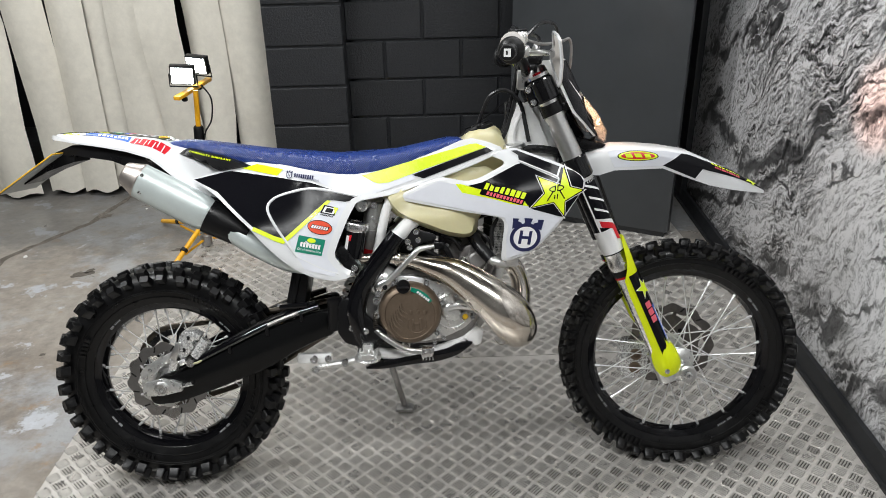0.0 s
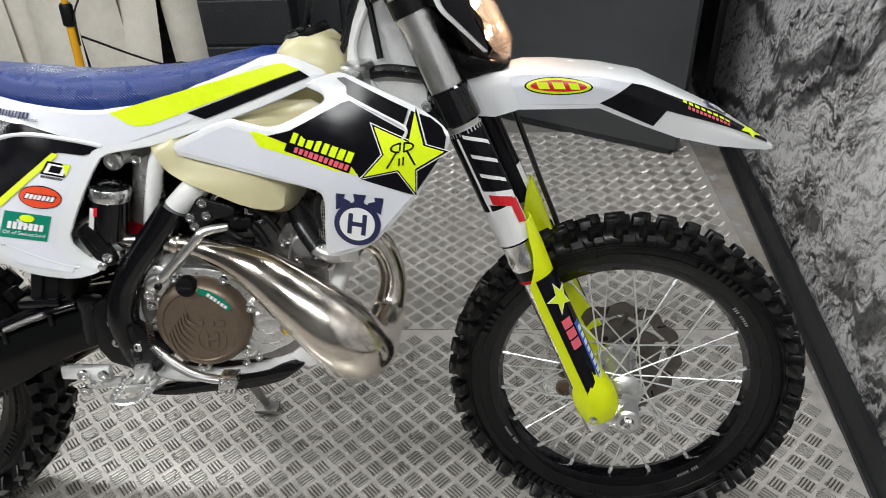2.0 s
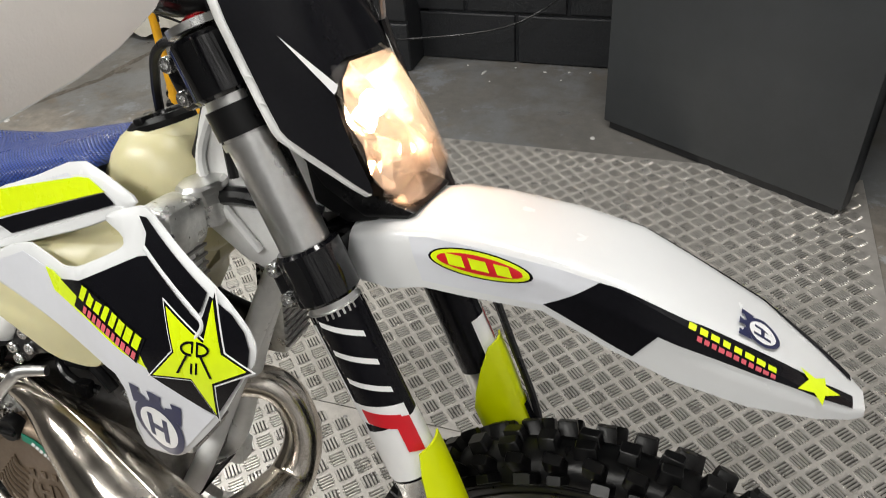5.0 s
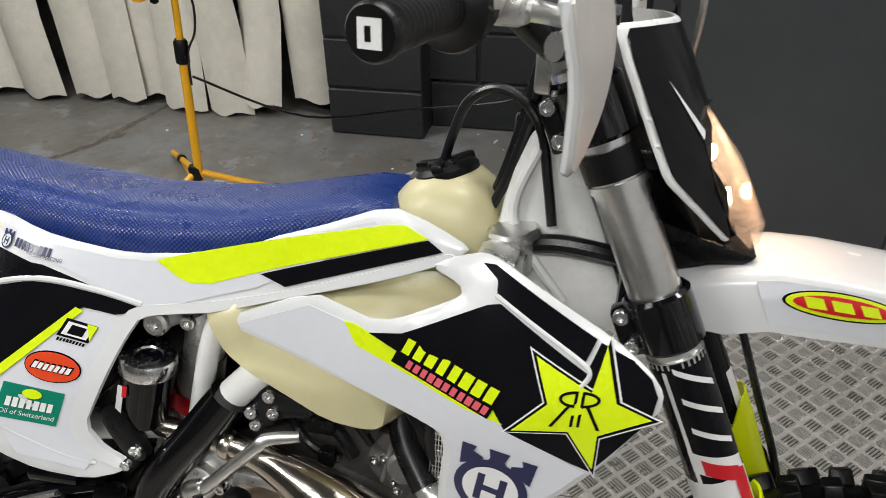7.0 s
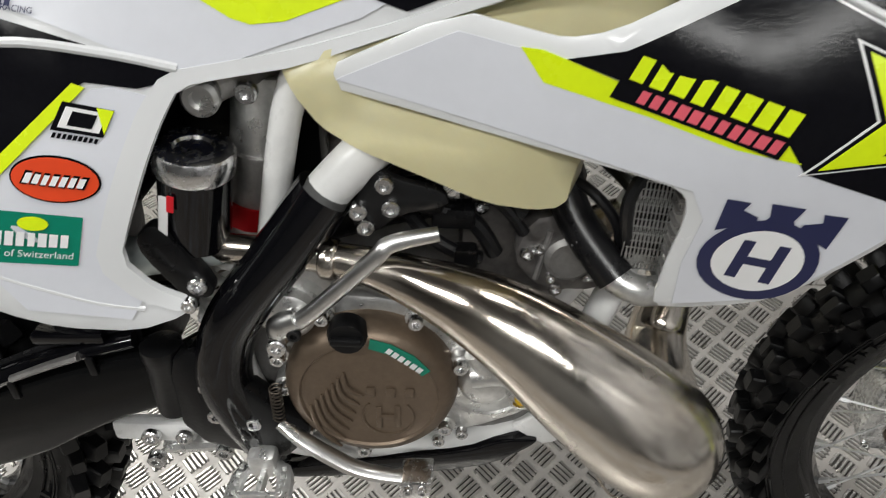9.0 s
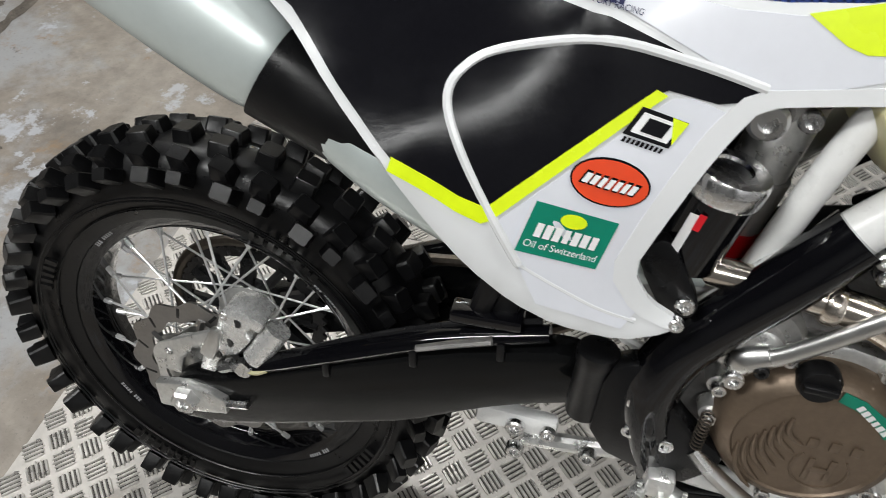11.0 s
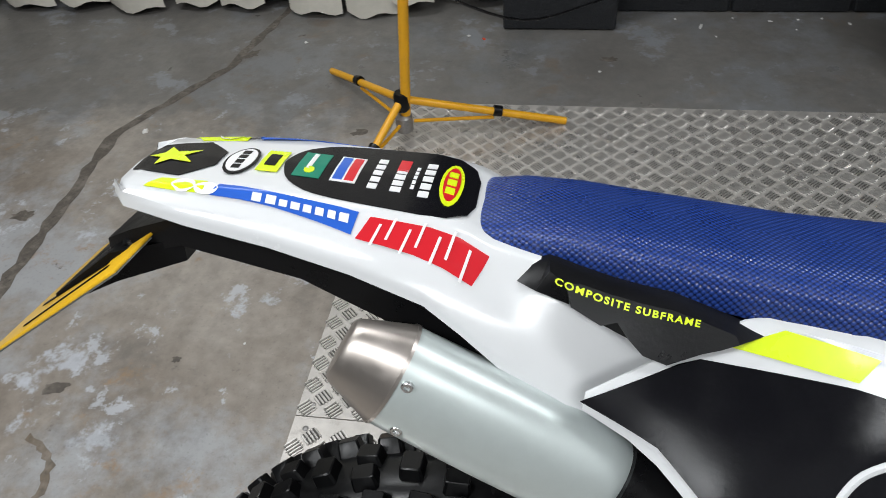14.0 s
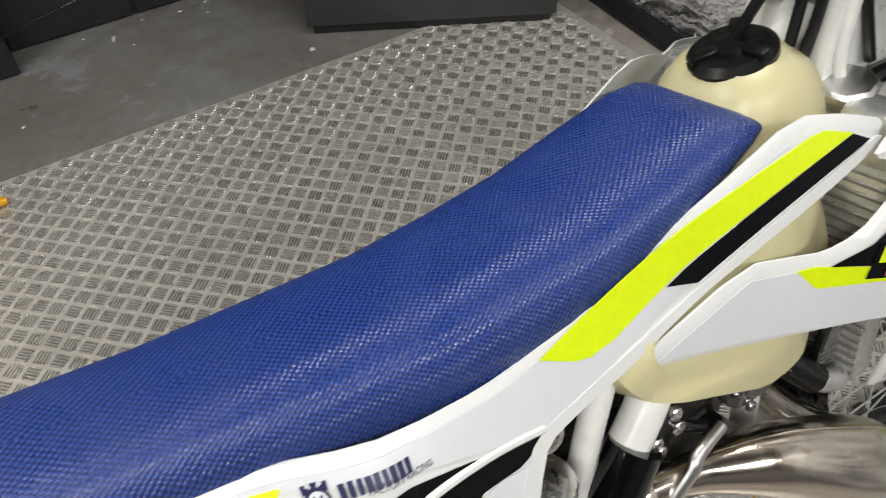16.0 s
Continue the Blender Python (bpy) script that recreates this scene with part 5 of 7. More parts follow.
def fork_leg(s):
    leg = steered(mpart("fork_leg", rod(on_leg(1.155, s), on_leg(0.66, s), 0.0275, 32), "alu_brush", "satin silver upside-down fork leg with black wrap"))
    part("outer_tube", rod(on_leg(0.89, s), on_leg(0.692, s), 0.0305, 32), "black_vinyl", leg, "black fork wrap")
    part("tube_end", lathe([(0.0295, 0), (0.0305, 0.004), (0.0305, 0.02), (0.029, 0.024), (0.029, 0.05), (0.0305, 0.054)], along(on_leg(0.645, s), on_leg(0.70, s)), 32), "alu_brush", leg)
    part("dust_seal", rod(on_leg(0.65, s), on_leg(0.628, s), 0.028, 24), "black", leg)
    part("seal_ring", rod(on_leg(0.628, s), on_leg(0.622, s), 0.0275, 24), "red_anod", leg)
    part("slider", rod(on_leg(0.64, s), on_leg(0.36, s), 0.0235, 24), "steel", leg)
    part("fork_cap", lathe([(0.026, 0), (0.026, 0.006), (0.018, 0.009), (0.018, 0.016), (0.009, 0.018)], along(on_leg(1.155, s), on_leg(1.3, s)), 24), "black_metal", leg)
    part("fork_adjuster", lathe([(0.012, 0.016), (0.012, 0.022), (0.006, 0.024)], along(on_leg(1.155, s), on_leg(1.3, s)), 16), "red_anod", leg)
    part("wrap_white", wrap_patch(s, 0.695, 0.758, -40, 190, 0.0311, 0.0), "white_vinyl", leg)
    part("wrap_white", wrap_patch(s, 0.75, 0.774, 12, 122, 0.0313, 0.022), "white_vinyl", leg)
    part("wrap_red", wrap_patch(s, 0.749, 0.766, 30, 100, 0.0317, 0.02), "red", leg)
    part("wrap_red", wrap_patch(s, 0.718, 0.76, 14, 48, 0.0319, 0.008), "red", leg)
    for z in (0.79, 0.822, 0.854):
        part("wrap_stripe", wrap_patch(s, z, z + 0.0065, 22, 98, 0.0312, 0.026), "white_vinyl", leg)
    part("wrap_line", wrap_patch(s, 0.758, 0.882, 112, 121, 0.0312), "white_vinyl", leg)
    part("axle_foot", rod(on_leg(0.4, s), on_leg(0.318, s), 0.03, 24), "alu", leg)
    part("axle_lug", tube([(axis_x(0.34), s * 0.107, 0.34), (1.47, s * 0.107, 0.341), (1.498, s * 0.107, 0.341)], [0.026, 0.028, 0.026], 20, 3), "alu", leg)
    part("axle_boss", lathe([(0.026, -0.03), (0.026, 0.026), (0.021, 0.03), (0.013, 0.03), (0.012, 0.022)], Matrix.Translation((1.498, s * 0.107, 0.341)) @ (SIDE if s < 0 else pose(0, 0, 0, -90)), 24), "alu_brush", leg)
    part("axle_bolt", lathe([(0.013, 0.02), (0.013, 0.036), (0.01, 0.038), (0.006, 0.038), (0.005, 0.03)], Matrix.Translation((1.498, s * 0.107, 0.341)) @ (SIDE if s < 0 else pose(0, 0, 0, -90)), 6), "steel", leg)
    # shield over the slider: a channel open to the rear
    secs = []
    for z, g0, g1, w, push in ((0.722, -34, 36, 0.039, 0.002), (0.70, -66, 48, 0.039, 0.002), (0.67, -98, 58, 0.0385, 0.002), (0.645, -125, 74, 0.0375, 0.002), (0.62, -135, 104, 0.0365, 0.002), (0.58, -135, 112, 0.0365, 0.003), (0.5, -135, 114, 0.0365, 0.004), (0.42, -135, 122, 0.037, 0.006), (0.405, -130, 140, 0.0395, 0.008), (0.385, -125, 150, 0.042, 0.01), (0.362, -112, 150, 0.042, 0.01), (0.346, -85, 135, 0.039, 0.009), (0.338, -70, 120, 0.035, 0.008)):
        c = Vector(on_leg(z, s)) + FWD * push
        secs.append([c + w * (math.cos(radians(g)) * FWD + 1.05 * math.sin(radians(g)) * Vector((0, s, 0))) for g in np.linspace(g0, g1, 15)])
    fg = steered(mpart("fork_guard", thicken(loft(secs, closed=False), 0.003), "yellow_plastic", "fluorescent yellow fork guard with sponsor stickers", angle=50))
    part("guard_sticker", wrap_patch(s, 0.40, 0.628, -10, 80, 0.0418), "black_vinyl", fg, "black sticker panel")
    part("guard_blue", wrap_patch(s, 0.403, 0.53, 8, 32, 0.0425), "blue", fg)
    for k in range(8):
        part("guard_mark", wrap_patch(s, 0.412 + 0.014 * k, 0.422 + 0.014 * k, 12, 27, 0.0431, n=4, m=1), "white_vinyl", fg)
    for k in range(3):
        part("guard_mark", wrap_patch(s, 0.49 + 0.02 * k, 0.507 + 0.02 * k, 38, 64, 0.0431, n=4, m=1), "pink", fg)

    def on_guard(u, v):
        z = 0.583 + v
        g = radians(38) + u / 0.043
        return Vector(on_leg(z, s)) + 0.0436 * (math.cos(g) * FWD + math.sin(g) * Vector((0, s, 0)))
    shape("guard_star", star5(0.03, turn=80), on_guard, "white_vinyl", fg)
    shape("guard_star", star5(0.026, turn=80), lambda u, v: on_guard(u, v) + Vector((0, s * 0.0008, 0)), "yellow", fg)
    part("guard_screw", lathe([(0.007, 0), (0.007, 0.004), (0.004, 0.005)], along(Vector(on_leg(0.36, s)) + Vector((0.0, s * 0.05, 0)), Vector(on_leg(0.36, s)) + Vector((0, s * 0.2, 0))), 10), "steel", fg)
    return leg


legs = {s: fork_leg(s) for s in (-1, 1)}


def fork_clamp(z, h, name):
    bm = bmesh.new()
    for s in (-1, 1):
        lathe([(0.032, -h / 2), (0.0355, -h / 2 + 0.004), (0.0355, h / 2 - 0.004), (0.032, h / 2)], along(on_leg(z, s), on_leg(z + 1, s)), 28, bm)
        box((0, 0, 0), (0.03, 0.026, h * 0.9), 0.005, Matrix.Translation((axis_x(z) - 0.03, s * 0.111, z - 0.018)) @ Matrix.Rotation(-0.42, 4, "Y"), bm)
    box((axis_x(z) - 0.02, 0, z), (0.06, 0.17, h * 0.8), 0.008, bm=bm)
    c = steered(mpart(name, bm, "black_gloss", "gloss black anodised fork clamp with silver bolts"))
    for dz in (-h * 0.26, h * 0.26):
        bolt(axis_x(z + dz) - 0.034, -0.124, z - 0.016 + dz, 0.0085, c, 0.008)
    return c


fork_clamp(1.132, 0.06, "top_clamp")
fork_clamp(0.927, 0.062, "bottom_clamp")
for s in (-1, 1):
    band = steered(part("fork_band", rod(on_leg(1.097, s), on_leg(1.07, s), 0.0315, 24), "black", bike, "black rubber strap"))
    part("band_lug", box((axis_x(1.083) + 0.03, s * 0.1, 1.09), (0.03, 0.03, 0.02), 0.004), "black", band)
    for z in (1.06, 0.884, 1.164):
        steered(part("fork_collar", rod(on_leg(z, s), on_leg(z + 0.007, s), 0.0305, 28), "alu_brush", bike))

FX = [1.14, 1.19, 1.23, 1.27, 1.32, 1.4, 1.47, 1.53, 1.6, 1.66, 1.69, 1.703]
F_TOP = np.interp(FX, [1.14, 1.2, 1.255, 1.36, 1.48, 1.55, 1.6, 1.69, 1.71], [.94, .965, .984, .986, .968, .935, .914, .862, .85])
F_LOW = np.interp(FX, [1.14, 1.16, 1.228, 1.27, 1.40, 1.462, 1.5, 1.6, 1.67, 1.71], [.90, .9, .90, .915, .922, .9, .882, .862, .852, .845])
F_W = np.interp(FX, [1.14, 1.25, 1.33, 1.5, 1.62, 1.68, 1.703], [.06, .075, .08, .08, .066, .04, .018])


def on_fender(x, u, d=0.0):
    """A place on the front mudguard: along it and across (-1 right edge, 1 left edge), d proud of it."""
    t, l, w = (float(np.interp(x, FX, c)) for c in (F_TOP, F_LOW, F_W))
    a = abs(u)
    k = np.interp(a, [0, .3, .5, .62, .75, 1], [0, .015, .06, .16, .45, 1.0])
    yy = np.interp(a, [0, .3, .5, .62, .75, 1], [0, .42, .72, .88, .96, 1.0])
    nz, ny = (1.0, 0.15) if a < .55 else (0.45, 0.9)
    return Vector((x, math.copysign(1, u) * (w * yy + ny * d), t - (t - l) * k + nz * d))


us = (-1, -.93, -.84, -.75, -.68, -.62, -.56, -.5, -.4, -.3, -.15, 0, .15, .3, .4, .5, .56, .62, .68, .75, .84, .93, 1)
fender = steered(mpart("front_fender", thicken(loft([[on_fender(x, u) for u in us] for x in FX], closed=False), 0.004), "white", "white plastic front mudguard with sponsor graphics", angle=50))


def fender_decal(name, line, material, d, par=None, rnd=0):
    return part(name, panel(line, lambda x, u: 0.0, 0.0006, 0, 0.02, 0, rnd, 1, None, lambda x, u, y: on_fender(x, u, d - y)), material, par or fender)


for s in (-1, 1):
    fender_decal("graphic_pale", [(1.25, s * .64), (1.39, s * .64), (1.45, s * .62), (1.40, s * .95), (1.27, s * .95)], "pale", 0.0012)
    fender_decal("graphic_black", [(1.400, s * .94), (1.45, s * .62), (1.53, s * .56), (1.60, s * .5), (1.66, s * .4), (1.69, s * .3), (1.69, s * .62), (1.6, s * .7), (1.51, s * .76), (1.49, s * .97)], "black_vinyl", 0.0018)
    fender_decal("sticker_rim", [(1.332 + .056 * math.cos(g), s * (.75 + .095 * math.sin(g))) for g in np.linspace(0, 6.0, 26)], "black_vinyl", 0.0024)
    fender_decal("sticker_oval", [(1.332 + .053 * math.cos(g), s * (.75 + .085 * math.sin(g))) for g in np.linspace(0, 6.0, 26)], "yellow", 0.003)
    fender_decal("sticker_oval", [(1.332 + .046 * math.cos(g), s * (.75 + .062 * math.sin(g))) for g in np.linspace(0, 6.0, 26)], "red", 0.0036)
    word(3, .076, .075, lambda u, v, s=s: on_fender(1.332 + u - 0.08 * v, s * (.75 - v), 0.0044), "yellow", fender, 0, 0, 12)
    word(8, .085, .06, lambda u, v, s=s: on_fender(1.575 + u, s * (.615 - v), 0.003), "yellow", fender, 0, 0.03, 3)
    word(11, .075, .035, lambda u, v, s=s: on_fender(1.58 + u, s * (.615 - v), 0.003), "pink", fender, 0, -0.035, 4)
shape("fender_star", star5(1.0), lambda u, v: on_fender(1.655 + v * 0.022, -.52 - u * .22, 0.004), "yellow", fender)
crown_mark(lambda u, v: on_fender(1.60 - v, -.22 + u * 12, 0.003), 0.017, "navy", fender)


def handlebar():
    pts = [(0.96, -0.40, 1.22), (0.972, -0.30, 1.229), (0.985, -0.22, 1.235), (1.013, -0.13, 1.195), (1.02, -0.07, 1.18), (1.02, 0.07, 1.18), (1.013, 0.13, 1.195), (0.985, 0.22, 1.235), (0.972, 0.30, 1.229), (0.96, 0.40, 1.22)]
    bar = steered(mpart("handlebar", tube(pts, 0.0135, 16, 6), "black_metal", "black handlebar with grips, levers and hand guards"))
    for s in (-1, 1):
        a, b = Vector((0.958, s * 0.412, 1.219)), Vector((0.972, s * 0.29, 1.228))
        d = (b - a).normalized()
        prof = [(0.006, 0.0), (0.0165, 0.0), (0.0185, 0.003), (0.0185, 0.01), (0.0165, 0.012)]
        for k in range(14):
            z = 0.014 + k * 0.0068
            prof += [(0.0166, z), (0.0166, z + 0.0045), (0.0162, z + 0.005), (0.0162, z + 0.0063)]
        prof += [(0.018, 0.111), (0.031, 0.115), (0.033, 0.12), (0.02, 0.124)]
        grip = part("grip", lathe(prof, along(a, b), 28), "rubber", bar, "black rubber grip")
        m = along(a, b)
        part("end_mark", box((0, 0, -0.0004), (0.016, 0.018, 0.001), 0, m), "white_vinyl", grip, "white end mark")
        part("end_mark", box((0.001, 0, -0.0008), (0.004, 0.009, 0.001), 0, m), "rubber", grip)
        part("switch_housing", lathe([(0.02, 0.124), (0.027, 0.128), (0.027, 0.15), (0.02, 0.155)], m, 20), "black", bar)
        if s < 0:
            part("throttle_housing", lathe([(0.018, 0.124), (0.03, 0.128), (0.031, 0.155), (0.02, 0.165)], Matrix.Translation((0.0, 0, 0.012)) @ m, 20), "guard_white", bar, "pale throttle housing")
            part("throttle_boot", tube([b + d * 0.03 + Vector((0, 0, 0.03)), b + d * 0.07 + Vector((0.0, 0, 0.035)), b + d * 0.12 + Vector((0.01, 0, 0.03))], [0.013, 0.012, 0.006], 12), "hose", bar)
        perch = part("lever_perch", box((0.995, s * 0.225, 1.228), (0.05, 0.05, 0.03), 0.009), "alu", bar)
        bolt(0.99, -0.2 if s < 0 else 0.25, 1.228, 0.006, perch)
        lever = [(1.01, s * 0.225, 1.226), (1.045, s * 0.25, 1.224), (1.06, s * 0.3, 1.221), (1.061, s * 0.36, 1.218), (1.061, s * 0.381, 1.217)]
        part("lever", tube(lever, [0.009, 0.008, 0.006, 0.006, 0.009], 12, flat=0.7), "alu_brush", bar)
        part("reservoir", box((0.99, s * 0.19, 1.262), (0.05, 0.06, 0.03), 0.006), "alu", bar, "silver fluid reservoir")
        part("reservoir_lid", box((0.99, s * 0.19, 1.279), (0.046, 0.056, 0.006), 0.002), "black", bar)
        guard = [(-.432, 1.258), (-.42, 1.268), (-.325, 1.285), (-.298, 1.283), (-.24, 1.252), (-.178, 1.246), (-.176, 1.222), (-.255, 1.186), (-.385, 1.160), (-.404, 1.168), (-.414, 1.22)]
        put = lambda u, v, y, s=s: (1.081 + y - 0.1 * (v - 1.225) - 2.0 * (v - 1.225) ** 2 - 0.25 * (u + 0.3) ** 2, -s * u, v - 0.016)
        part("hand_guard", panel(guard, lambda u, v: 0.0, 0.005, 0, 0.02, 0.006, 1, 1, None, put), "guard_white", bar, "white plastic hand guard")
        rim_line = soften(list(guard), 1)
        part("guard_rim", tube([put(u, v, 0.0) for u, v in rim_line], 0.0034, 6, 1, closed=True), "white", bar, "white rolled edge of the hand guard")
        part("guard_stay", rod((1.01, s * 0.2, 1.225), (1.085, s * 0.2, 1.225), 0.008, 10), "black", bar)
    for s in (-1, 1):
        part("riser", box((1.02, s * 0.045, 1.158), (0.045, 0.035, 0.055), 0.006), "alu_brush", bar)
        part("riser_cap", box((1.022, s * 0.045, 1.192), (0.05, 0.037, 0.016), 0.005), "black_metal", bar)
    part("bar_sticker", tube([(1.008, 0.145, 1.204), (0.997, 0.185, 1.222)], 0.0142, 16, 2), "yellow", bar, "yellow and white bar sticker")
    part("speedometer", box((1.045, 0, 1.212), (0.04, 0.1, 0.028), 0.008), "black", bar)
    part("kill_switch", box((0.985, -0.165, 1.235), (0.022, 0.02, 0.02), 0.004), "red", bar, "red switch")
    for pts2, r in (([(1.0, -0.19, 1.25), (1.05, -0.12, 1.30), (1.1, 0.0, 1.305), (1.12, 0.07, 1.26), (1.13, 0.09, 1.17), (1.11, 0.09, 1.05)], 0.0045),
                    ([(0.975, -0.27, 1.26), (0.98, -0.15, 1.29), (1.0, -0.03, 1.285), (1.02, 0.02, 1.23), (1.01, 0.03, 1.14)], 0.0055),
                    ([(0.985, 0.25, 1.25), (1.02, 0.15, 1.285), (1.06, 0.02, 1.27), (1.05, -0.04, 1.2), (1.03, -0.05, 1.1)], 0.0055)):
        part("cable", tube(pts2, r, 8), "hose", bar)
    part("steel_hose", tube([(1.0, -0.17, 1.262), (1.06, -0.1, 1.25), (1.12, 0.0, 1.262), (1.148, 0.045, 1.268), (1.155, 0.06, 1.22), (1.15, 0.08, 1.15)], 0.0042, 8), "alu_dark", bar, "braided steel brake hose")
    return bar


handlebar()
brake_line = tube([(1.15, 0.08, 1.15), (1.175, 0.095, 1.07), (1.21, 0.11, 0.98), (1.261, 0.115, 0.86), (1.315, 0.118, 0.729), (1.36, 0.115, 0.622), (1.392, 0.1, 0.5), (1.4, 0.09, 0.37)], 0.0055, 8)
steered(mpart("brake_hose", brake_line, "hose", "black front brake hose"))
cal = steered(mpart("front_caliper", prism(soften([(1.345, .262), (1.342, .35), (1.36, .368), (1.415, .368), (1.44, .352), (1.43, .30), (1.425, .25), (1.36, .242)]), 0.055, 0.11, 0.005), "caliper", "silver front brake caliper with bronze pistons"))
for z in (0.283, 0.327):
    mpart("piston", disc(1.39, 0.055, z, [(0.018, -0.002), (0.018, 0.006), (0.012, 0.008), (0.012, 0.002)], 20), "bronze", parent=cal)
for x, z in ((1.355, .255), (1.355, .36), (1.42, .355), (1.415, .258)):
    bolt(x, 0.056, z, 0.006, cal)
part("caliper_bridge", box((1.352, .082, .305), (.02, .06, .07), .005), "caliper", cal)


def headlight():
    line = [(-.128, 1.195), (-.118, 1.207), (.118, 1.207), (.128, 1.195), (.129, 1.075), (.126, 1.062), (.082, 1.0), (.073, 1.0), (.074, 1.06), (.062, 1.125), (-.062, 1.125), (-.074, 1.06), (-.073, 1.0), (-.082, 1.0), (-.126, 1.062), (-.129, 1.075)]
    face = lambda v, u: 1.143 + (1.205 - v) * 0.5 - 3.35 * u * u
    put = lambda u, v, y: (face(v, u) - y, u, v)
    mask = steered(mpart("headlight_mask", panel(line, lambda u, v: 0.0, 0.005, 0, 0.02, 0.002, 1, 1, None, put), "white_frame", "black and white headlight mask with the lamp lit"), (-.011, 0, .008))
    inner = [(-.1245, 1.192), (-.116, 1.203), (.116, 1.203), (.1245, 1.192), (.1258, 1.077), (.122, 1.064), (.081, 1.004), (.0745, 1.004), (.0755, 1.06), (.0635, 1.126), (-.0635, 1.126), (-.0755, 1.06), (-.0745, 1.004), (-.081, 1.004), (-.122, 1.064), (-.1258, 1.077)]
    part("mask_face", decal_face(inner, face), "black_vinyl", mask, "gloss black face sticker")
    for s in (-1, 1):
        part("mask_flash", prism_on(face, [(s * .095, 1.155), (s * .062, 1.105), (s * .066, 1.1), (s * .07, 1.098)], 0.004), "white_vinyl", mask)
    rim = [(-.06, 1.122), (.06, 1.122), (.072, 1.06), (.07, 1.01), (.045, .982), (-.045, .982), (-.07, 1.01), (-.072, 1.06)]
    fore = [(-.03, 1.112), (.03, 1.112), (.04, 1.06), (.036, 1.01), (.024, .985), (-.024, .985), (-.036, 1.01), (-.04, 1.06)]
    bm = bmesh.new()
    a = [bm.verts.new((face(v, u) + 0.004, u, v)) for u, v in rim]
    b = [bm.verts.new((float(np.interp(v, [.985, 1.01, 1.06, 1.112], [1.262, 1.262, 1.235, 1.19])), u, v)) for u, v in fore]
    k = len(a)
    for i in range(k):
        bm.faces.new((a[i], a[(i + 1) % k], b[(i + 1) % k], b[i]))
    bm.faces.new(b)
    part("lens", thicken(bm, 0.0025), "lens", mask, "clear faceted lens")
    bowl = bmesh.new()
    rings = []
    for j, q in enumerate((1.0, 0.8, 0.55, 0.3)):
        rings.append([bowl.verts.new((min(face(v, u) + 0.003 - 0.028 * (1 - q) * 1.6, 1.224) + (0.009 if (i + j) % 2 else 0) * q, u * q, 1.06 + (v - 1.06) * q)) for i, (u, v) in enumerate(soften(rim))])
    for p, q in zip(rings, rings[1:]):
        for i in range(len(p)):
            bowl.faces.new((p[i], p[(i + 1) % len(p)], q[(i + 1) % len(p)], q[i]))
    bowl.faces.new(rings[-1])
    part("reflector", bowl, "reflector", mask, "chrome faceted reflector", angle=5)
    part("bulb", lathe([(0.004, 0), (0.011, 0.004), (0.013, 0.014), (0.010, 0.026), (0.003, 0.03)], along((1.175, 0, 1.075), (1.26, 0, 1.05)), 16), "bulb", mask, "lit halogen bulb")
    back = [(-.115, 1.19), (.115, 1.19), (.118, 1.08), (.075, 1.0), (-.075, 1.0), (-.118, 1.08)]
    part("mask_back", loft([[(face(v, u) - 0.03, u, v) for u, v in back], [(1.07 + (1.2 - v) * 0.42, u * 0.6, v) for u, v in back]]), "black", mask)
    part("chin", prism([(1.12, 1.02), (1.15, 0.985), (1.2, 0.958), (1.25, 0.965), (1.262, 0.976), (1.2, 0.99), (1.15, 1.02)], -0.05, 0.05, 0.006), "black", mask, "black chin under the lamp")
    return mask


def prism_on(face, pts, lift):
    bm = bmesh.new()
    bm.faces.new([bm.verts.new((face(v, u) + lift, u, v)) for u, v in pts])
    return bm


def decal_face(pts, face):
    return panel(pts, lambda u, v: 0.0, 0.001, 0, 0.02, 0, 1, 1, None, lambda u, v, y: (face(v, u) + 0.0025 - y, u, v))


headlight()
beam_eye = (BIKE @ STEER @ Vector((1.257, 0.0, 1.058)))
beam = lamp("headlight_glow", "SPOT", look(tuple(beam_eye), (2.15, 0.38, 0.99)), 34, (1.0, 0.52, 0.38), 0.02)
beam.data.spot_size, beam.data.spot_blend = radians(22), 1.0
lamp("headlight_bulb_glow", "POINT", BIKE @ STEER @ pose(1.227, 0, 1.038), 0.42, (1.0, 0.55, 0.3), 0.01)

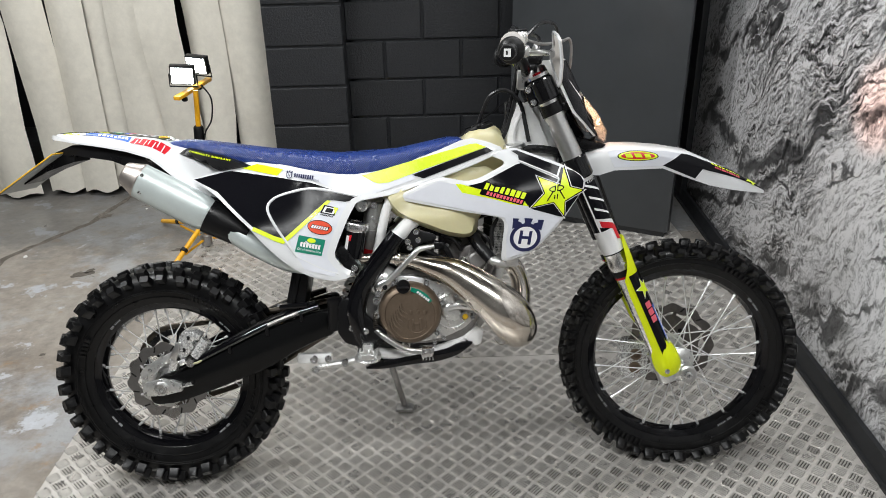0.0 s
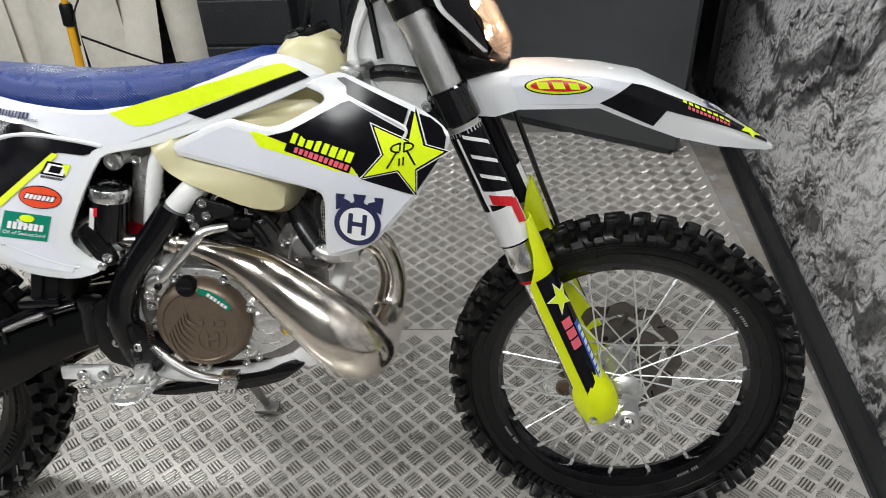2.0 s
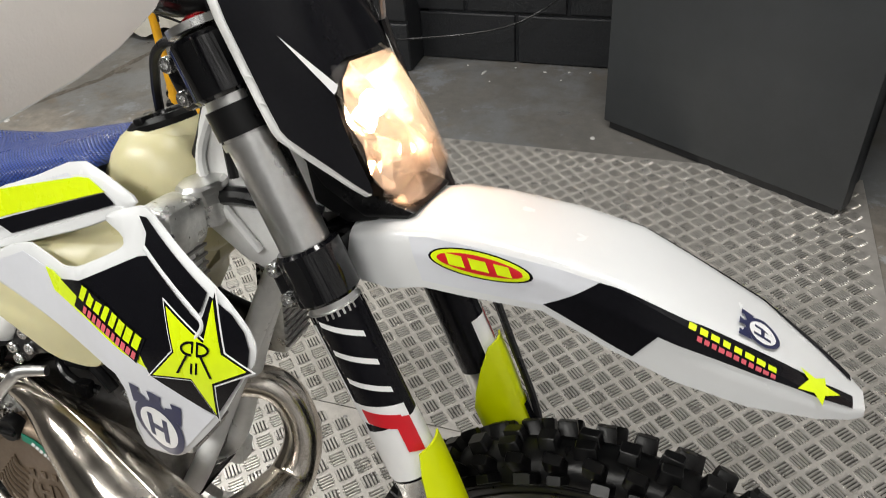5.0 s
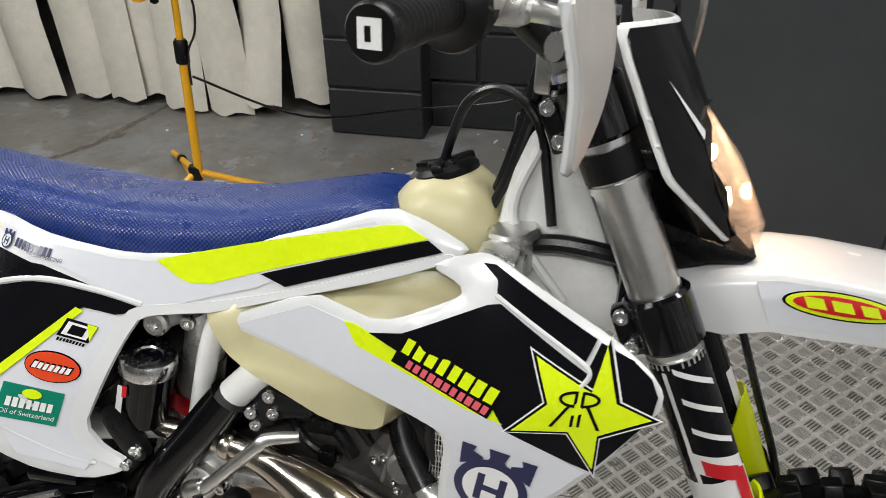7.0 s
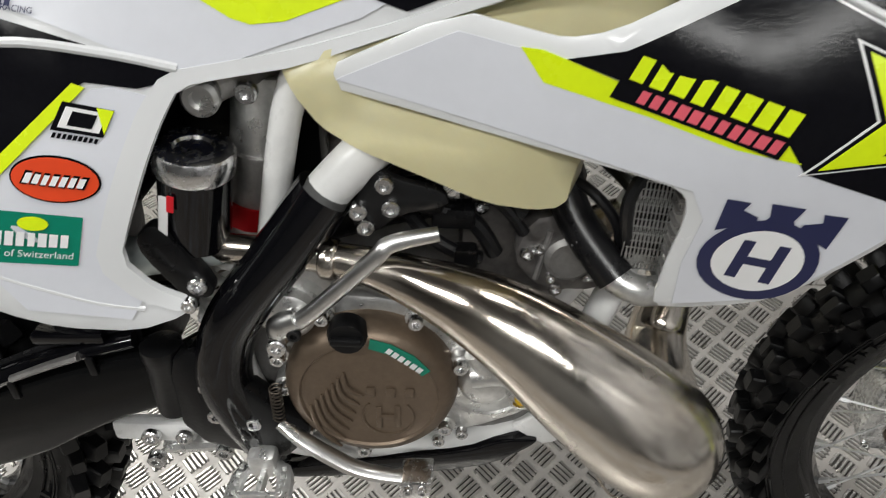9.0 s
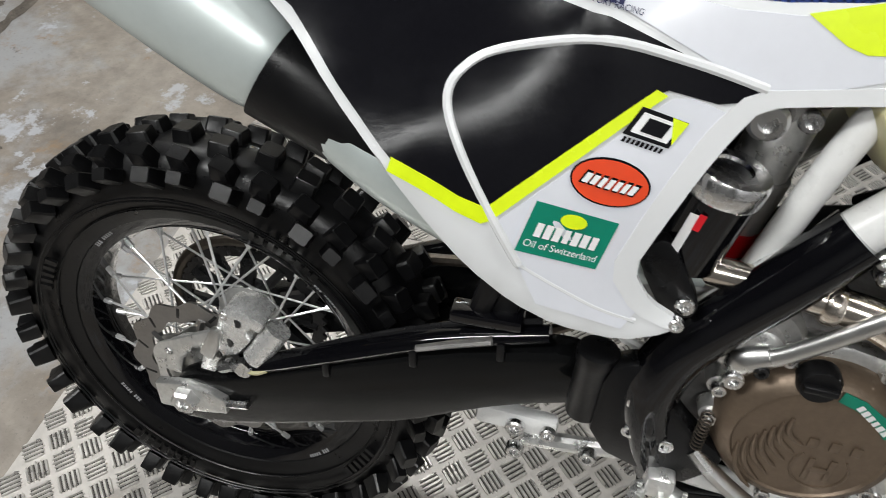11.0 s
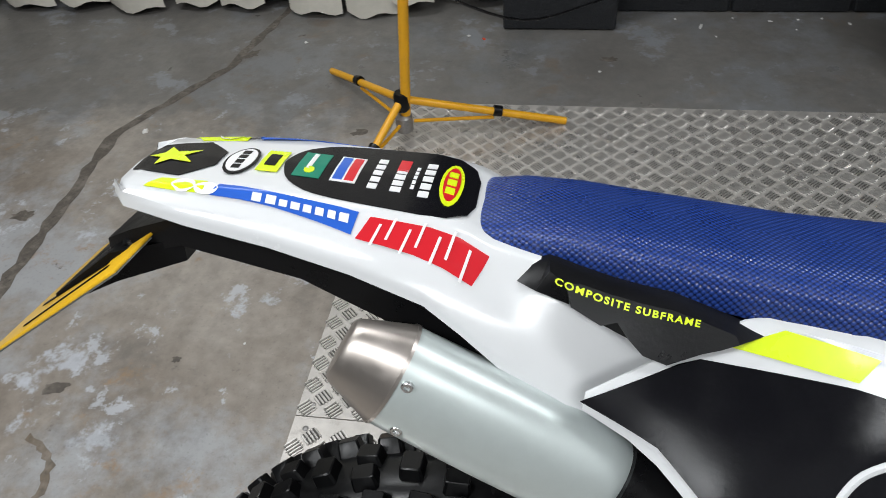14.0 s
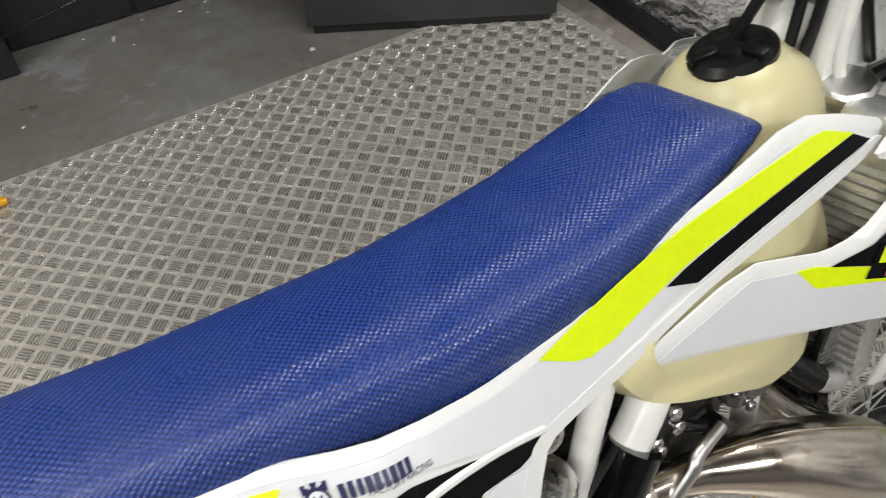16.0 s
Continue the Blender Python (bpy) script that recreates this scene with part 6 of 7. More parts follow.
# -- frame --
rail = [(1.03, 0.02, 1.03), (0.93, 0.045, 0.91), (0.8, 0.055, 0.82), (0.725, 0.08, 0.785), (0.685, 0.097, 0.757), (0.61, 0.107, 0.67), (0.565, 0.107, 0.6), (0.555, 0.107, 0.52), (0.585, 0.1, 0.42)]
fr = mpart("frame", tube([(x, -y, z) for x, y, z in rail], 0.021, 14, bm=tube(rail, 0.021, 14)), "white_frame", "white painted tubular steel frame")
part("head_tube", rod((head.x + 0.062 * -RAKE * 1.6, 0, 1.1), (head.x + 0.13 * RAKE, 0, 0.87), 0.032, 24), "white_frame", fr)
for s in (-1, 1):
    part("head_gusset", prism(soften([(.975, 1.03), (1.0, 1.1), (1.04, 1.085), (1.11, .93), (1.125, .87), (1.04, .87), (.96, .93)]), s * 0.03, s * 0.05, 0.006), "white_frame", fr)
    part("gusset_rib", tube([(1.005, s * 0.05, 1.07), (.985, s * 0.056, .99), (1.05, s * 0.056, .9)], 0.006, 8), "white_frame", fr)
    part("cradle", tube([(0.585, s * 0.095, 0.42), (0.61, s * 0.09, 0.395), (0.72, s * 0.085, 0.388), (0.83, s * 0.08, 0.42), (0.905, s * 0.06, 0.5), (0.98, s * 0.02, 0.7), (1.06, 0, 0.9)], 0.016, 12), "white_frame", fr)
    part("cradle_tab", prism([(.845, .44), (.885, .475), (.905, .46), (.897, .42), (.88, .415)], s * 0.07, s * 0.1, 0.004), "white_frame", fr)
    part("seat_stay", tube([(0.66, s * 0.085, 0.87), (0.632, s * 0.09, 0.8), (0.602, s * 0.085, 0.665)], 0.0135, 12), "white_frame", fr)
    fg = part("frame_guard", tube([(0.664, s * 0.109, 0.738), (0.626, s * 0.115, 0.684), (0.585, s * 0.118, 0.629), (0.557, s * 0.118, 0.58), (0.545, s * 0.118, 0.524), (0.559, s * 0.115, 0.46), (0.578, s * 0.112, 0.408)], [0.027, 0.027, 0.027, 0.028, 0.03, 0.028, 0.022], 16), "black_gloss", fr, "black plastic frame guard")
    part("guard_plate", prism(soften([(.496, .555), (.53, .575), (.59, .502), (.632, .474), (.63, .452), (.597, .412), (.496, .445)]), s * 0.108, s * 0.136, 0.006), "black", fg)
    for bx, bz in ((.533, .523), (.536, .483), (.573, .474)):
        bolt(bx, -0.137, bz, 0.009, fg, 0.004, side=-s)
    part("engine_hanger", prism(soften([(.682, .716), (.707, .76), (.727, .75), (.767, .74), (.772, .725), (.727, .715), (.707, .696), (.689, .696)]), s * 0.098, s * 0.108, 0.002), "black_metal", fr, "black engine mounting bracket")
    for bx, bz in ((.715, .746), (.691, .719), (.72, .723), (.697, .703)):
        bolt(bx, -0.108, bz, 0.0085, fr, 0.006, side=-s)
    part("panel_stay", prism(soften([(.497, .70), (.515, .715), (.53, .70), (.56, .65), (.555, .635), (.53, .635), (.50, .68)]), s * 0.118, s * 0.135, 0.005), "black", fr, "black lower panel bracket")
    bolt(.546, -0.136, .652, 0.009, fr, 0.006, side=-s)
    bolt(.541, -0.152, .641, 0.007, fr, 0.005, side=-s)
mpart("airbox", prism(soften([(.2, .8), (.25, .9), (.5, .88), (.5, .72), (.44, .66), (.3, .72)]), -0.085, 0.085, 0.01), "black", "black airbox behind the side panels")
mpart("inner_mudguard", prism(soften([(.34, .71), (.405, .70), (.412, .6), (.392, .5), (.365, .48), (.37, .60)]), -0.07, 0.07, 0.006), "black", "black rear inner mudguard and chain flap")
mpart("mud_flap", tube([(.385, -.06, .65), (.365, -.065, .56), (.345, -.06, .48)], [.016, .014, .012], 10), "black")
# added black panel, keeps the gap behind the shock dark
mpart("shock_tunnel", prism(soften([(.45, .60), (.62, .60), (.64, .72), (.62, .85), (.47, .86)]), 0.02, 0.075, 0.006), "black", "black panel added to close off the gap behind the shock")
# shock absorber with its gas bottle
shock = mpart("shock_absorber", rod((.60, -.035, .82), (.565, -.03, .60), .027, 24), "alu", "rear shock absorber with a gas reservoir")
part("shock_head", tube([(.60, -.035, .835), (.585, -.065, .832), (.568, -.092, .826)], [.026, .022, .019], 20), "alu_dark", shock)
part("damping_knob", disc(.566, -.095, .818, [(.016, 0), (.0165, .01), (.013, .014), (.008, .014), (.007, .008)], 20), "alu_brush", shock)
part("threaded_body", lathe([(.0305, 0), (.031, .002), (.031, .055), (.0295, .058), (.0295, .07)], along((.588, -.035, .745), (.572, -.03, .64)), 24), "alu_dark", shock)
part("adjuster_ring", rod((.578, -.03, .69), (.572, -.03, .665), .036, 12), "red_anod", shock, "red spring adjuster")
coil = [(.568 + .036 * math.cos(g) - 0.006 * g / 6.28, -.03 + .036 * math.sin(g), .66 - 0.022 * g / 6.28) for g in np.linspace(0, 6.28 * 6, 72)]
part("spring", tube(coil, .0055, 8, 1), "white_frame", shock, "white shock spring")
res = part("gas_bottle", rod((.552, -.103, .762), (.537, -.098, .68), .032, 28), "black_gloss", shock, "black gas bottle with silver cap")
part("bottle_cap", lathe([(.0005, .006), (.016, .0065), (.018, .009), (.024, .0095), (.033, .0085), (.035, .005), (.035, -.012), (.033, -.015)], along((.552, -.103, .766), (.5555, -.104, .788)), 36), "steel", res)
part("bottle_mark", box((0, 0, 0), (.006, .001, .016), 0, Matrix.Translation((.536, -.1345, .735)) @ Matrix.Rotation(.2, 4, "Y")), "red", res)
part("bottle_mark", box((0, 0, 0), (.008, .001, .04), 0, Matrix.Translation((.527, -.133, .722)) @ Matrix.Rotation(.2, 4, "Y")), "white_vinyl", res)
bolt(.60, -.085, .818, .010, shock, .008)

# -- swingarm --
ARM = [(-.045, .30), (-.02, .35), (.06, .366), (.2, .424), (.34, .478), (.46, .508), (.5, .508), (.505, .44), (.44, .42), (.39, .4), (.3, .352), (.21, .324), (.12, .296), (.03, .272), (-.035, .272)]
for s in (-1, 1):
    a = mpart("swingarm", prism(soften(ARM), s * 0.075, s * 0.112, 0.008), "arm_black", "black swingarm with a plastic guard")
    part("arm_guard", tube([(.05, s * .1, .372), (.12, s * .1, .4), (.2, s * .1, .434), (.34, s * .098, .49), (.46, s * .096, .52)], [.006, .011, .012, .012, .009], 12, 4, flat=1.4), "black_gloss", a, "gloss black hose guard")
    part("guard_label", tube([(.315, s * .1125, .482), (.36, s * .112, .498), (.4, s * .111, .51)], .0045, 8, 3, flat=1.6), "alu_dark", a, "worn silver label")
    for cx, cz in ((.2, .42), (.31, .463), (.41, .496)):
        part("arm_clip", box((cx, s * .113, cz), (.009, .005, .024), .002, None), "black", a)
    adj = part("chain_adjuster", prism([(-.045, .305), (-.045, .345), (.0, .352), (.035, .345), (.055, .335), (.055, .312), (.0, .303)], s * 0.110, s * 0.124, 0.002), "alu", a, "silver chain adjuster block")
    part("axle_nut", lathe([(.019, 0), (.019, .012), (.0155, .016), (.01, .016), (.009, .01)], Matrix.Translation((0.0, s * .122, .329)) @ (SIDE if s < 0 else pose(0, 0, 0, -90)), 6), "alu_brush", adj, angle=20)
    part("adjuster_bolt", rod((.05, s * .117, .325), (.085, s * .117, .33), .006, 8), "steel", adj)
mpart("swingarm_bridge", box((0.4, 0, 0.44), (0.08, 0.15, 0.06), 0.01), "black")
mpart("rear_axle", rod((0, -.12, .329), (0, .12, .329), .011, 16), "steel")
rc = mpart("rear_caliper", prism([(.064, .472), (.074, .481), (.1, .479), (.122, .466), (.114, .45), (.104, .455), (.094, .446), (.098, .432), (.078, .408), (.055, .40), (.04, .368), (.017, .37), (.033, .411), (.05, .432)], -.108, -.066, .004), "caliper", "silver rear brake caliper with pad pins")
part("caliper_ear", prism([(.03, .41), (.055, .455), (.066, .452), (.06, .425), (.048, .40)], -.118, -.108, .003), "alu_brush", rc)
part("piston_housing", rod((.098, -.1, .402), (.132, -.09, .448), .0165, 20), "caliper", rc)
part("piston_hole", rod((.0955, -.1005, .3985), (.099, -.0995, .403), .0125, 18), "black", rc)
part("carrier_arm", prism([(-.055, .335), (-.035, .39), (.03, .42), (.06, .41), (.045, .385), (.0, .385), (-.02, .36), (-.03, .33)], -.088, -.08, .002), "alu", rc)
part("disc_guard", ring_plate(0.0, 0.329, -.082, lambda g: .072 + .004 * math.cos(6 * g), lambda g: .056, .004, 60), "alu", rc, "silver disc carrier ring")
for px, pz in ((.07, .428), (.086, .462), (.05, .405)):
    part("caliper_pocket", rod((px, -.1085, pz), (px + .002, -.1, pz), .0065, 10), "black_metal", rc)
part("caliper_pin", rod((.058, -.118, .394), (.075, -.116, .40), .009, 6), "steel", rc)
part("banjo", rod((.085, -.115, .39), (.085, -.102, .39), .012, 14), "steel", rc)
for bx, bz in ((.06, .44), (.07, .47), (-.04, .37), (-.06, .30), (.02, .255)):
    bolt(bx, -.086 if bz < .38 else -.105, bz, .006, rc, .004)
mpart("rear_brake_hose", tube([(.085, -.11, .388), (.11, -.112, .392), (.15, -.102, .42)], .004, 8), "tank", "clear-sleeved rear brake hose end")
mpart("rear_brake_hose", tube([(.148, -.1025, .4185), (.2, -.096, .446), (.34, -.092, .503), (.45, -.092, .532)], .004, 8), "hose", "black rear brake hose")
mpart("hose_clip", box((.39, -.092, .528), (.08, .03, .016), .004, None), "black_gloss")
mpart("brake_reservoir", lathe([(.018, 0), (.019, .004), (.019, .07), (.021, .074), (.021, .088), (.015, .09)], along((.487, -.118, .475), (.487, -.118, .56)), 20), "black", "black rear brake reservoir")

# -- exhaust --
mpart("exhaust_pipe", tube([(.885, 0, .60), (.94, .02, .635), (1.0, .042, .622), (1.03, .045, .55), (1.02, .018, .478), (1.003, -.07, .463), (.99, -.147, .487), (.96, -.181, .534), (.905, -.178, .582), (.82, -.157, .638), (.74, -.13, .66), (.68, -.12, .672), (.62, -.112, .674), (.55, -.10, .67)],
                           [.024, .024, .026, .028, .036, .05, .059, .062, .056, .04, .024, .0165, .014, .014], 32, 10), "pipe", "nickel plated two-stroke expansion chamber", angle=80)
pipe_ob = bpy.data.objects["exhaust_pipe"]
part("weld_seam", tube([(.992, -.205, .478), (.945, -.193, .448), (.925, -.178, .462)], .0015, 6), "pipe", pipe_ob)
SEAM = [((1.003, -.07, .463), .05), ((.99, -.147, .487), .059), ((.96, -.181, .534), .062), ((.905, -.178, .582), .056), ((.82, -.157, .638), .04), ((.74, -.13, .66), .024)]
part("weld_seam", tube([Vector(c) + Vector((.38, -.1, .92)).normalized() * (r + .0002) for c, r in SEAM], .0016, 6, 10), "pipe", pipe_ob)
part("pipe_joint", lathe([(.0175, 0), (.0195, .003), (.0195, .012), (.0175, .015)], along((.672, -.1195, .6725), (.64, -.1145, .6735)), 24), "pipe", pipe_ob)
part("heat_tint", lathe([(.0225, 0), (.0238, .003), (.0225, .006)], along((.742, -.1305, .6595), (.70, -.123, .669)), 24), "pipe", pipe_ob)
for z in (0.0, 0.014):
    part("pipe_spring", tube([(.905, .03 + z, .57), (.925, .032 + z, .595)], .004, 6), "steel", pipe_ob)
AXD = Vector((.16, .002, -.088)).normalized()
j0 = Vector((-.016, -.125, .893))
muff = mpart("muffler", tube([j0, j0 + AXD * .09, j0 + AXD * .16, j0 + AXD * .195, j0 + AXD * .215], [.047, .0495, .049, .045, .034], 32, 4, flat=0.76), "muffler", "satin silver exhaust silencer with a steel end cap", angle=50)
part("end_cap", tube([j0 - AXD * .044, j0 - AXD * .042, j0 - AXD * .037, j0 + AXD * .002], [.026, .029, .032, .048], 32, 1, flat=0.76), "muffler_cap", muff)
part("cap_band", tube([j0 + AXD * .0, j0 + AXD * .003], [.0483, .0483], 32, 1, flat=0.76), "muffler_cap", muff)
part("rear_bracket", tube([j0 + AXD * .2, j0 + AXD * .25, j0 + AXD * .315], [.048, .044, .037], 24, 2, flat=0.8), "black", muff, "black silencer sleeve")
part("link_pipe", tube([j0 + AXD * .24, (0.29, -.122, .71), (0.4, -.105, .655), (0.56, -.10, .668)], [.032, .031, .024, .015], 20), "muffler", muff)
bolt(0.004, -0.1555, 0.908, 0.005, muff, .003)
bolt(-0.006, -0.156, 0.863, 0.005, muff, .003)

# -- engine --
eng = mpart("engine", prism(soften([(.565, .55), (.59, .63), (.66, .645), (.76, .63), (.86, .60), (.895, .55), (.89, .48), (.85, .43), (.7, .415), (.6, .44), (.565, .49)]), -0.092, 0.092, 0.012), "alu_dark", "two-stroke engine with a bronze clutch cover")
part("case_right", prism(soften([(.60, .60), (.64, .625), (.72, .622), (.79, .60), (.865, .565), (.885, .52), (.86, .475), (.80, .445), (.72, .428), (.63, .45), (.603, .52)]), -0.108, -0.088, 0.005), "alu", eng)
cl = part("clutch_cover", disc(.696, -.104, .520, [(.088, 0), (.0885, .014), (.084, .026), (.078, .033), (.07, .036), (.068, .0335), (.0, .0335)][:6] + [(.004, .0335)], 48), "bronze", eng, "bronze painted clutch cover")
for k in range(7):
    q = k / 6
    x0, z0 = .636 + .036 * q, .506 + .046 * q
    x1, z1 = .664 + .026 * q, .446 + .075 * q
    arc = [(x0 + (x1 - x0) * g - .007 * math.sin(g * 3.14), -.1385, z0 + (z1 - z0) * g - .004 * math.sin(g * 3.14)) for g in np.linspace(0, 1, 6)]
    part("cover_rib", tube(arc, [.0012, .0028, .003, .003, .0028, .0012], 8, 2), "bronze", cl)
for pts in (rect(.006, .03, .705, .492), rect(.006, .03, .724, .494), rect(.02, .006, .7145, .493)):
    part("embossed_mark", prism(pts, -.1395, -.1375, 0.0008), "bronze", cl)
part("embossed_mark", tube([(.7145 + .026 * math.cos(g), -.1378, .493 + .026 * math.sin(g)) for g in np.linspace(2.4, 7.0, 14)], .0014, 6, 1), "bronze", cl)
for u in (-.017, .003, .022):
    part("embossed_mark", prism(rect(.009, .012, .7145 + u, .527), -.1395, -.1375, 0.0008), "bronze", cl)
part("filler_plug", disc(.678, -.125, .598, [(.019, 0), (.0195, .012), (.017, .018), (.006, .018)], 20), "black", cl, "black oil filler plug")
part("plug_bar", box((.678, -.1455, .598), (.03, .008, .007), .002), "black", cl)
part("cover_sticker", panel([(.70, .598), (.72, .592), (.742, .578), (.757, .56), (.749, .553), (.735, .568), (.716, .58), (.698, .586)], lambda x, z: -.1408, .001, 0, .02, 0, 0), "green", cl, "green and white oil sticker")
word(6, .044, .007, lambda u, v: Vector((.729 + u * .78 + v * .6, -.1418, .5755 - u * .62 + v * .78)), "white_vinyl", cl, .004, 0, 5)
for bx, bz in ((.607, .513), (.604, .553), (.652, .607), (.742, .606), (.786, .55), (.772, .462), (.685, .424), (.625, .452)):
    bolt(bx, -.118, bz, .008, eng, .01)
    part("bolt_boss", disc(bx, -.1, bz, [(.012, 0), (.011, .018)], 14), "alu", eng)
part("cylinder", box((.84, 0, .665), (.12, .11, .15), .015), "alu_grey", eng)
part("cylinder_head", box((.815, 0, .752), (.13, .12, .05), .012, pose(0, 0, 0)), "alu_grey", eng)
pv = part("power_valve_cover", prism(soften([(.83, .655), (.845, .70), (.88, .71), (.92, .685), (.935, .65), (.92, .62), (.86, .62)]), -.085, -.05, .008), "alu_grey", eng, "grey power valve cover")
for k in range(4):
    part("cover_rib", rod((.855 + .018 * k, -.086, .635), (.865 + .018 * k, -.086, .69), .003, 6), "alu_dark", pv)
for bx, bz in ((.845, .665), (.93, .665), (.875, .625)):
    bolt(bx, -.086, bz, .007, pv)
kb = part("kick_boss", disc(.621, -.092, .608, [(.045, 0), (.046, .01), (.04, .018), (.026, .02), (.025, .032), (.018, .036)], 28), "alu", eng)
part("kick_hub", tube([(.61, -.124, .584), (.615, -.126, .6), (.633, -.131, .614)], [.012, .015, .011], 14), "alu_brush", eng)
part("kick_lever", tube([(.617, -.126, .602), (.641, -.134, .618), (.706, -.14, .688), (.722, -.136, .703), (.763, -.13, .711)], [.012, .009, .0082, .0082, .007], 12, flat=0.8), "alu_brush", eng, "bare aluminium kick-start lever")
bolt(.628, -.136, .598, .007, eng, .006, "black_metal")
bolt(.609, -.134, .579, .010, eng, .006)
pc = part("pump_cover", disc(.812, -.095, .52, [(.055, 0), (.056, .01), (.048, .016), (.045, .01), (.03, .012), (.026, .022), (.02, .026)], 36), "alu", eng)
part("pump_pipe", tube([(.80, -.118, .535), (.83, -.122, .542), (.875, -.118, .535), (.90, -.11, .53)], [.014, .013, .013, .014], 14), "alu", eng)
part("pump_neck", tube([(.80, -.12, .57), (.815, -.12, .545)], [.012, .014], 14, 2), "alu", eng)
sight = part("oil_sight", disc(.850, -.11, .508, [(.014, 0), (.014, .014), (.010, .015), (.009, .012)], 18), "alu_brush", eng)
part("sight_glass", disc(.850, -.118, .508, [(.009, 0), (.007, .007)], 16), "brass", sight, "yellow oil sight glass")
for bx, bz in ((.82, .565), (.806, .512), (.833, .515), (.872, .503), (.877, .515), (.79, .445), (.765, .432)):
    bolt(bx, -.11, bz, .007, eng, .008)
for y, c in ((-.03, 0), (.02, 1)):
    part("engine_hose", tube([(.70, y, .70), (.74, y - .03, .74), (.80, y - .05, .73), (.84, y - .06, .71 - .02 * c)], .009, 10), "hose", eng)
part("carburettor", tube([(.62, -.02, .66), (.70, -.02, .685), (.76, -.01, .69)], [.035, .032, .03], 18), "black", eng, "black intake boot and carburettor")
part("spark_lead", tube([(.80, -.02, .80), (.84, -.06, .79), (.88, -.085, .74), (.885, -.09, .70)], .006, 8), "hose", eng)
part("side_cable", tube([(.945, -.12, .80), (.92, -.13, .75), (.93, -.12, .69)], .006, 8), "hose", eng)
for q in (-1, 1):
    mpart("skid_rail", prism(soften([(.56, .352), (.615, .35), (.705, .364), (.77, .37), (.83, .388), (.868, .418), (.876, .43), (.836, .426), (.796, .406), (.707, .39), (.6, .37)]), q * .078, q * .106, .004), "black_gloss", "black lower guard plate")
mpart("skid_plate", prism(soften([(.60, .38), (.72, .372), (.85, .41), (.9, .46), (.88, .43), (.84, .388), (.72, .352), (.60, .358)]), -.06, .06, .004), "black", "black skid plate under the engine")

# cables, clamps and bolts round the cylinder
part("head_nut", disc(.80, -.062, .775, [(.009, 0), (.009, .008), (.005, .011)], 6), "steel", eng)
for bx, by, bz in ((.775, -.06, .745), (.83, -.062, .745), (.862, -.058, .735), (.80, -.058, .70), (.87, -.06, .70)):
    bolt(bx, by, bz, .008, eng, .009)
for pts, r in (([(.70, -.07, .735), (.74, -.09, .72), (.79, -.085, .70), (.815, -.08, .66)], .0085), ([(.73, -.05, .76), (.77, -.085, .745), (.815, -.095, .725), (.84, -.09, .69)], .006), ([(.86, -.06, .745), (.895, -.1, .74), (.92, -.11, .71), (.925, -.105, .665)], .005),
               ([(.715, -.06, .71), (.75, -.095, .69), (.775, -.1, .675), (.80, -.09, .66)], .007), ([(.905, -.075, .76), (.93, -.115, .745), (.935, -.12, .70), (.915, -.1, .67)], .006)):
    part("engine_hose", tube(pts, r, 10), "hose", eng)
for x, y, z in ((.755, -.093, .725), (.80, -.09, .735), (.787, -.1, .668)):
    part("hose_clamp", box((x, y, z), (.022, .018, .024), .004), "black", eng, "black cable connector")
part("connector_block", box((.775, -.085, .705), (.04, .025, .022), .005), "black", eng, "black wiring plug")
part("exhaust_flange", disc(.905, -.03, .64, [(.03, 0), (.032, .03), (.028, .04)], 24), "alu_dark", eng)
part("water_elbow", tube([(.885, -.04, .78), (.90, -.06, .79), (.92, -.07, .80)], .013, 12), "hose", eng)
part("valve_cap", disc(.885, -.085, .662, [(.024, 0), (.024, .006), (.019, .01), (.008, .01)], 24), "alu_dark", pv)
for k in range(5):
    g = 2 * math.pi * k / 5 + .4
    bolt(.885 + .03 * math.cos(g), -.085, .662 + .03 * math.sin(g), .0055, pv, .005)

# -- pedals and pegs --
pedal = mpart("brake_pedal", tube([(.607, -.125, .452), (.635, -.135, .432), (.684, -.142, .404), (.73, -.145, .396), (.755, -.145, .40)], [.008, .0085, .0085, .008, .009], 10, flat=1.2), "alu_brush", "aluminium rear brake pedal")
part("pedal_tip", prism([(.732, .382), (.765, .388), (.768, .412), (.735, .41)], -.165, -.13, .003), "steel", pedal)
for k in range(4):
    part("tip_tooth", box((.737 + .009 * k, -.16, .38), (.004, .01, .006), .001), "steel", pedal)
for bx in (.742, .757):
    bolt(bx, -.165, .402, .005, pedal)
coil = [(.607 + .006 * math.cos(g), -.128 + .006 * math.sin(g), .505 - .045 * g / (6.28 * 9)) for g in np.linspace(0, 6.28 * 9, 90)]
part("return_spring", tube(coil, .0009, 5, 1), "chain", pedal, "brass-coloured return spring")
moved(pedal, -.006, -.008, .022)
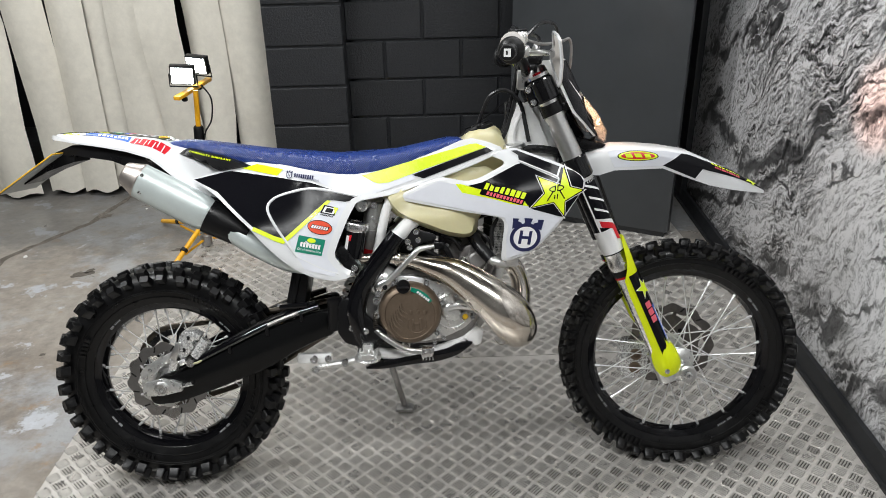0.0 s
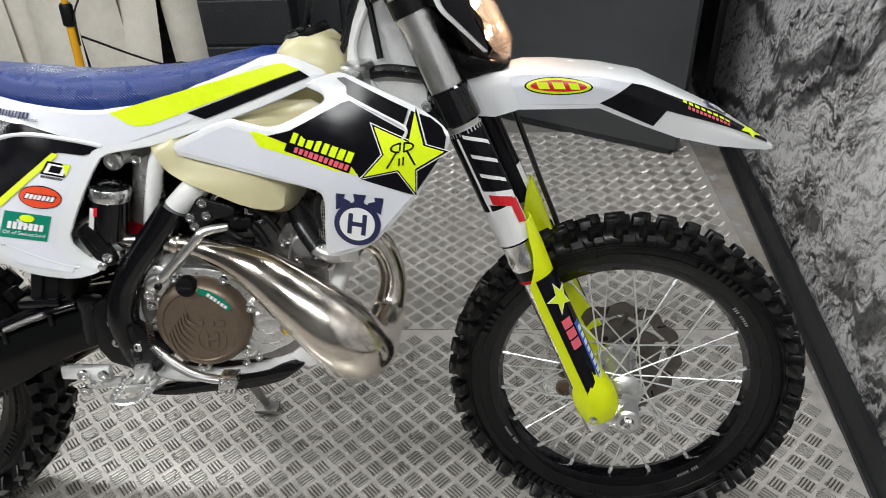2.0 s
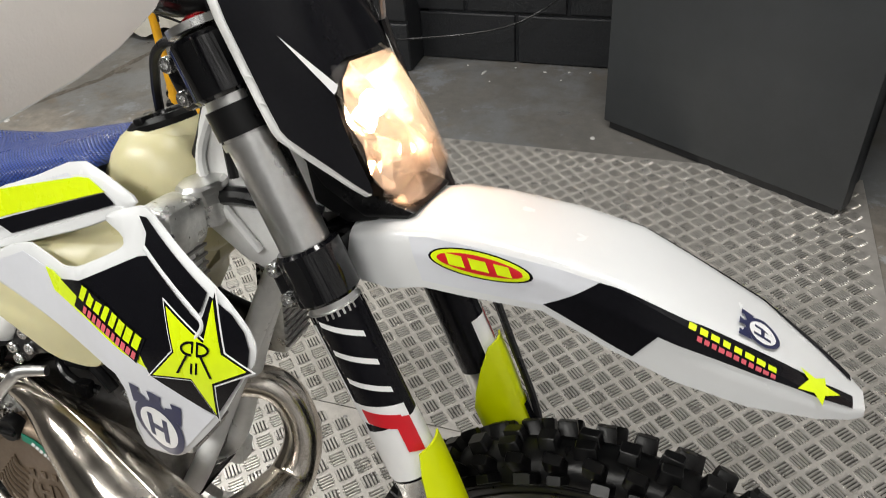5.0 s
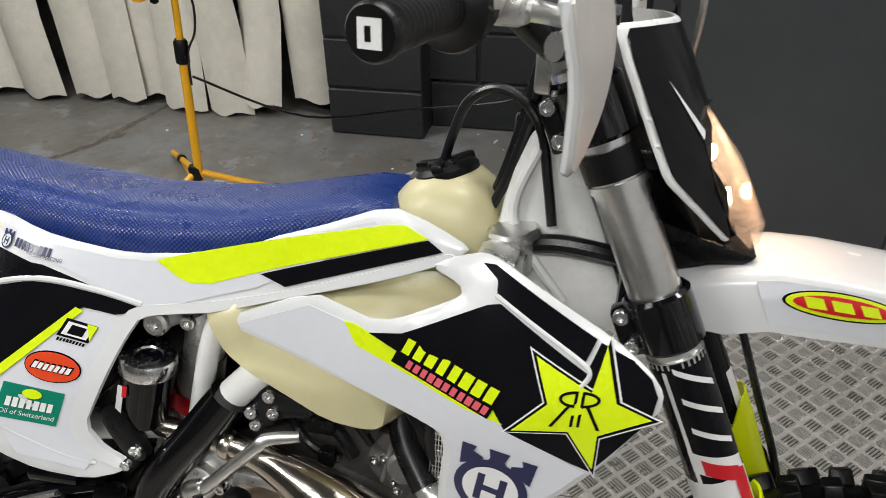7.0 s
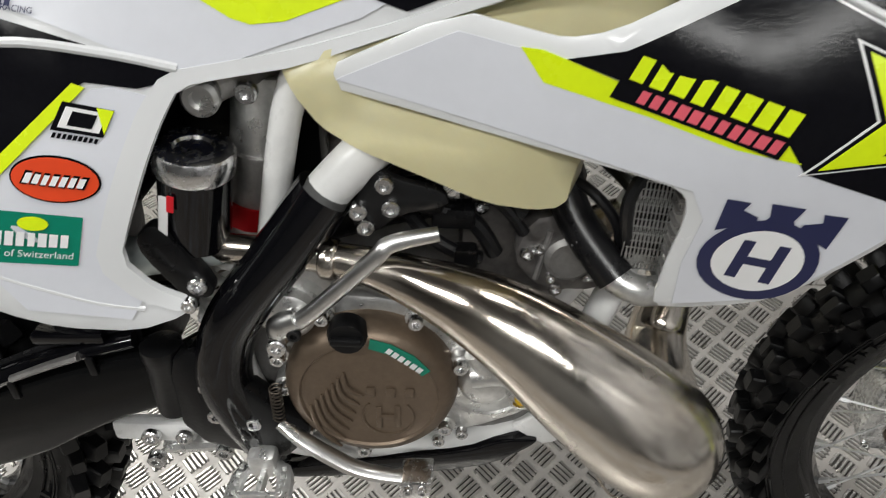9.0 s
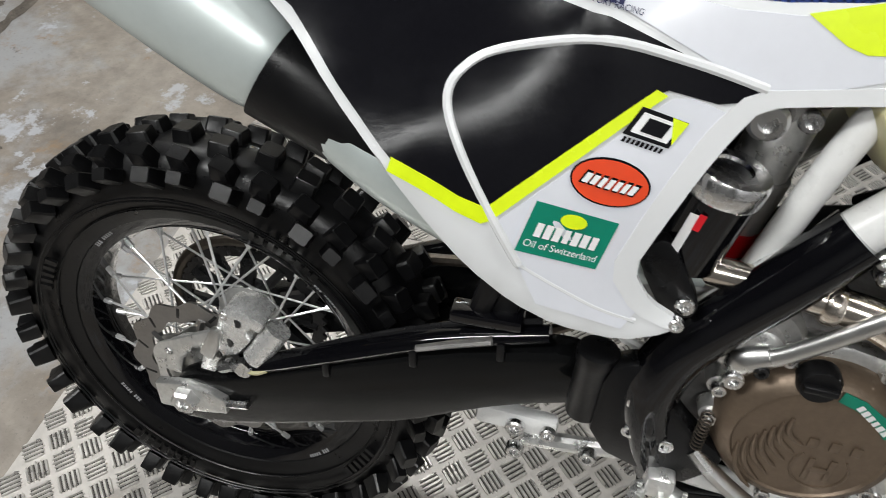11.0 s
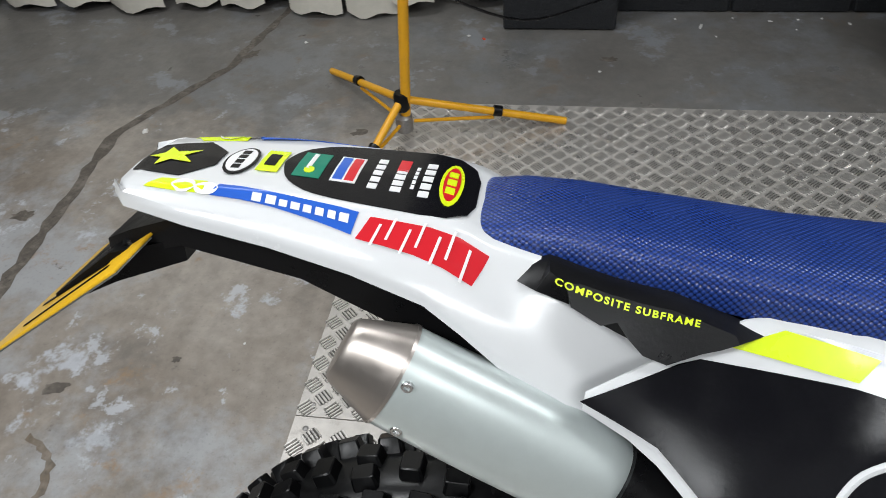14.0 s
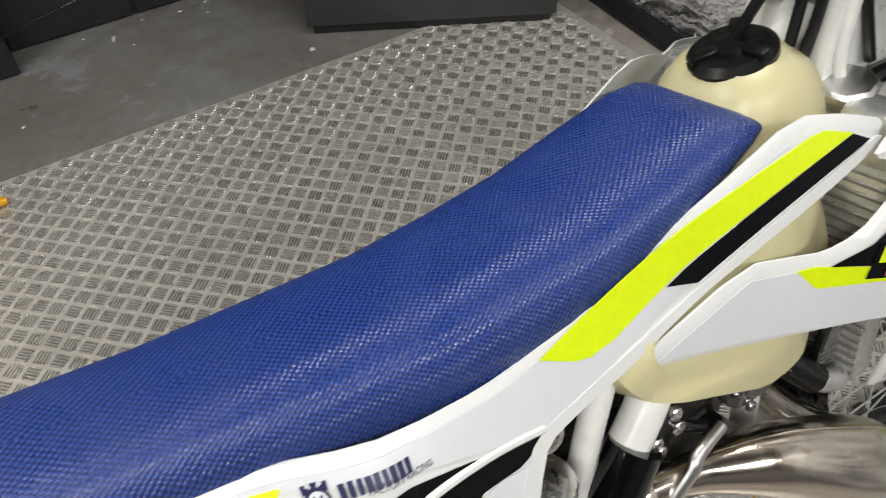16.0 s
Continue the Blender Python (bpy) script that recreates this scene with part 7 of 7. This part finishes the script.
for s in (-1, 1):
    peg = mpart("footpeg", box((.583, s * .135, .405), (.03, .04, .03), .005), "alu", "serrated steel footpeg")
    ringp = [(.565, s * .15), (.605, s * .15), (.612, s * .2), (.606, s * .225), (.585, s * .235), (.566, s * .225), (.56, s * .2)]
    moved(peg, -.004, 0, .02)
    part("peg_frame", tube([(x, y, .398) for x, y in ringp], .0045, 8, 4, closed=True, flat=2.0), "alu", peg)
    part("peg_bar", box((.586, s * .185, .396), (.045, .006, .016), .001), "alu", peg)
    part("peg_bar", box((.586, s * .168, .396), (.006, .03, .016), .001), "alu", peg)
    for k in range(7):
        for x in (.563, .609):
            part("peg_tooth", box((x, s * (.155 + .0105 * k), .408), (.005, .005, .006), .001), "alu", peg)
    part("peg_bracket", prism([(.545, .41), (.56, .435), (.60, .44), (.605, .40), (.58, .385)], s * .10, s * .122, .003), "white_frame", peg)
    bolt(.553, -.123, .42, .009, peg, .006, side=-s)
link = mpart("shock_linkage", box((.42, -.055, .37), (.10, .02, .03), .006), "white_frame", "white shock linkage arm")
bolt(.42, -.068, .37, .012, link, .008)
bolt(.46, -.068, .372, .010, link, .008)
mpart("linkage_rod", tube([(.43, -.06, .345), (.50, -.06, .355), (.57, -.065, .375)], .011, 10), "alu", "silver linkage rod")
for bx, bz in ((.425, .343), (.51, .362), (.555, .395)):
    bolt(bx, -.075, bz, .011, link, .012)
st = mpart("side_stand", tube([(.60, .12, .40), (.63, .18, .27), (.672, .283, .082)], [.013, .011, .010], 12), "alu_dark", "steel side stand holding the motorcycle up")
foot = Matrix.Translation((.674, .284, .068)) @ Matrix.Rotation(radians(11.5), 4, "X")
part("stand_foot", box((0, 0, 0), (.06, .04, .012), .004, foot), "alu_dark", st)

# -- cooling --
for s in (-1, 1):
    rad = mpart("radiator", box((.975, s * .115, .79), (.035, .075, .27), .006, None), "alu", "aluminium radiator behind the shroud")
    for k in range(22):
        part("radiator_fin", box((.975, s * .115, .67 + .0115 * k), (.042, .07, .003)), "alu_dark", rad)
    part("radiator_tank", box((.978, s * .11, .945), (.05, .07, .06), .014), "alu", rad)
    part("radiator_outlet", tube([(.965, s * .13, .66), (.94, s * .14, .665), (.915, s * .13, .675), (.89, s * .11, .70)], [.014, .0135, .014, .014], 14), "alu", rad)
    part("radiator_hose", tube([(.92, s * .132, .672), (.885, s * .10, .71), (.86, s * .06, .76)], .0175, 12), "hose", rad)
    core = part("radiator_guard", panel([(.922, .70), (.985, .672), (.99, .78), (.925, .79)], lambda x, z: -.128, .004, 0, .03, .002, 0, s), "black", rad, "dark radiator core behind a silver mesh")
    mesh = bmesh.new()
    for k in range(19):
        x = .924 + .0034 * k
        for q in range(2):
            tube([(x + (.003 if q else -.003), s * -.1285, .68), (x + (-.003 if q else .003), s * -.1285, .788)], .0006, 4, 1, bm=mesh)
    for k in range(15):
        tube([(.924, s * -.129, .682 + .0072 * k), (.986, s * -.129, .676 + .0072 * k)], .0006, 4, 1, bm=mesh)
    part("guard_mesh", mesh, "alu_brush", core)
cap = mpart("radiator_cap", lathe([(.022, 0), (.022, .012), (.03, .015), (.031, .022), (.027, .026), (.012, .028)], along((.991, -.061, .958), (.985, -.065, .992)), 8), "alu_brush", "silver radiator cap")
part("cap_neck", rod((.992, -.06, .932), (.991, -.061, .96), .02, 16), "alu", cap)

# -- hoses and cables round the steering head --
for pts, r, lab in (([(.893, 0, 1.035), (.905, -.015, 1.075), (.922, -.028, 1.112), (.952, -.036, 1.129), (.983, -.042, 1.118), (1.006, -.048, 1.087), (1.018, -.054, 1.037), (1.028, -.06, .989)], .0058, "black tank breather hose"),
                    ([(1.01, -.03, 1.2), (.995, -.03, 1.12), (.972, -.03, 1.03), (.94, -.03, .96)], .0058, "black control cable"),
                    ([(1.0, -.01, 1.2), (.985, -.012, 1.11), (.962, -.015, 1.02), (.93, -.02, .95)], .0058, "black control cable"),
                    ([(1.0, -.055, .962), (1.04, -.062, .97), (1.09, -.06, .965), (1.13, -.05, .955)], .011, "black wiring loom"),
                    ([(1.03, .0, 1.2), (1.07, .02, 1.15), (1.1, .02, 1.05), (1.1, .02, .95)], .008, "black wiring loom")):
    mpart("hose", tube(pts, r, 10), "hose", lab)
mpart("clamp_bracket", box((.985, .03, 1.075), (.03, .04, .05), .008), "black", "black ignition module")
mpart("head_gap_cover", prism([(1.1, 1.07), (1.15, 1.05), (1.19, .99), (1.2, .96), (1.16, .95), (1.12, .97)], -.05, .05, .006), "black", "black lamp bracket")

# -- tail --
TX = [-.238, -.232, -.215, -.16, -.1, -.03, .03, .06, .08, .095, .11, .125, .14, .155, .17, .2]


def on_tail(x, u, d=0.0):
    """A place on the rear mudguard: along it, and across from -1 (right lower edge) to 1."""
    I = lambda xs, vs: float(np.interp(x, xs, vs))
    top = I([-.238, -.215, -.12, .03, .055, .075, .17, .2], [1.003, 1.010, 1.012, 1.0, .994, .982, .958, .952])
    tw = I([-.238, -.215, -.16, -.1, .05, .12, .17], [.03, .046, .054, .056, .062, .066, .06])
    low = I([-.238, -.214, -.136, -.05, .0, .03, .068, .104, .134, .17, .2], [.996, .994, .982, .969, .958, .948, .921, .89, .866, .848, .84])
    lw = I([-.238, -.215, -.16, -.1, 0, .08, .14, .17, .2], [.04, .06, .072, .082, .1, .114, .12, .108, .095])
    a = abs(u)
    y = np.interp(a, [0, .4, .5, .85, 1], [0, tw, tw + .006, lw, lw + .003])
    z = np.interp(a, [0, .4, .5, .85, 1], [top + .002, top, top - .005, low + .012, low])
    ny, nz = (0, 1) if a < .45 else (.8, .6)
    return Vector((I([-.238, -.195, -.1, .1, .2], [-.269, -.236, -.121, .078, .19]), math.copysign(1, u) * (y + ny * d), z + nz * d))


us = (-1, -.93, -.85, -.7, -.6, -.5, -.45, -.4, -.3, -.15, 0, .15, .3, .4, .45, .5, .6, .7, .85, .93, 1)
tail = mpart("rear_fender", thicken(loft([[on_tail(x, u) for u in us] for x in TX], closed=False), 0.004), "white", "white plastic rear mudguard with sponsor stickers", angle=40)

lip = [(.10, -.064, .966), (.07, -.06, .972), (.045, -.054, .978), (.026, -.045, .983), (.018, -.03, .988), (.016, 0, .991)]
part("seat_lip", tube(lip + [(x, -y, z) for x, y, z in lip[-2::-1]], .0045, 8, 6), "white", tail, "white moulded lip behind the seat")


def tail_decal(name, line, material, d, rnd=0, thick=0.0006):
    return part(name, panel(line, lambda x, u: 0.0, thick, 0, 0.02, 0, rnd, 1, None, lambda x, u, y: on_tail(x, u, d - y)), material, tail)


tail_decal("graphic_black", [(-.108, 0), (-.10, -.22), (-.07, -.36), (.062, -.41), (.062, .41), (-.07, .36), (-.10, .22)], "black_vinyl", 0.0012, 2, 0.0006)
tail_decal("graphic_black", [(-.23, -.22), (-.175, -.28), (-.155, -.1), (-.155, .1), (-.175, .28), (-.23, .22)], "black_vinyl", 0.0012)
shape("tail_star", star5(1.0, turn=180), lambda u, v: on_tail(-.195 + u * .026, v * .17, 0.002), "yellow", tail)
for s in (-1, 1):
    tail_decal("sticker_blue", [(-.14, s * .36), (-.028, s * .46), (-.032, s * .66), (-.145, s * .48)], "blue", 0.0012)
    word(8, .082, .08, lambda u, v, s=s: on_tail(-.075 + u, s * (.505 + .8 * (u) - v), 0.002), "white_vinyl", tail, 0, 0, 14)
    tail_decal("sticker_yellow", [(-.185, s * .33), (-.15, s * .33), (-.15, s * .47), (-.195, s * .45)], "yellow", 0.001)
    shape("sticker_figure", oval(1, 1, 16), lambda u, v, s=s: on_tail(-.165 + u * .009, s * (.40 + v * .07), 0.002), "white_vinyl", tail)
    shape("sticker_figure", oval(1, 1, 16), lambda u, v, s=s: on_tail(-.148 + u * .009, s * (.42 + v * .06), 0.002), "white_vinyl", tail)
    red = tail_decal("sticker_red", [(-.018, s * .49), (.078, s * .515), (.066, s * .68), (-.028, s * .68)], "red", 0.0012)
    for k in range(7):
        x = -.012 + .012 * k
        lo, hi = (.47, .635) if k % 2 else (.535, .70)
        tail_decal("sticker_gap", [(x + .002, s * lo), (x + .0042, s * lo), (x - .0025, s * hi), (x - .0047, s * hi)], "white_vinyl", 0.002)
def tail_patch(x, w, h, material, d, round_it=False, shift=0.0):
    if round_it:
        line = [(x + w / 2 * math.cos(g), shift + h / 2 * math.sin(g)) for g in np.linspace(0, 2 * math.pi, 19)[:-1]]
    else:
        line = [(x - w / 2, shift - h / 2), (x + w / 2, shift - h / 2), (x + w / 2, shift + h / 2), (x - w / 2, shift + h / 2)]
    return tail_decal("tail_sticker", line, material, d)


tail_patch(-.084, .024, .34, "green", .0018)
tail_patch(-.084, .009, .08, "yellow", .0024, True, -.08)
tail_patch(-.0855, .004, .22, "white_vinyl", .0024, False, .04)
tail_patch(-.052, .022, .34, "white_vinyl", .0018)
tail_patch(-.057, .008, .3, "blue", .0024)
tail_patch(-.047, .008, .3, "red", .0024)
for x, w, h in ((-.026, .008, .42), (.018, .009, .46), (.007, .003, .3)):
    for k in range(5):
        tail_patch(x, w, h / 5 * .7, "white_vinyl", .0018, False, (k - 2) * h / 5)
tail_patch(-.006, .010, .16, "red", .0018, False, .14)
for k in range(4):
    tail_patch(-.006, .009, .055, "white_vinyl", .0018, False, -.17 + .075 * k)
tail_patch(.039, .020, .52, "yellow", .0018, True)
tail_patch(.039, .014, .42, "red", .0024, True)
for k in range(3):
    tail_patch(.039, .008, .07, "yellow", .003, False, -.1 + .1 * k)
tail_patch(-.139, .024, .4, "black_vinyl", .0012, True, -.02)
tail_patch(-.139, .020, .34, "white_vinyl", .0018, True, -.02)
for k in range(4):
    tail_patch(-.139, .006, .05, "black_vinyl", .0024, False, -.125 + .07 * k)
tail_patch(-.116, .016, .3, "yellow", .0012)
tail_patch(-.116, .008, .16, "black_vinyl", .0018)
under = mpart("under_tail", loft([[(x, y, z) for y, z in ((-w, t), (w, t), (w, l), (-w, l))] for x, w, t, l in ((-.275, .03, .945, .925), (-.24, .045, .965, .94), (-.19, .055, .985, .958), (-.08, .07, .985, .943), (.02, .085, .95, .905), (.1, .09, .9, .845), (.16, .085, .85, .79), (.3, .06, .80, .71))]), "black", "black inner tail piece")
moved(under, -.022, 0, -.004)
part("plate_arm", loft([[(x, y, z) for y, z in ((-w, t), (w, t), (w, l), (-w, l))] for x, w, t, l in ((-.33, .05, .892, .878), (-.26, .055, .945, .915), (-.19, .05, .962, .94))]), "black", under)
PL = Matrix.Translation((-.317, -.012, .907)) @ pose(0, 0, 0, 0, 55, 0)
plate = mpart("number_plate", box((0, 0, 0), (.003, .2, .188), .001, PL), "plate", "yellow number plate with dark bars and a grey back")
part("plate_back", box((.0025, 0, 0), (.002, .192, .18), .0005, PL), "plate_back", plate, "plain grey back")
for k in range(6):
    part("plate_bar", box((-.0022, -.075 + .03 * k, 0.0), (.001, .0035 + .002 * (k % 2), .11), 0, PL @ pose(0, 0, 0, 8 if k % 2 else -6)), "black_vinyl", plate)
for y in (-.026, .026):
    part("plate_bolt", lathe([(.008, 0), (.008, .004), (.004, .007)], PL @ Matrix.Translation((-.0015, y, .06)) @ pose(0, 0, 0, 0, -90, 0), 10), "black", plate)
